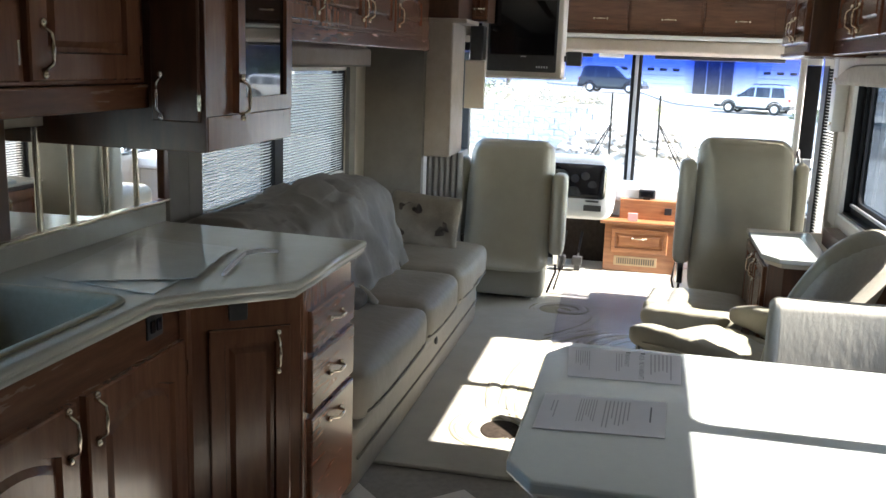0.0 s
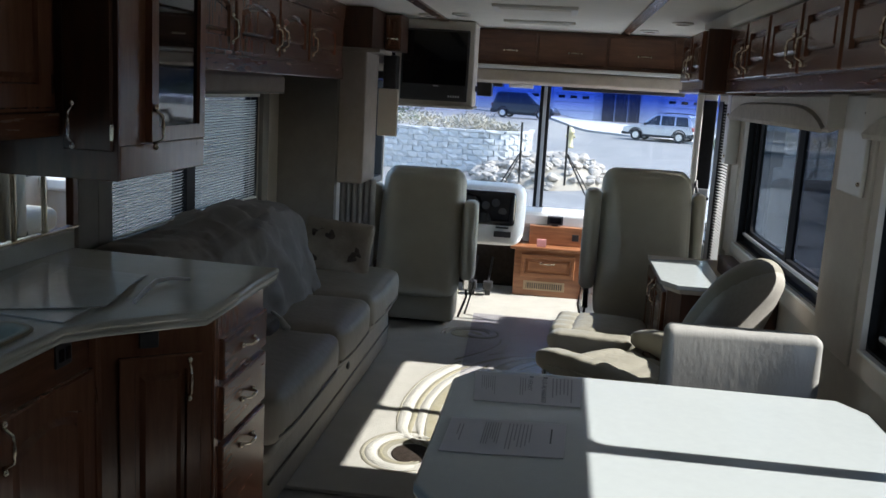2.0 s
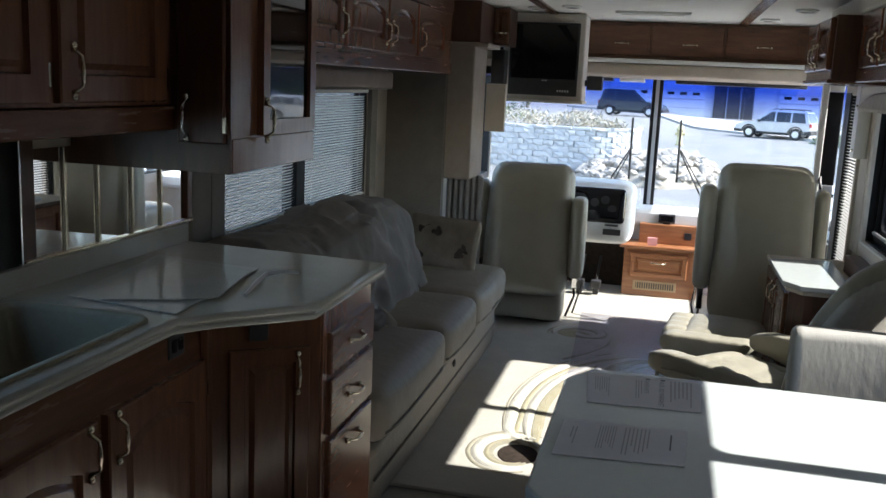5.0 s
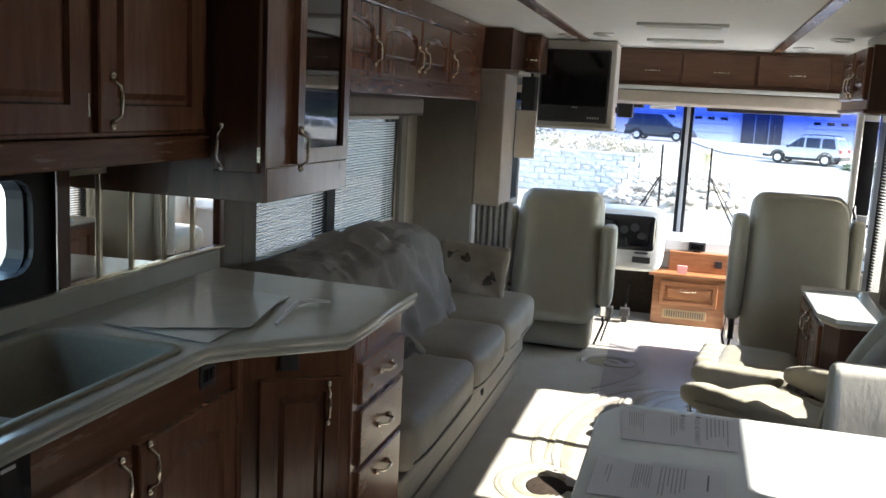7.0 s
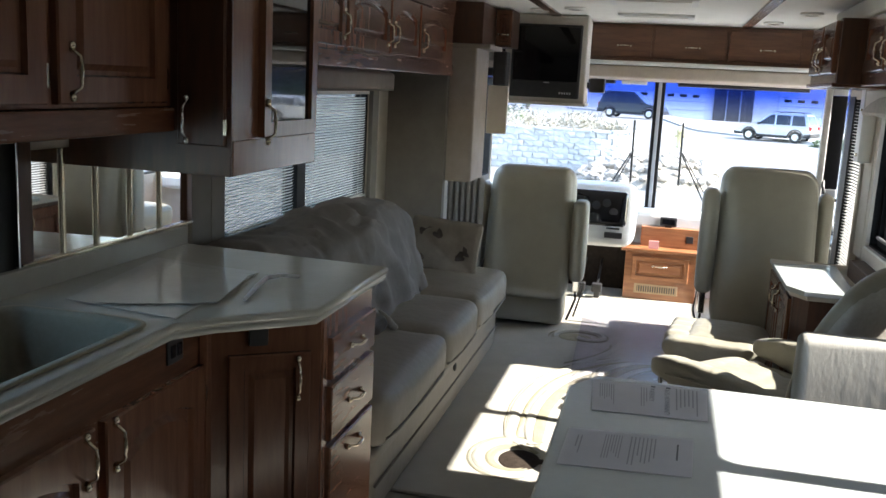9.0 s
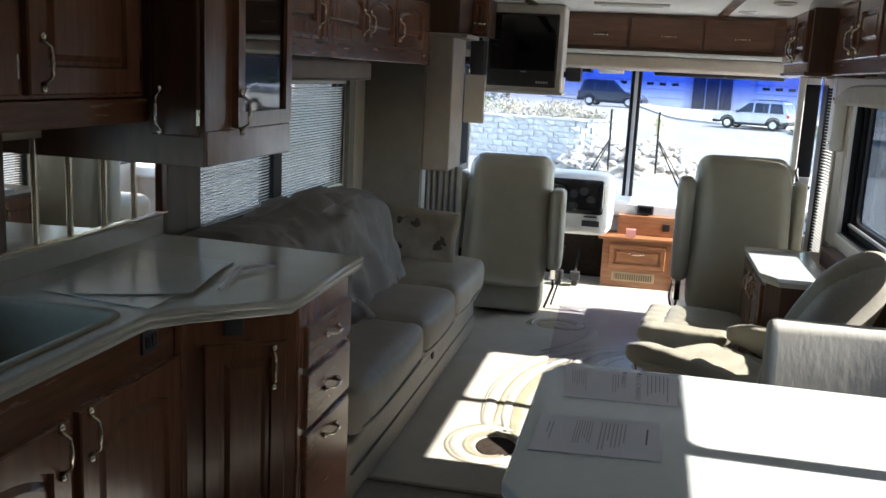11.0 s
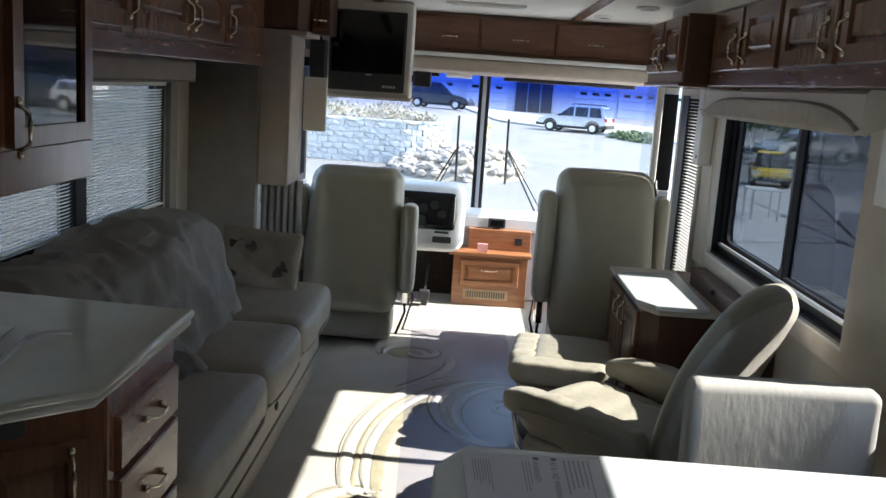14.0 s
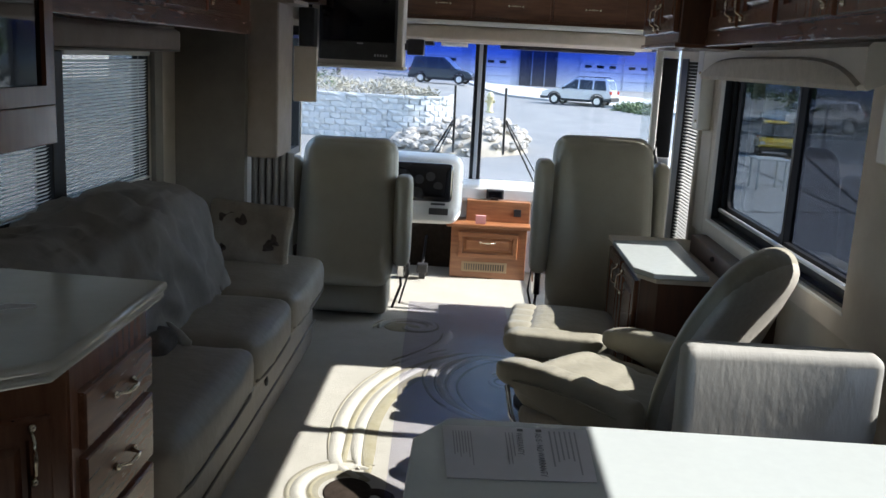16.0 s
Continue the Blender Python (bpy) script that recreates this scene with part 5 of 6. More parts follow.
# ---- captain's seats ----
def captain_seat(x0, x1, y, ztop, lab, arm_side, drop):
    w, cx = x1 - x0, (x0 + x1) / 2
    s = thing("captain_seat", (cx, y, 0), lab, "seat", "captain's seats")
    def back_shape(p, u):
        t = max(0, u.z)
        return Vector((p.x * (1 - 0.06 * t ** 3 - 0.02 * min(0, u.z) ** 2), p.y - 0.03 * (1 - u.x ** 2) + 0.10 * u.z, p.z))
    part("backrest", cushion((cx, y + 0.06, (ztop + 0.21) / 2), (w, 0.17, ztop - 0.21), 0.075, (0, 0.02, 0.006), 18, 0.002, 5, shape=back_shape), SEAT, s, smooth=True)
    part("seat_cushion", cushion((cx, y + 0.36, 0.44), (w, 0.55, 0.16), 0.06, (0, 0, 0.02), 12), SEAT, s, smooth=True)
    part("skirt", cushion((cx + 0.02 * arm_side, y + 0.16, 0.14), (w * 0.80, 0.30, 0.24), 0.03, (0.004, 0.008, 0), 8, 0.003), SEAT, s, smooth=True)
    part("base", box(cx - 0.20, cx + 0.20, y + 0.12, y + 0.55, 0, 0.10, 0.01), BLACK, s)
    for sd in (-1, 1):
        xa = cx + sd * (w / 2 + 0.042)
        if sd == arm_side:
            a = part("armrest", cushion((xa, y + 0.02, (ztop - 0.12 + 0.38) / 2 - drop), (0.092, 0.16, ztop - 0.12 - 0.38), 0.035, (0.004, 0.006, 0), 10), SEAT, s, "armrest folded upright", True)
        else:
            a = part("armrest", cushion((xa, y + 0.14, (ztop - 0.12 + 0.38) / 2), (0.075, 0.14, ztop - 0.12 - 0.38), 0.035, (0.004, 0.006, 0), 10), SEAT, s, "armrest folded upright", True)
        part("hinge_plate", box(xa - 0.02, xa + 0.02, y + 0.0, y + 0.10, 0.25, 0.40, 0.006), CHROME, a)
    xa = cx + arm_side * (w / 2 + 0.03)
    part("lever", tube([(xa, y + 0.05, 0.32), (xa + 0.015 * arm_side, y + 0.02, 0.20), (xa - 0.03 * arm_side, y + 0.0, 0.07)], 0.008, 8), BLACK, s, smooth=True)
    part("belt_strap", tube([(xa + 0.03 * arm_side, y + 0.12, 0.42), (xa + 0.05 * arm_side, y + 0.1, 0.25), (xa, y + 0.14, 0.06)], 0.006, 6), BLACK, s, smooth=True)
    return s


captain_seat(-0.90, -0.355, 6.50, 1.005, "beige leather driver's captain seat seen from behind", 1, 0.06)
captain_seat(0.475, 1.02, 6.27, 1.10, "beige leather passenger captain seat seen from behind", -1, 0)

# ---- dashboard ----
dash = thing("dashboard", (0, 7.8, 0), "pale plastic dashboard with a black instrument panel", "dashboard")
part("cowl", box(-1.18, 1.168, 7.78, 8.09, 0.50, 0.625, 0.03), DASH, dash)
part("lower_wall", box(-0.02, 1.168, 7.86, 8.09, 0.0, 0.50, 0.01), DASH, dash)
# left part of the lower wall takes the near-black brown
part("foot_well", box(-1.18, -0.024, 7.90, 8.09, 0.0, 0.50, 0.01), CARPET_BROWN, dash, "dark back wall of the foot well")


def pod_shape(p, u):
    return p + Vector((0, 0.05 * u.z, 0))


part("instrument_pod", cushion((-0.345, 7.42, 0.64), (0.69, 0.46, 0.40), 0.085, (0, 0.0, 0.01), 12, shape=pod_shape), DASH, dash, smooth=True)
part("instrument_panel", cushion((-0.35, 7.20, 0.70), (0.58, 0.03, 0.245), 0.03, (0, 0.004, 0), 10, m=Matrix.Rotation(radians(-12), 4, "X")), BLACK_GLOSS, dash, "black glossy instrument panel", True)
for x, z in ((-0.20, 0.74), (-0.27, 0.72), (-0.34, 0.72), (-0.45, 0.72), (-0.15, 0.68)):
    b = lathe(0, 0, [(0.026, 0), (0.03, 0.006), (0.024, 0.008)], 16)
    bmesh.ops.transform(b, matrix=Matrix.Translation((x, 7.183, z)) @ Matrix.Rotation(radians(90), 4, "X"), verts=b.verts[:])
    part("gauge", b, BLACK, dash)
part("switch_slot", box(-0.20, -0.08, 7.145, 7.18, 0.505, 0.545, 0.004), BLACK, dash)
part("switch_slot", box(-0.19, -0.10, 7.155, 7.19, 0.565, 0.577, 0.002), BLACK, dash)
wheel = thing("steering_wheel", (-0.62, 7.1, 0.7), "dark steering wheel behind the driver's seat", "steering wheel")
R = []
for k in range(28):
    a = k / 28 * math.tau
    R.append(Vector((-0.62, 7.02, 0.72)) + Matrix.Rotation(radians(-35), 3, "X") @ Vector((0.21 * math.cos(a), 0.0, 0.21 * math.sin(a))))
part("rim", tube(R, 0.014, 8, closed=True), BLACK, wheel, smooth=True)
part("hub", ball((-0.62, 7.04, 0.71), 0.07, 14, (1, 0.6, 1)), BLACK, wheel, smooth=True)
part("column", tube([(-0.62, 7.05, 0.70), (-0.62, 7.35, 0.55)], 0.03, 10), BLACK, wheel, smooth=True)
for a in (0, 120, 240):
    v = Matrix.Rotation(radians(-35), 3, "X") @ Vector((0.2 * math.sin(radians(a)), 0, 0.2 * math.cos(radians(a))))
    part("spoke", tube([(-0.62, 7.03, 0.715), Vector((-0.62, 7.02, 0.72)) + v], 0.011, 6), BLACK, wheel)
for x in (-0.24, -0.36):
    ped = thing("pedal", (x, 7.5, 0), "black floor pedal under the dashboard", "pedal", "pedals")
    part("plate", box(x - 0.035, x + 0.035, 7.46, 7.53, 0.05, 0.11, 0.006), BLACK, ped)
    part("arm", tube([(x, 7.52, 0.09), (x, 7.90, 0.22)], 0.009, 6), BLACK, ped)
    part("stop", box(x - 0.02, x + 0.02, 7.50, 7.56, 0.0, 0.06, 0.004), BLACK, ped)

con = thing("dash_drawer_cabinet", (0.2, 7.7, 0), "cherry dash cabinet with one drawer and a floor vent", "cabinet")
# cherry lightened in colour as if the sun lay on it
part("carcass", box(-0.06, 0.455, 7.62, 7.86, 0.0, 0.355, 0.004), WOOD_X_SUN, con)
part("top_board", box(-0.095, 0.475, 7.585, 7.88, 0.355, 0.38, 0.006), WOOD_X_SUN, con)
part("back_shelf", box(0.035, 0.47, 7.72, 7.87, 0.381, 0.525, 0.004), WOOD_X_SUN, con)
face_k = on_face("y", 7.62, -1)
d = part("drawer", panel_door(face_k, -0.01, 0.395, 0.145, 0.32, 0.018, 0.03), WOOD_X_SUN, con)
part("handle", pull(face_k, 0.19, 0.255, 0.018, 0.085, False), BRASS, d, "worn brass pull", True)
v = part("vent", slab_on(face_k, 0.02, 0.33, 0.045, 0.115, 0, 0.006, 0.002), VENT, con, "tan floor vent")
part("vent_slot", slab_on(face_k, 0.04, 0.31, 0.058, 0.102, 0.006, 0.0075), BLACK, v)
for k in range(16):
    part("louvre", slab_on(face_k, 0.045 + 0.0166 * k, 0.052 + 0.0166 * k, 0.058, 0.102, 0.0075, 0.010), VENT, v)
part("socket", box(0.36, 0.41, 7.712, 7.722, 0.425, 0.475, 0.002), BLACK, con, "black socket")
nt = solid("note_card", box(0.10, 0.17, 7.60, 7.618, 0.382, 0.44, 0.001), PINK, (0.13, 7.61, 0.381), "small pink and white note card on the dash cabinet", "card")
dv = thing("dash_display", (0.23, 7.75, 0.6), "small black display on the dash ledge", "display")
part("body", box(0.165, 0.285, 7.74, 7.78, 0.535, 0.60, 0.006), BLACK, dv)
part("screen", box(0.18, 0.27, 7.736, 7.741, 0.548, 0.588, 0.001), BLACK_GLOSS, dv)
part("foot", box(0.20, 0.25, 7.75, 7.79, 0.525, 0.537, 0.002), BLACK, dv)

# windshield wipers outside
for x0, x1, xb in ((-0.19, -0.05, -0.34), (0.31, 0.33, 0.52)):
    w = thing("windshield_wiper", (x0, FRONT + 0.1, 0.6), "black windshield wiper standing upright", "wiper", "wipers")
    xc = -0.09 if x0 < 0 else 0.275
    part("blade", tube([(xc, FRONT + 0.075, 0.80), (xc - 0.005, FRONT + 0.085, 1.28)], 0.009, 6), BLACK, w)
    part("arm", tube([(xb, FRONT + 0.10, 0.60), (xc, FRONT + 0.095, 1.05)], 0.007, 6), BLACK, w)
    part("arm", tube([(xb + 0.05, FRONT + 0.10, 0.60), (xc + 0.01, FRONT + 0.095, 1.05)], 0.005, 6), BLACK, w)
    part("pivot", box(xb - 0.03, xb + 0.08, FRONT + 0.062, FRONT + 0.12, 0.57, 0.605, 0.006), BLACK, w)

# ---- side table, recliner, ottoman ----
st = thing("side_cabinet", (0.88, 5.4, 0), "cherry side cabinet with a white clipped-corner top", "cabinet")
# carcass in the dark wood, so its colour holds the shade
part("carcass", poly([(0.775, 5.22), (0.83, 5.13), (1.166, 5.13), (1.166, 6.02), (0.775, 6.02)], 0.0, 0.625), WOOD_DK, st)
part("top", poly([(0.735, 5.19), (0.80, 5.09), (1.02, 5.09), (1.05, 5.84), (0.735, 5.75)], 0.648, 0.672, 0.004), TABLETOP, st, "white laminate top")
part("under_top", poly([(0.755, 5.20), (0.815, 5.105), (1.166, 5.105), (1.166, 6.03), (0.755, 6.03)], 0.626, 0.647, 0.004), WALLPAPER, st, "taupe ledge")
face_t = on_face("x", 0.775, -1)
for a, b, hu in ((5.25, 5.60, 5.55), (5.63, 5.98, 5.68)):
    d = part("door", panel_door(face_t, a, b, 0.06, 0.60, 0.018, 0.05), WOOD, st)
    part("handle", pull(face_t, hu, 0.52, 0.018, 0.085), BRASS, d, "worn brass pull", True)
ledge = thing("window_ledge_box", (1.1, 5.3, 0.68), "dark wood ledge box under the side window", "ledge")
part("body", box(1.085, 1.168, 4.7, 5.72, 0.0, 0.73, 0.006), WOOD_DK, ledge)
part("knob", ball((1.08, 5.3, 0.70), 0.012, 10), BLACK, ledge)

def loft(rows, m=24, power=2.6):
    """A closed padded form through rows of (centre, half-side vector, half-up vector)."""
    bm = bmesh.new()
    rings = []
    for c, u, v in rows:
        ring = []
        for k in range(m):
            a = k * math.tau / m
            ca, sa = math.cos(a), math.sin(a)
            ring.append(bm.verts.new(c + u * math.copysign(abs(ca) ** (2 / power), ca) + v * math.copysign(abs(sa) ** (2 / power), sa)))
        rings.append(ring)
    for r0, r1 in zip(rings, rings[1:]):
        for k in range(m):
            bm.faces.new((r0[k], r0[(k + 1) % m], r1[(k + 1) % m], r1[k]))
    bm.faces.new(list(reversed(rings[0])))
    bm.faces.new(rings[-1])
    bmesh.ops.recalc_face_normals(bm, faces=bm.faces[:])
    return bm


def rounded(f, r0=0.12, r1=0.12, least=0.05):
    """Scale of a section so that both ends close in a round."""
    s = 1.0
    if f < r0:
        s = math.sqrt(max(least ** 2, 1 - (1 - f / r0) ** 2))
    if f > 1 - r1:
        s = min(s, math.sqrt(max(least ** 2, 1 - ((f - 1 + r1) / r1) ** 2)))
    return s


def steps(n):
    return [0.5 - 0.5 * math.cos(math.pi * i / n) for i in range(n + 1)]


rec = thing("recliner", (0.58, 4.59, 0), "olive-beige leather swivel recliner turned towards the sofa", "armchair")
RM = Matrix.Translation((0.58, 4.59, 0)) @ Matrix.Rotation(radians(46), 4, "Z")


def rpart(name, b, m, lab="", parent=None):
    bmesh.ops.transform(b, matrix=RM, verts=b.verts[:])
    return part(name, b, m, parent or rec, lab, True)


# local frame: +y is where the chair faces, +x its right-hand side
def spine(f):
    """Curved line of the backrest from the seat to the head."""
    return Vector((0, -0.31 - 0.09 * f - 0.16 * f * f, 0.33 + 0.625 * f))


def back_form(width, thick, shift, low=0.0, top=1.0):
    rows = []
    for f in steps(26):
        g = low + (top - low) * f
        w = 0.84 + 0.16 * math.sin(min(1, g / 0.55) * math.pi / 2) if g < 0.55 else math.cos((g - 0.55) / 0.45 * 1.05) ** 0.8
        d = (spine(min(1, g + 0.02)) - spine(max(0, g - 0.02))).normalized()
        out = Vector((0, d.z, -d.y))
        s = rounded(f, 0.08, 0.16, 0.04)
        rows.append((spine(g) + out * shift, Vector((width * w * (0.1 + 0.9 * s), 0, 0)), out * thick * (0.1 + 0.9 * s)))
    return loft(rows, 40, 2.0)


rpart("backrest", back_form(0.265, 0.068, 0.004), RECLINER)
rpart("back_cover", back_form(0.256, 0.062, -0.011, 0.01, 0.985), RECLINER_BACK, "grey-taupe cloth back cover")

def pad(y0, y1, x, z, hw, hh, rise=0.0, pleat=0.0, count=0, seed=0, power=2.5):
    """A stuffed roll lying along the seat's length, with pleats across it."""
    rows = []
    for f in steps(40):
        y = y0 + (y1 - y0) * f
        s = rounded(f, 0.16, 0.16, 0.10)
        k = 1 - pleat * abs(math.sin(f * math.pi * count + seed)) ** 6 if count else 1.0
        k *= 1 + 0.03 * noise.noise(Vector((f * 6, seed, x * 9)))
        rows.append((Vector((x, y, z + rise * f)), Vector((hw * s * k, 0, 0)), Vector((0, 0, hh * s * k))))
    return loft(rows, 28, power)


def armrest(sx):
    rows = []
    for f in steps(36):
        y = -0.33 + 0.58 * f
        s = rounded(f, 0.06, 0.15, 0.12)
        top = 0.475 + 0.025 * math.sin(f * math.pi)
        bottom = 0.29 + 0.10 * min(1, f / 0.8) ** 1.4
        k = 1 - 0.05 * abs(math.sin(f * math.pi * 5)) ** 8
        rows.append((Vector((sx * (0.305 + 0.015 * math.sin(f * math.pi)), y, (top + bottom) / 2)), Vector((0.044 * (0.35 + 0.65 * s), 0, 0)), Vector((0, 0, (top - bottom) / 2 * (0.3 + 0.7 * s) * k))))
    return loft(rows, 32, 4.6)


for sx in (-1, 1):
    arm = rpart("armrest", armrest(sx), RECLINER)
    b = tube([(sx * (0.362 + 0.012 * math.sin(f * math.pi)), -0.28 + 0.42 * f, 0.425 + 0.02 * math.sin(f * math.pi)) for f in steps(16)], 0.004, 6)
    rpart("seam", b, RECLINER, "", arm)
    rpart("side_bolster", pad(-0.24, 0.25, sx * 0.215, 0.325, 0.042, 0.052, 0.02, 0.14, 3, sx, 3.0), RECLINER)
rpart("seat", pad(-0.26, 0.27, 0, 0.312, 0.195, 0.078, 0.035, 0.05, 3, 0.4, 4.0), RECLINER)
rpart("under_frame", box(-0.25, 0.25, -0.26, 0.22, 0.20, 0.30, 0.04, 3), RECLINER_BACK)
rpart("swivel_base", lathe(0, 0, [(0.25, 0.0), (0.25, 0.03), (0.18, 0.05), (0.05, 0.06), (0.045, 0.22)], 24), BLACK, "dark round swivel base")
rpart("lever", tube([(-0.355, 0.17, 0.40), (-0.37, 0.13, 0.31), (-0.365, 0.09, 0.24)], 0.009, 8), CHROME)
rpart("knob", ball((-0.365, 0.075, 0.22), 0.034, 12, (0.5, 1, 1)), BLACK)

ott = thing("ottoman", (0.46, 5.30, 0), "olive-beige leather ottoman beside the recliner", "ottoman")
OM = Matrix.Translation((0.47, 5.31, 0)) @ Matrix.Rotation(radians(-8), 4, "Z")


def opart(name, b, m, lab=""):
    bmesh.ops.transform(b, matrix=OM, verts=b.verts[:])
    return part(name, b, m, ott, lab, True)


opart("cushion", cushion((0.04, 0.02, 0.335), (0.38, 0.46, 0.12), 0.05, (0, 0, 0.03), 14, 0.004, 8, seed=4), RECLINER)
opart("roll", pad(-0.20, 0.26, -0.165, 0.345, 0.062, 0.058, 0.0, 0.10, 5, 0.3, 4.5), RECLINER, "pleated rolled edge")
b = pad(-0.24, 0.20, 0, 0, 0.058, 0.050, 0.0, 0.02, 2, 0.8, 6.0)
bmesh.ops.transform(b, matrix=Matrix.Translation((0.02, -0.24, 0.36)) @ Matrix.Rotation(radians(-90), 4, "Z"), verts=b.verts[:])
opart("side", b, RECLINER, "padded side bolster")
opart("under_frame", box(-0.18, 0.20, -0.22, 0.22, 0.20, 0.29, 0.04, 3), RECLINER_BACK)
opart("base", lathe(0.0, 0.0, [(0.18, 0.0), (0.18, 0.03), (0.05, 0.05), (0.05, 0.22)], 20), BLACK)


# ---- outside ----
GZ = -1.0
solid("ground", box(-600, 600, -500, 900, GZ - 1, GZ), ASPHALT, (0, 20, GZ), "sunlit grey asphalt lot and road", "ground", kind="structure")


def smooth_step(a):
    a = max(0.0, min(1.0, a))
    return a * a * (3 - 2 * a)


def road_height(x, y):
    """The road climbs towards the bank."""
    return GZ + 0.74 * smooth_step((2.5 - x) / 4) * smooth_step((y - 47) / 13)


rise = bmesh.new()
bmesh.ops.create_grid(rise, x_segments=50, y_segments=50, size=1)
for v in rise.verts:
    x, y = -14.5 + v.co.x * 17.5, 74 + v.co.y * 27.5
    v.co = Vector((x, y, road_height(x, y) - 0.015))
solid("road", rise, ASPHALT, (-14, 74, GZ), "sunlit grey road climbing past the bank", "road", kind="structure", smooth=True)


def car(name, x, y, ang, paint, lab, L=4.6, H=1.7, size=1.0, soft=0.04, rack=False):
    """A car along local x, its front at +x: arched body, tapered cabin, panes, lamps, wheels."""
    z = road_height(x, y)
    c = thing(name, (x, y, z), lab, "car")
    M = Matrix.Translation((x, y, z)) @ Matrix.Rotation(radians(ang), 4, "Z") @ Matrix.Scale(size, 4)
    def side(profile, w, m, nm, par=c, lab2="", bev=soft, taper=0.0):
        bm = bmesh.new()
        f = bm.faces.new([bm.verts.new((px, -w / 2, pz)) for px, pz in profile])
        e = bmesh.ops.extrude_face_region(bm, geom=[f])
        bmesh.ops.translate(bm, verts=[v for v in e["geom"] if isinstance(v, bmesh.types.BMVert)], vec=(0, w, 0))
        if bev:
            bmesh.ops.bevel(bm, geom=[g for g in bm.edges if g.calc_length() > 0.25], offset=bev, segments=2, affect="EDGES")
        for v in bm.verts:
            v.co.y *= 1 - taper * max(0, v.co.z - 0.95) / (H - 0.95)
        bmesh.ops.transform(bm, matrix=M, verts=bm.verts[:])
        return part(nm, bm, m, par, lab2)
    h = L / 2
    wheels = (-h + 0.85, h - 0.88)
    def arch(px, r):
        return [(px - r * math.cos(k * math.pi / 8), 0.34 + r * math.sin(k * math.pi / 8)) for k in range(9)]
    under = [(-h + 0.06, 0.34)] + arch(wheels[0], 0.42) + arch(wheels[1], 0.42) + [(h - 0.06, 0.34)]
    body = side(under + [(h, 0.55), (h - 0.05, 0.78), (h - 0.5, 0.92), (h - 1.2, 1.0), (-h + 0.08, 1.02), (-h, 0.7)], 1.80, paint, "body")
    side([(wheels[0] + 0.44, 0.26), (wheels[1] - 0.44, 0.26), (wheels[1] - 0.44, 0.44), (wheels[0] + 0.44, 0.44)], 1.83, TYRE, "lower_cladding", body, "dark lower cladding", 0.02)
    side([(-h - 0.06, 0.34), (-h + 0.36, 0.34), (-h + 0.36, 0.56), (-h - 0.05, 0.6)], 1.82, TYRE, "bumper", body, "dark bumper", 0.03)
    side([(h + 0.06, 0.34), (h - 0.40, 0.34), (h - 0.40, 0.50), (h + 0.05, 0.55)], 1.82, TYRE, "bumper", body, "dark bumper", 0.03)
    cab = side([(-h + 0.08, 1.0), (-h + 0.32, H - 0.06), (-h + 0.6, H), (h - 2.05, H - 0.02), (h - 1.15, 0.98)], 1.70, paint, "cabin", c, "", soft, 0.16)
    low, high = 1.03, H - 0.12
    for a0, a1, b0, b1 in ((-h + 0.30, -h + 0.46, -h + 1.12, -h + 1.12), (-h + 1.22, -h + 1.22, -h + 2.05, -h + 2.05), (-h + 2.15, -h + 2.15, h - 1.36, h - 2.12)):
        side([(a0, low), (b0, low), (b1, high), (a1, high)], 1.72, CAR_GLASS, "side_window", cab, "", 0.0, 0.16)
    side([(-h + 0.10, 1.06), (-h + 0.12, 1.06), (-h + 0.30, H - 0.12), (-h + 0.28, H - 0.12)], 1.46, CAR_GLASS, "rear_window", cab, "", 0.0, 0.16)
    side([(h - 1.17, 1.02), (h - 1.14, 1.02), (h - 1.97, H - 0.09), (h - 2.0, H - 0.09)], 1.50, CAR_GLASS, "windscreen", cab, "", 0.0, 0.16)
    for sy in (-1, 1):
        def lamp(nm, x0, x1, z0, z1, m):
            b = box(x0, x1, sy * 0.76 - 0.13, sy * 0.76 + 0.13, z0, z1, 0.02)
            bmesh.ops.transform(b, matrix=M, verts=b.verts[:])
            part(nm, b, m, body)
        lamp("tail_lamp", -h - 0.02, -h + 0.16, 0.78, 1.0, TAIL)
        lamp("headlamp", h - 0.28, h - 0.02, 0.66, 0.80, ALU)
        b = box(h - 1.52, h - 1.40, sy * 0.98 - 0.09, sy * 0.98 + 0.09, 0.98, 1.12, 0.03)
        bmesh.ops.transform(b, matrix=M, verts=b.verts[:])
        part("wing_mirror", b, TYRE, body)
        if rack:
            b = tube([(-h + 0.5, sy * 0.66, H - 0.02), (-h + 0.6, sy * 0.66, H + 0.06), (h - 2.3, sy * 0.66, H + 0.06), (h - 2.15, sy * 0.66, H - 0.02)], 0.025, 6)
            bmesh.ops.transform(b, matrix=M, verts=b.verts[:])
            part("roof_rail", b, TYRE, cab)
        for px in wheels:
            b = tube([(qx, sy * 0.895, qz) for qx, qz in arch(px, 0.45)], 0.035, 6)
            bmesh.ops.transform(b, matrix=M, verts=b.verts[:])
            part("arch_flare", b, TYRE, body)
            wm = M @ Matrix.Translation((px, sy * 0.80, 0.345)) @ Matrix.Rotation(radians(90), 4, "X")
            b = lathe(0, 0, [(0.22, -0.09), (0.33, -0.1), (0.345, 0), (0.33, 0.1), (0.22, 0.09)], 18)
            bmesh.ops.transform(b, matrix=wm, verts=b.verts[:])
            wv = part("wheel", b, TYRE, c)
            b = lathe(0, 0, [(0.2, -0.105), (0.2, 0.105)], 14)
            bmesh.ops.transform(b, matrix=wm, verts=b.verts[:])
            part("rim", b, ALU, wv)
    return c


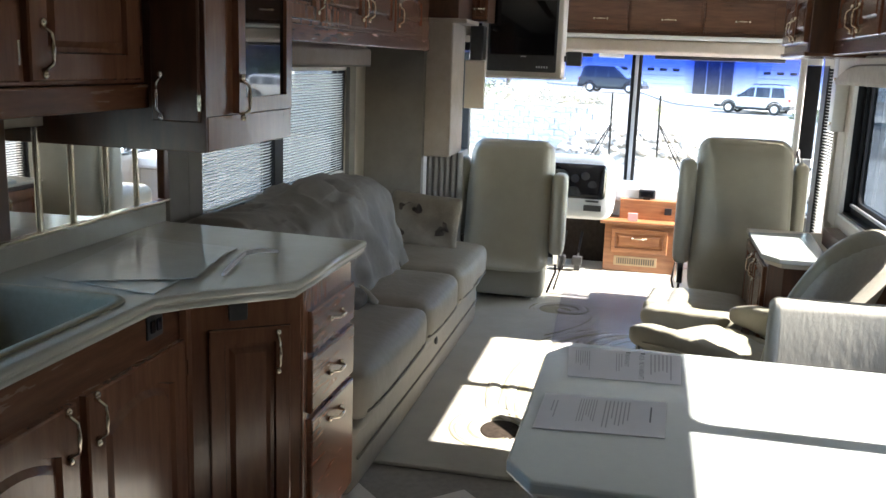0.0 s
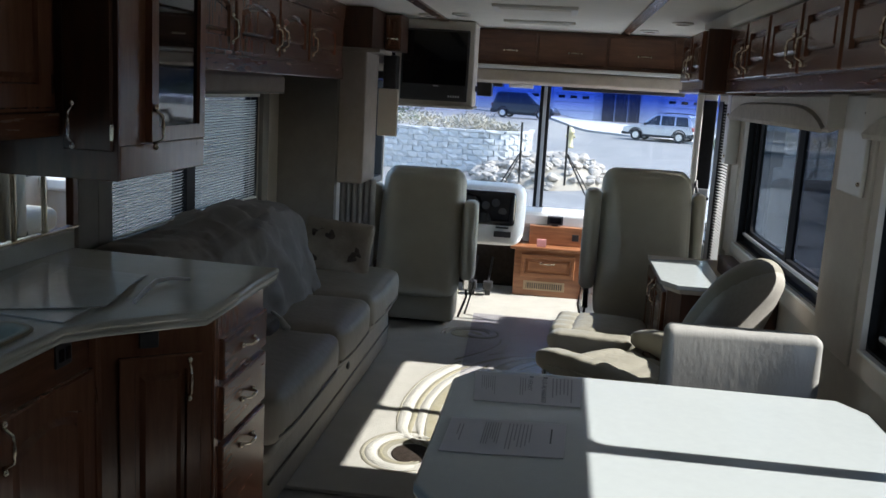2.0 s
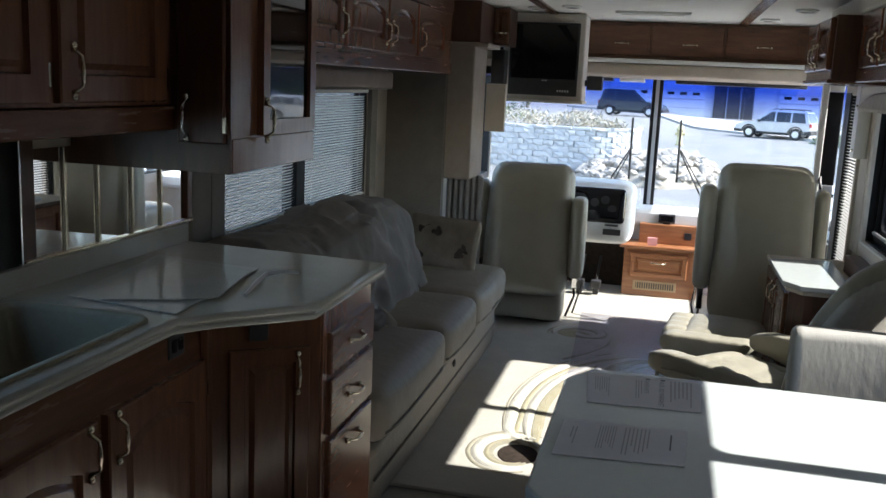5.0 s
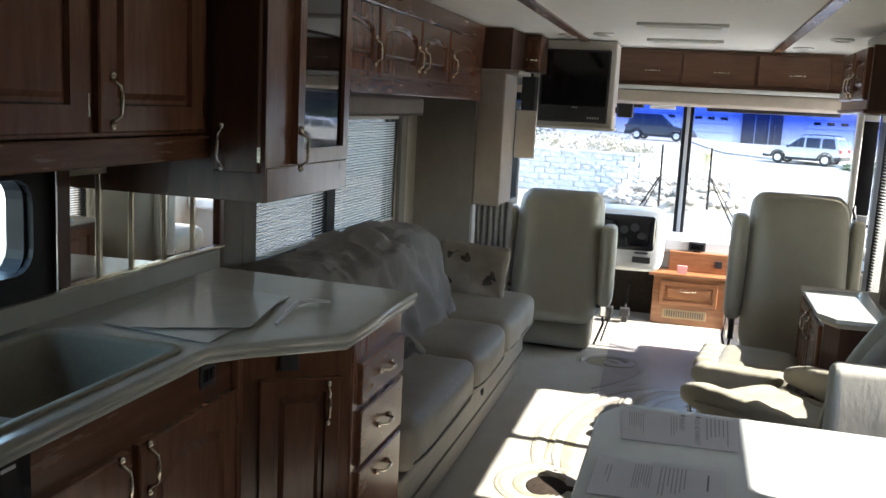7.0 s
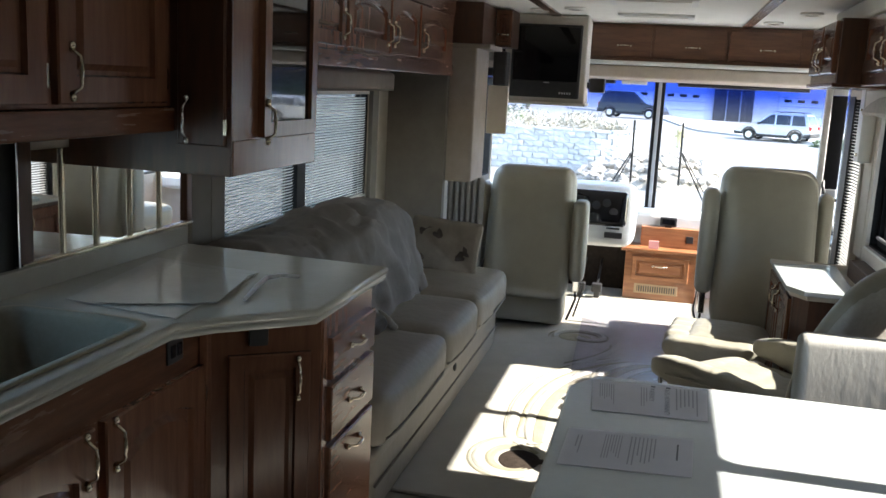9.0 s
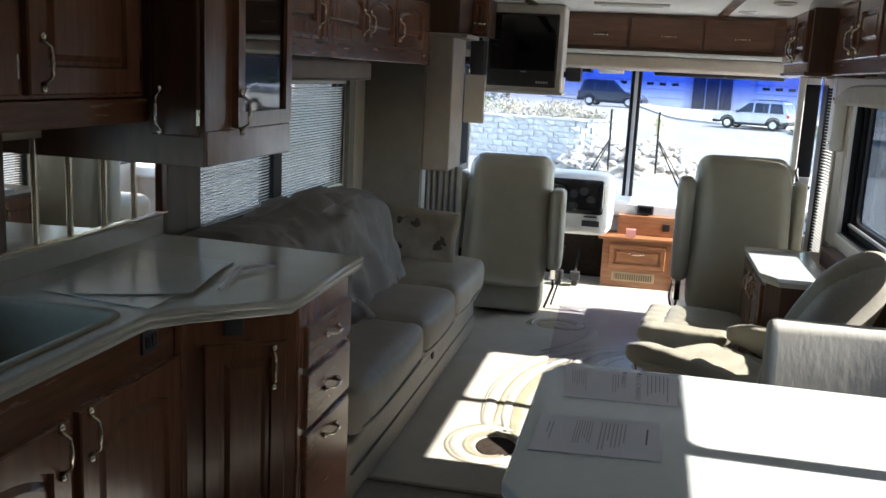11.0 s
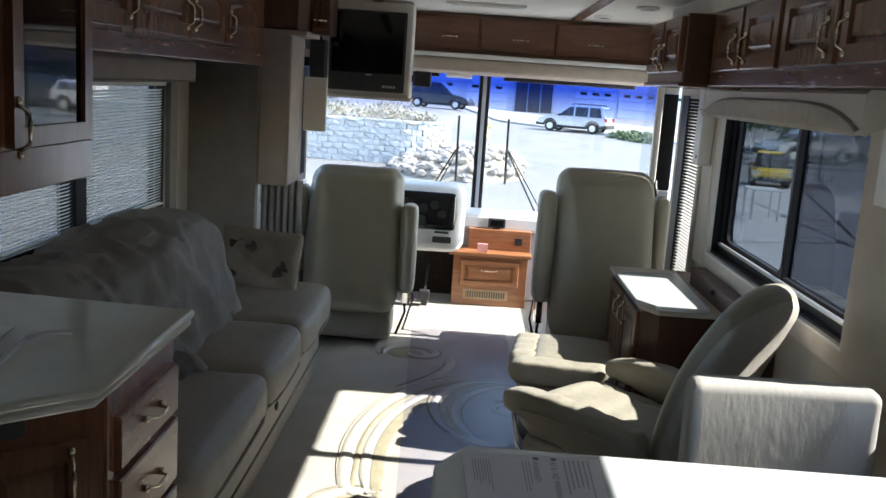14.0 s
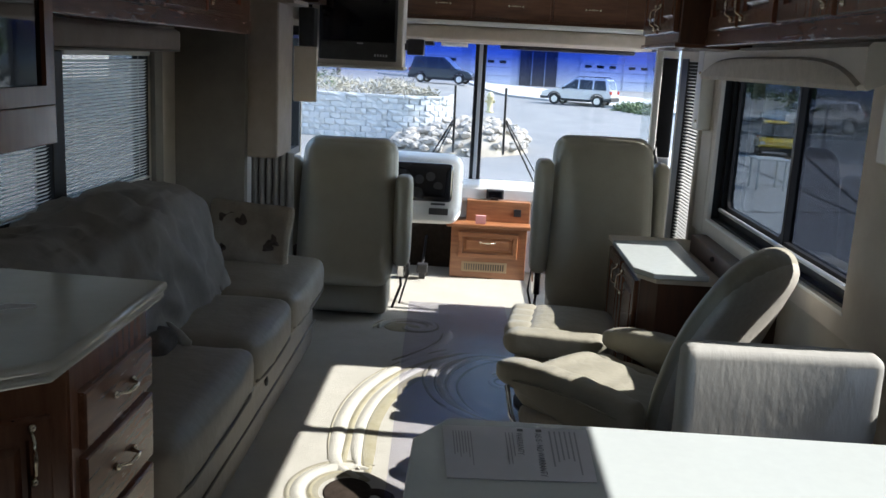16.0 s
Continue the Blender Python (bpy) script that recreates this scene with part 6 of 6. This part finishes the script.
car("parked_wagon", 6.6, 59.5, 155, CAR_SILVER, "silver estate car with dark cladding parked by the kerb", 4.5, 1.72, rack=True)
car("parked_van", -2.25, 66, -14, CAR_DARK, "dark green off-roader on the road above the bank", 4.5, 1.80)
car("yellow_car", 9.45, 30.2, 258, CAR_YELLOW, "small rounded yellow car parked beyond the side window", 3.1, 1.75, 0.62, 0.14)
car("far_car", 15.5, 44, 200, CAR_SILVER, "pale car parked beyond the paving", 4.4, 1.5)
car("far_car", 19.5, 47, 190, CAR_DARK, "dark car parked beyond the paving", 4.6, 1.6)

# road kerb running diagonally past the building
def kerb(p0, p1, w, h, m, nm, lab):
    """A raised strip w wide beside the line p0 to p1 that follows the ground."""
    a, b = Vector(p0), Vector(p1)
    d = (b - a).normalized()
    s = Vector((-d.y, d.x)) * w
    bm = bmesh.new()
    rows = []
    for i in range(25):
        p = a.lerp(b, i / 24)
        q = p + s
        zp, zq = road_height(*p), road_height(*q)
        rows.append([bm.verts.new((*p, zp - 0.1)), bm.verts.new((*p, zp + h)), bm.verts.new((*q, zq + h)), bm.verts.new((*q, zq - 0.1))])
    for r0, r1 in zip(rows, rows[1:]):
        for k in range(4):
            bm.faces.new((r0[k], r0[(k + 1) % 4], r1[(k + 1) % 4], r1[k]))
    bm.faces.new(rows[0]), bm.faces.new(rows[-1])
    return solid(nm, bm, m, (*p0, GZ), lab, nm, kind="structure")


kerb((13, 50), (-9, 86), -0.25, 0.15, KERB, "kerb", "pale concrete kerb along the road")
kerb((13.3, 50.1), (-8.7, 86.1), -14, 0.12, CONCRETE, "pavement", "pale concrete pavement before the building")

bld = thing("garage_building", (8, 102, GZ), "long pale commercial building with garage doors", "building")
part("wall", box(-60, 70, 102, 112, GZ, 7.0), STUCCO, bld)
part("roof", box(-61, 71, 101.5, 112.5, 7.0, 7.5), GREY_PAINT, bld)
for x in (-30, -22, -14, -6, -0.6, 11.2, 15.9, 20.4, 27, 35, 43):
    d = part("garage_door", box(x, x + 4.4, 101.9, 102.05, GZ, 2.6), GARAGE, bld)
    for k in range(1, 4):
        part("door_seam", box(x + 0.05, x + 4.35, 101.86, 101.91, GZ + 0.9 * k, GZ + 0.9 * k + 0.05), GREY_PAINT, d)
    for k in range(3):
        part("door_window", box(x + 0.5 + 1.3 * k, x + 1.2 + 1.3 * k, 101.86, 101.91, 1.25, 1.55), CAR_GLASS, d)
part("entrance", box(4.7, 8.7, 101.8, 102.05, GZ, 3.4), DARK_DOOR, bld, "dark glazed entrance")
for x in (5.95, 7.35):
    part("mullion", box(x, x + 0.12, 101.7, 101.82, GZ, 3.4), GREY_PAINT, bld)

for x, w, m in ((9.6, 3.2, SIGN), (13.9, 2.2, MARK), (-3.4, 2.6, SIGN), (1.0, 1.8, MARK)):
    sg = part("sign_board", box(x, x + w, 101.84, 101.99, 3.35, 4.15, 0.03), m, bld, "faded sign board")
    part("lettering_bar", box(x + 0.3, x + w - 0.3, 101.8, 101.845, 3.65, 3.85), GARAGE, sg)

# block retaining wall; the dark core shows in the joints
rw = thing("retaining_wall", (-5, 29, GZ), "pale blue-grey concrete block retaining wall", "retaining wall")


def wall_line(s, out=0.0):
    """Plan point and direction at s along the wall's face: straight, then curving back."""
    straight, r = 10.95, 1.3
    if s < straight:
        return Vector((-13 + s, 29.05 - out)), 0.0
    a = min((s - straight) / r, math.pi / 2)
    back = max(0, s - straight - r * math.pi / 2)
    return Vector((-13 + straight + (r + out) * math.sin(a), 29.05 + r - (r + out) * math.cos(a) + back)), a


WALL_END = 10.95 + 1.3 * math.pi / 2 + 1.2
def wall_prism(front, back, z0, z1, bevel=0.0):
    pts = [tuple(wall_line(WALL_END * i / 40, front)[0]) for i in range(41)] + [tuple(wall_line(WALL_END * i / 40, back)[0]) for i in range(40, -1, -1)]
    return poly(pts, z0, z1, bevel)


part("core", wall_prism(-0.01, -0.40, GZ, 0.224), MORTAR, rw)
rb = random.Random(2)
def split_block(seed, w, z0, z1):
    """A split-faced block: its front is broken unevenly."""
    bm = box(-w / 2, w / 2, -0.10, 0.06, z0, z1, 0.012, 1)
    bmesh.ops.subdivide_edges(bm, edges=[e for e in bm.edges if e.calc_length() > 0.1], cuts=1, use_grid_fill=True)
    for v in bm.verts:
        if v.co.y < -0.05:
            v.co.y += 0.05 * noise.noise(v.co * 7 + Vector((seed * 3.7, 0, 0)))
    return finish("block", bm, BLOCK)


blks = [split_block(i, 0.308, 0.0, 0.172) for i in range(5)]
for r in range(7):
    for k in range(42):
        along = 1.5 + 0.314 * k + (0.157 if r % 2 else 0)
        if along > WALL_END:
            continue
        p, a = wall_line(along, rb.uniform(-0.03, 0.03))
        b = new("block", rb.choice(blks))
        b.parent = rw
        b.location = (p.x + 5, p.y - 29, 0.176 * r)
        b.rotation_euler = (0, 0, a + rb.uniform(-0.10, 0.10))
caps = [split_block(10 + i, 0.56, 0.0, 0.09) for i in range(3)]
for k in range(25):
    p, a = wall_line(0.3 + 0.575 * k, 0.04 + rb.uniform(-0.02, 0.02))
    if 0.3 + 0.575 * k < WALL_END:
        b = new("cap_stone", rb.choice(caps))
        b.parent = rw
        b.location = (p.x + 5, p.y - 29, 1.229)
        b.rotation_euler = (0, 0, a)
soil = bmesh.new()
bmesh.ops.create_grid(soil, x_segments=40, y_segments=30, size=1)
for v in soil.verts:
    x, y = -9 + v.co.x * 10, 38 + v.co.y * 8.5
    v.co = Vector((x, y, 0.17 + 0.35 * noise.noise(Vector((x * 0.4, y * 0.4, 3))) - 1.3 * max(0, (x + 2.4) / 2.5) - 0.06 * (y - 30)))
solid("planted_slope", soil, DIRT, (-9, 38, GZ), "dry soil bank above the block wall", "bank", kind="structure", smooth=True)

rr = random.Random(8)
def rock_mesh(seed):
    bm = bmesh.new()
    bmesh.ops.create_icosphere(bm, subdivisions=2, radius=1)
    for v in bm.verts:
        v.co *= 1 + 0.5 * noise.noise(v.co * 1.1 + Vector((seed * 7.1, 0, 0)))
        v.co.z *= 0.7
    return finish("rock", bm, ROCK)


rocks = [rock_mesh(i) for i in range(6)]
pile = thing("rock_pile", (0.4, 29, GZ), "heap of pale granite rocks beside the driveway", "rock pile")
PX, PY, PW, PL, PH = -0.35, 28.0, 2.0, 3.0, 0.80
def pile_height(x, y):
    u, v = (x - PX) / PW, (y - PY) / PL
    return PH * math.sqrt(max(0, 1 - u * u - v * v)) * (0.78 + 0.5 * u)


mound = bmesh.new()
bmesh.ops.create_grid(mound, x_segments=24, y_segments=24, size=1)
for v in mound.verts:
    x, y = PX + v.co.x * PW, PY + v.co.y * PL
    v.co = Vector((x, y, GZ - 0.03 + pile_height(x, y)))
part("soil_mound", mound, DIRT, pile, smooth=True)
for k in range(300):
    a, q = rr.uniform(0, math.tau), math.sqrt(rr.random())
    x, y = PX + PW * q * math.cos(a), PY + PL * q * math.sin(a)
    s = rr.uniform(0.08, 0.165) * (1.25 if k % 9 == 0 else 1)
    ob = new("rock", rr.choice(rocks))
    ob.parent = pile
    ob.location = (x - 0.4, y - 29, pile_height(x, y) + s * 0.35)
    ob.rotation_euler = (rr.uniform(-0.5, 0.5), rr.uniform(-0.5, 0.5), rr.uniform(0, 6.28))
    ob.scale = (s * rr.uniform(0.9, 1.4), s, s * rr.uniform(0.8, 1.1))

HX, HY = 0.79, 46.0
hy = thing("fire_hydrant", (HX, HY, GZ), "faded yellow fire hydrant behind the rocks", "fire hydrant")
part("barrel", lathe(HX, HY, [(0.19, GZ), (0.19, GZ + 0.06), (0.14, GZ + 0.1), (0.14, GZ + 0.70), (0.19, GZ + 0.72), (0.19, GZ + 0.77), (0.12, GZ + 0.92), (0.04, GZ + 1.0)], 14), HYDRANT, hy, smooth=True)
part("outlet", tube([(HX - 0.24, HY, GZ + 0.55), (HX + 0.24, HY, GZ + 0.55)], 0.08, 10), HYDRANT, hy)


def leafy(c, r, h, count, leaf, seed):
    """A clump of many small leaf blades with an uneven outline."""
    q = random.Random(seed)
    bm = bmesh.new()
    for k in range(count):
        d = Vector((q.gauss(0, 1), q.gauss(0, 1), abs(q.gauss(0, 1)) * 0.9)).normalized()
        rad = 0.35 + 0.65 * q.random() ** 0.5
        rad *= 1 + 0.4 * noise.noise(d * 2.2 + Vector((seed, 0, 0)))
        p = Vector(c) + Vector((d.x * r * rad, d.y * r * rad, d.z * h * rad))
        a, b = Vector((q.uniform(-1, 1), q.uniform(-1, 1), q.uniform(-0.6, 1))).normalized(), Vector((q.uniform(-1, 1), q.uniform(-1, 1), q.uniform(-1, 1))).normalized()
        s = leaf * q.uniform(0.6, 1.4)
        bm.faces.new([bm.verts.new(p), bm.verts.new(p + a * s + b * s * 0.35), bm.verts.new(p + a * s * 2), bm.verts.new(p + a * s - b * s * 0.35)])
    return bm


for i, (x, y, r, h, m, nm) in enumerate(((-6.8, 33, 0.9, 0.7, BRUSH, "dry_bush"), (-4.2, 33.5, 1.0, 0.6, BRUSH, "dry_bush"), (-2.6, 34, 0.8, 0.65, BRUSH, "dry_bush"), (-5.5, 36, 1.1, 0.8, BRUSH, "dry_bush"),
        (-8.6, 36, 1.0, 0.9, LEAF, "green_bush"), (-6.6, 40, 1.3, 1.0, LEAF, "green_bush"), (-10.5, 39, 1.4, 1.0, LEAF, "green_bush"), (-3.4, 38, 0.9, 0.6, BRUSH, "dry_bush"), (-1.6, 32, 0.5, 0.4, BRUSH, "dry_bush"))):
    solid(nm, leafy((x, y, 0.05), r, h, 420, 0.09, 20 + i), m, (x, y, 0.2), "low dry shrub on the bank" if m is BRUSH else "low green shrub on the bank", "shrub", "bank shrubs")
for i, (x, y) in enumerate(((8.9, 55.0), (9.3, 53.4), (9.75, 51.8))):
    solid("hedge_bush", leafy((x, y, GZ), 0.9, 0.5, 900, 0.11, 50 + i), LEAF, (x, y, GZ), "low clipped green bush beside the kerb", "shrub", "kerb shrubs")
for i, (x, y, hh) in enumerate(((-16, 62, 5.0), (-21, 70, 6), (-11, 75, 5.5))):
    t = thing("tree", (x, y, GZ), "green leafy tree beyond the bank", "tree", "far trees")
    part("trunk", tube([(x, y, GZ), (x + 0.1, y, GZ + hh * 0.35), (x + 0.3, y + 0.2, GZ + hh * 0.7)], [0.22, 0.16, 0.07], 8), BARK, t)
    for k in range(5):
        a = k * 1.3 + i
        part("limb", tube([(x + 0.1, y, GZ + hh * 0.38), (x + 1.1 * math.cos(a), y + 1.1 * math.sin(a), GZ + hh * 0.65)], [0.09, 0.03], 6), BARK, t)
    part("crown", leafy((x, y, GZ + hh * 0.45), 1.9, hh * 0.55, 1600, 0.16, 70 + i), LEAF, t)

# beyond the right windows: paving, railing, plastic table, neighbouring wall
solid("pavement_side", box(3.2, 14, -6, 30, GZ, GZ + 0.02), CONCRETE, (8, 10, GZ), "pale concrete paving beside the coach", "pavement", kind="structure")
# thin dark strips laid on the paving as shadow lines
for p0, p1 in (((4.2, 13.6), (13.8, 12.2)), ((3.4, 17.4), (13.9, 20.8)), ((3.3, 22.8), (13.9, 21.2)), ((7.0, 9.0), (7.6, 29.8)), ((4.9, 8.0), (10.4, 29.8)), ((10.6, 8), (11.2, 29.8))):
    a, b = Vector(p0), Vector(p1)
    s = Vector((-(b - a).y, (b - a).x)).normalized() * 0.07
    solid("paving_joint", poly([tuple(a), tuple(b), tuple(b + s), tuple(a + s)], GZ + 0.015, GZ + 0.024), TYRE, (*p0, GZ), "dark strip painting a shadow line on the concrete paving", "paving joint", kind="structure")
kerb((10, 40), (42, 37), 0.25, 0.15, KERB, "kerb", "pale concrete kerb beyond the paving")
pt = thing("plastic_table", (6.55, 21.6, GZ), "small white plastic garden table", "table")
part("tabletop", box(6.2, 6.9, 21.3, 22.0, GZ + 0.66, GZ + 0.70, 0.015), WHITE_PL, pt)
for x in (6.26, 6.84):
    for y in (21.36, 21.94):
        part("leg", tube([(x, y, GZ + 0.67), (x, y, GZ + 0.02)], 0.03, 8), WHITE_PL, pt)
nb = thing("neighbour_trailer", (22, 30, GZ), "grey parked trailer across the paving", "trailer")
part("body", box(20.5, 23, 22, 36, GZ + 0.4, 2.2, 0.1), GREY_PAINT, nb)
part("stripe", box(20.47, 20.5, 22.1, 35.9, 0.3, 0.5), ALU, nb)
for y in (28.5, 29.6):
    b = lathe(0, 0, [(0.2, -0.1), (0.36, -0.1), (0.36, 0.1), (0.2, 0.1)], 16)
    bmesh.ops.transform(b, matrix=Matrix.Translation((20.6, y, GZ + 0.36)) @ Matrix.Rotation(radians(90), 4, "Y"), verts=b.verts[:])
    part("wheel", b, TYRE, nb)
for i, (x, y) in enumerate(((16.5, 50), (20, 52), (24, 51), (28, 54), (33, 50), (24, 60), (18, 64))):
    t = thing("tree", (x, y, GZ), "green leafy tree beyond the parking lot", "tree", "far trees")
    part("trunk", tube([(x, y, GZ), (x, y + 0.1, 1.0), (x + 0.2, y, 3.0)], [0.22, 0.16, 0.07], 8), BARK, t)
    for k in range(5):
        a = k * 1.3 + i
        part("limb", tube([(x, y, 1.0), (x + 1.2 * math.cos(a), y + 1.2 * math.sin(a), 2.4)], [0.09, 0.03], 6), BARK, t)
    part("crown", leafy((x, y, 0.2), 2.6, 4.4, 2200, 0.2, 90 + i), LEAF, t)
# left of the coach: pale building wall, added to bounce sunlight onto the blinds
lb = thing("left_bounce_building", (-13, 6, GZ), "pale low building added beyond the slide-out window to bounce light", "building")
part("wall", box(-18, -13, -10, 34, GZ, 2.4), STUCCO, lb)
part("roof", box(-18.3, -12.6, -10.3, 34.3, 2.4, 2.7), GREY_PAINT, lb)
for y in (1, 5, 9, 13):
    part("window", box(-13.01, -12.97, y, y + 1.6, 0.0, 1.2), CAR_GLASS, lb)

# ---- floor tiles, laid diagonally, nearest the lounge ----
bm = box(-0.148, 0.148, -0.148, 0.148, 0.0, 0.008, 0.003, 1)
tile_me = finish("tile", bm, TILE)
step = 0.303
for i in range(-7, 8):
    for j in range(-7, 8):
        x = -0.35 + (i - j) * step / math.sqrt(2)
        y = 3.2 + (i + j) * step / math.sqrt(2)
        if -1.0 < x < 1.0 and 2.0 < y < 3.99 - 0.215:
            t = new("tile", tile_me)
            t.parent = tile_floor
            t.location = (x - 0, y - 1.2, -0.006)
            t.rotation_euler = (0, 0, radians(45))
bm = box(-1.0, 1.1, 3.955, 3.995, -0.004, 0.012, 0.004)
solid("trim_carpet_edge", bm, CARPET, (0, 3.97, 0), "bound carpet edge beside the tiles", "trim", kind="structure")
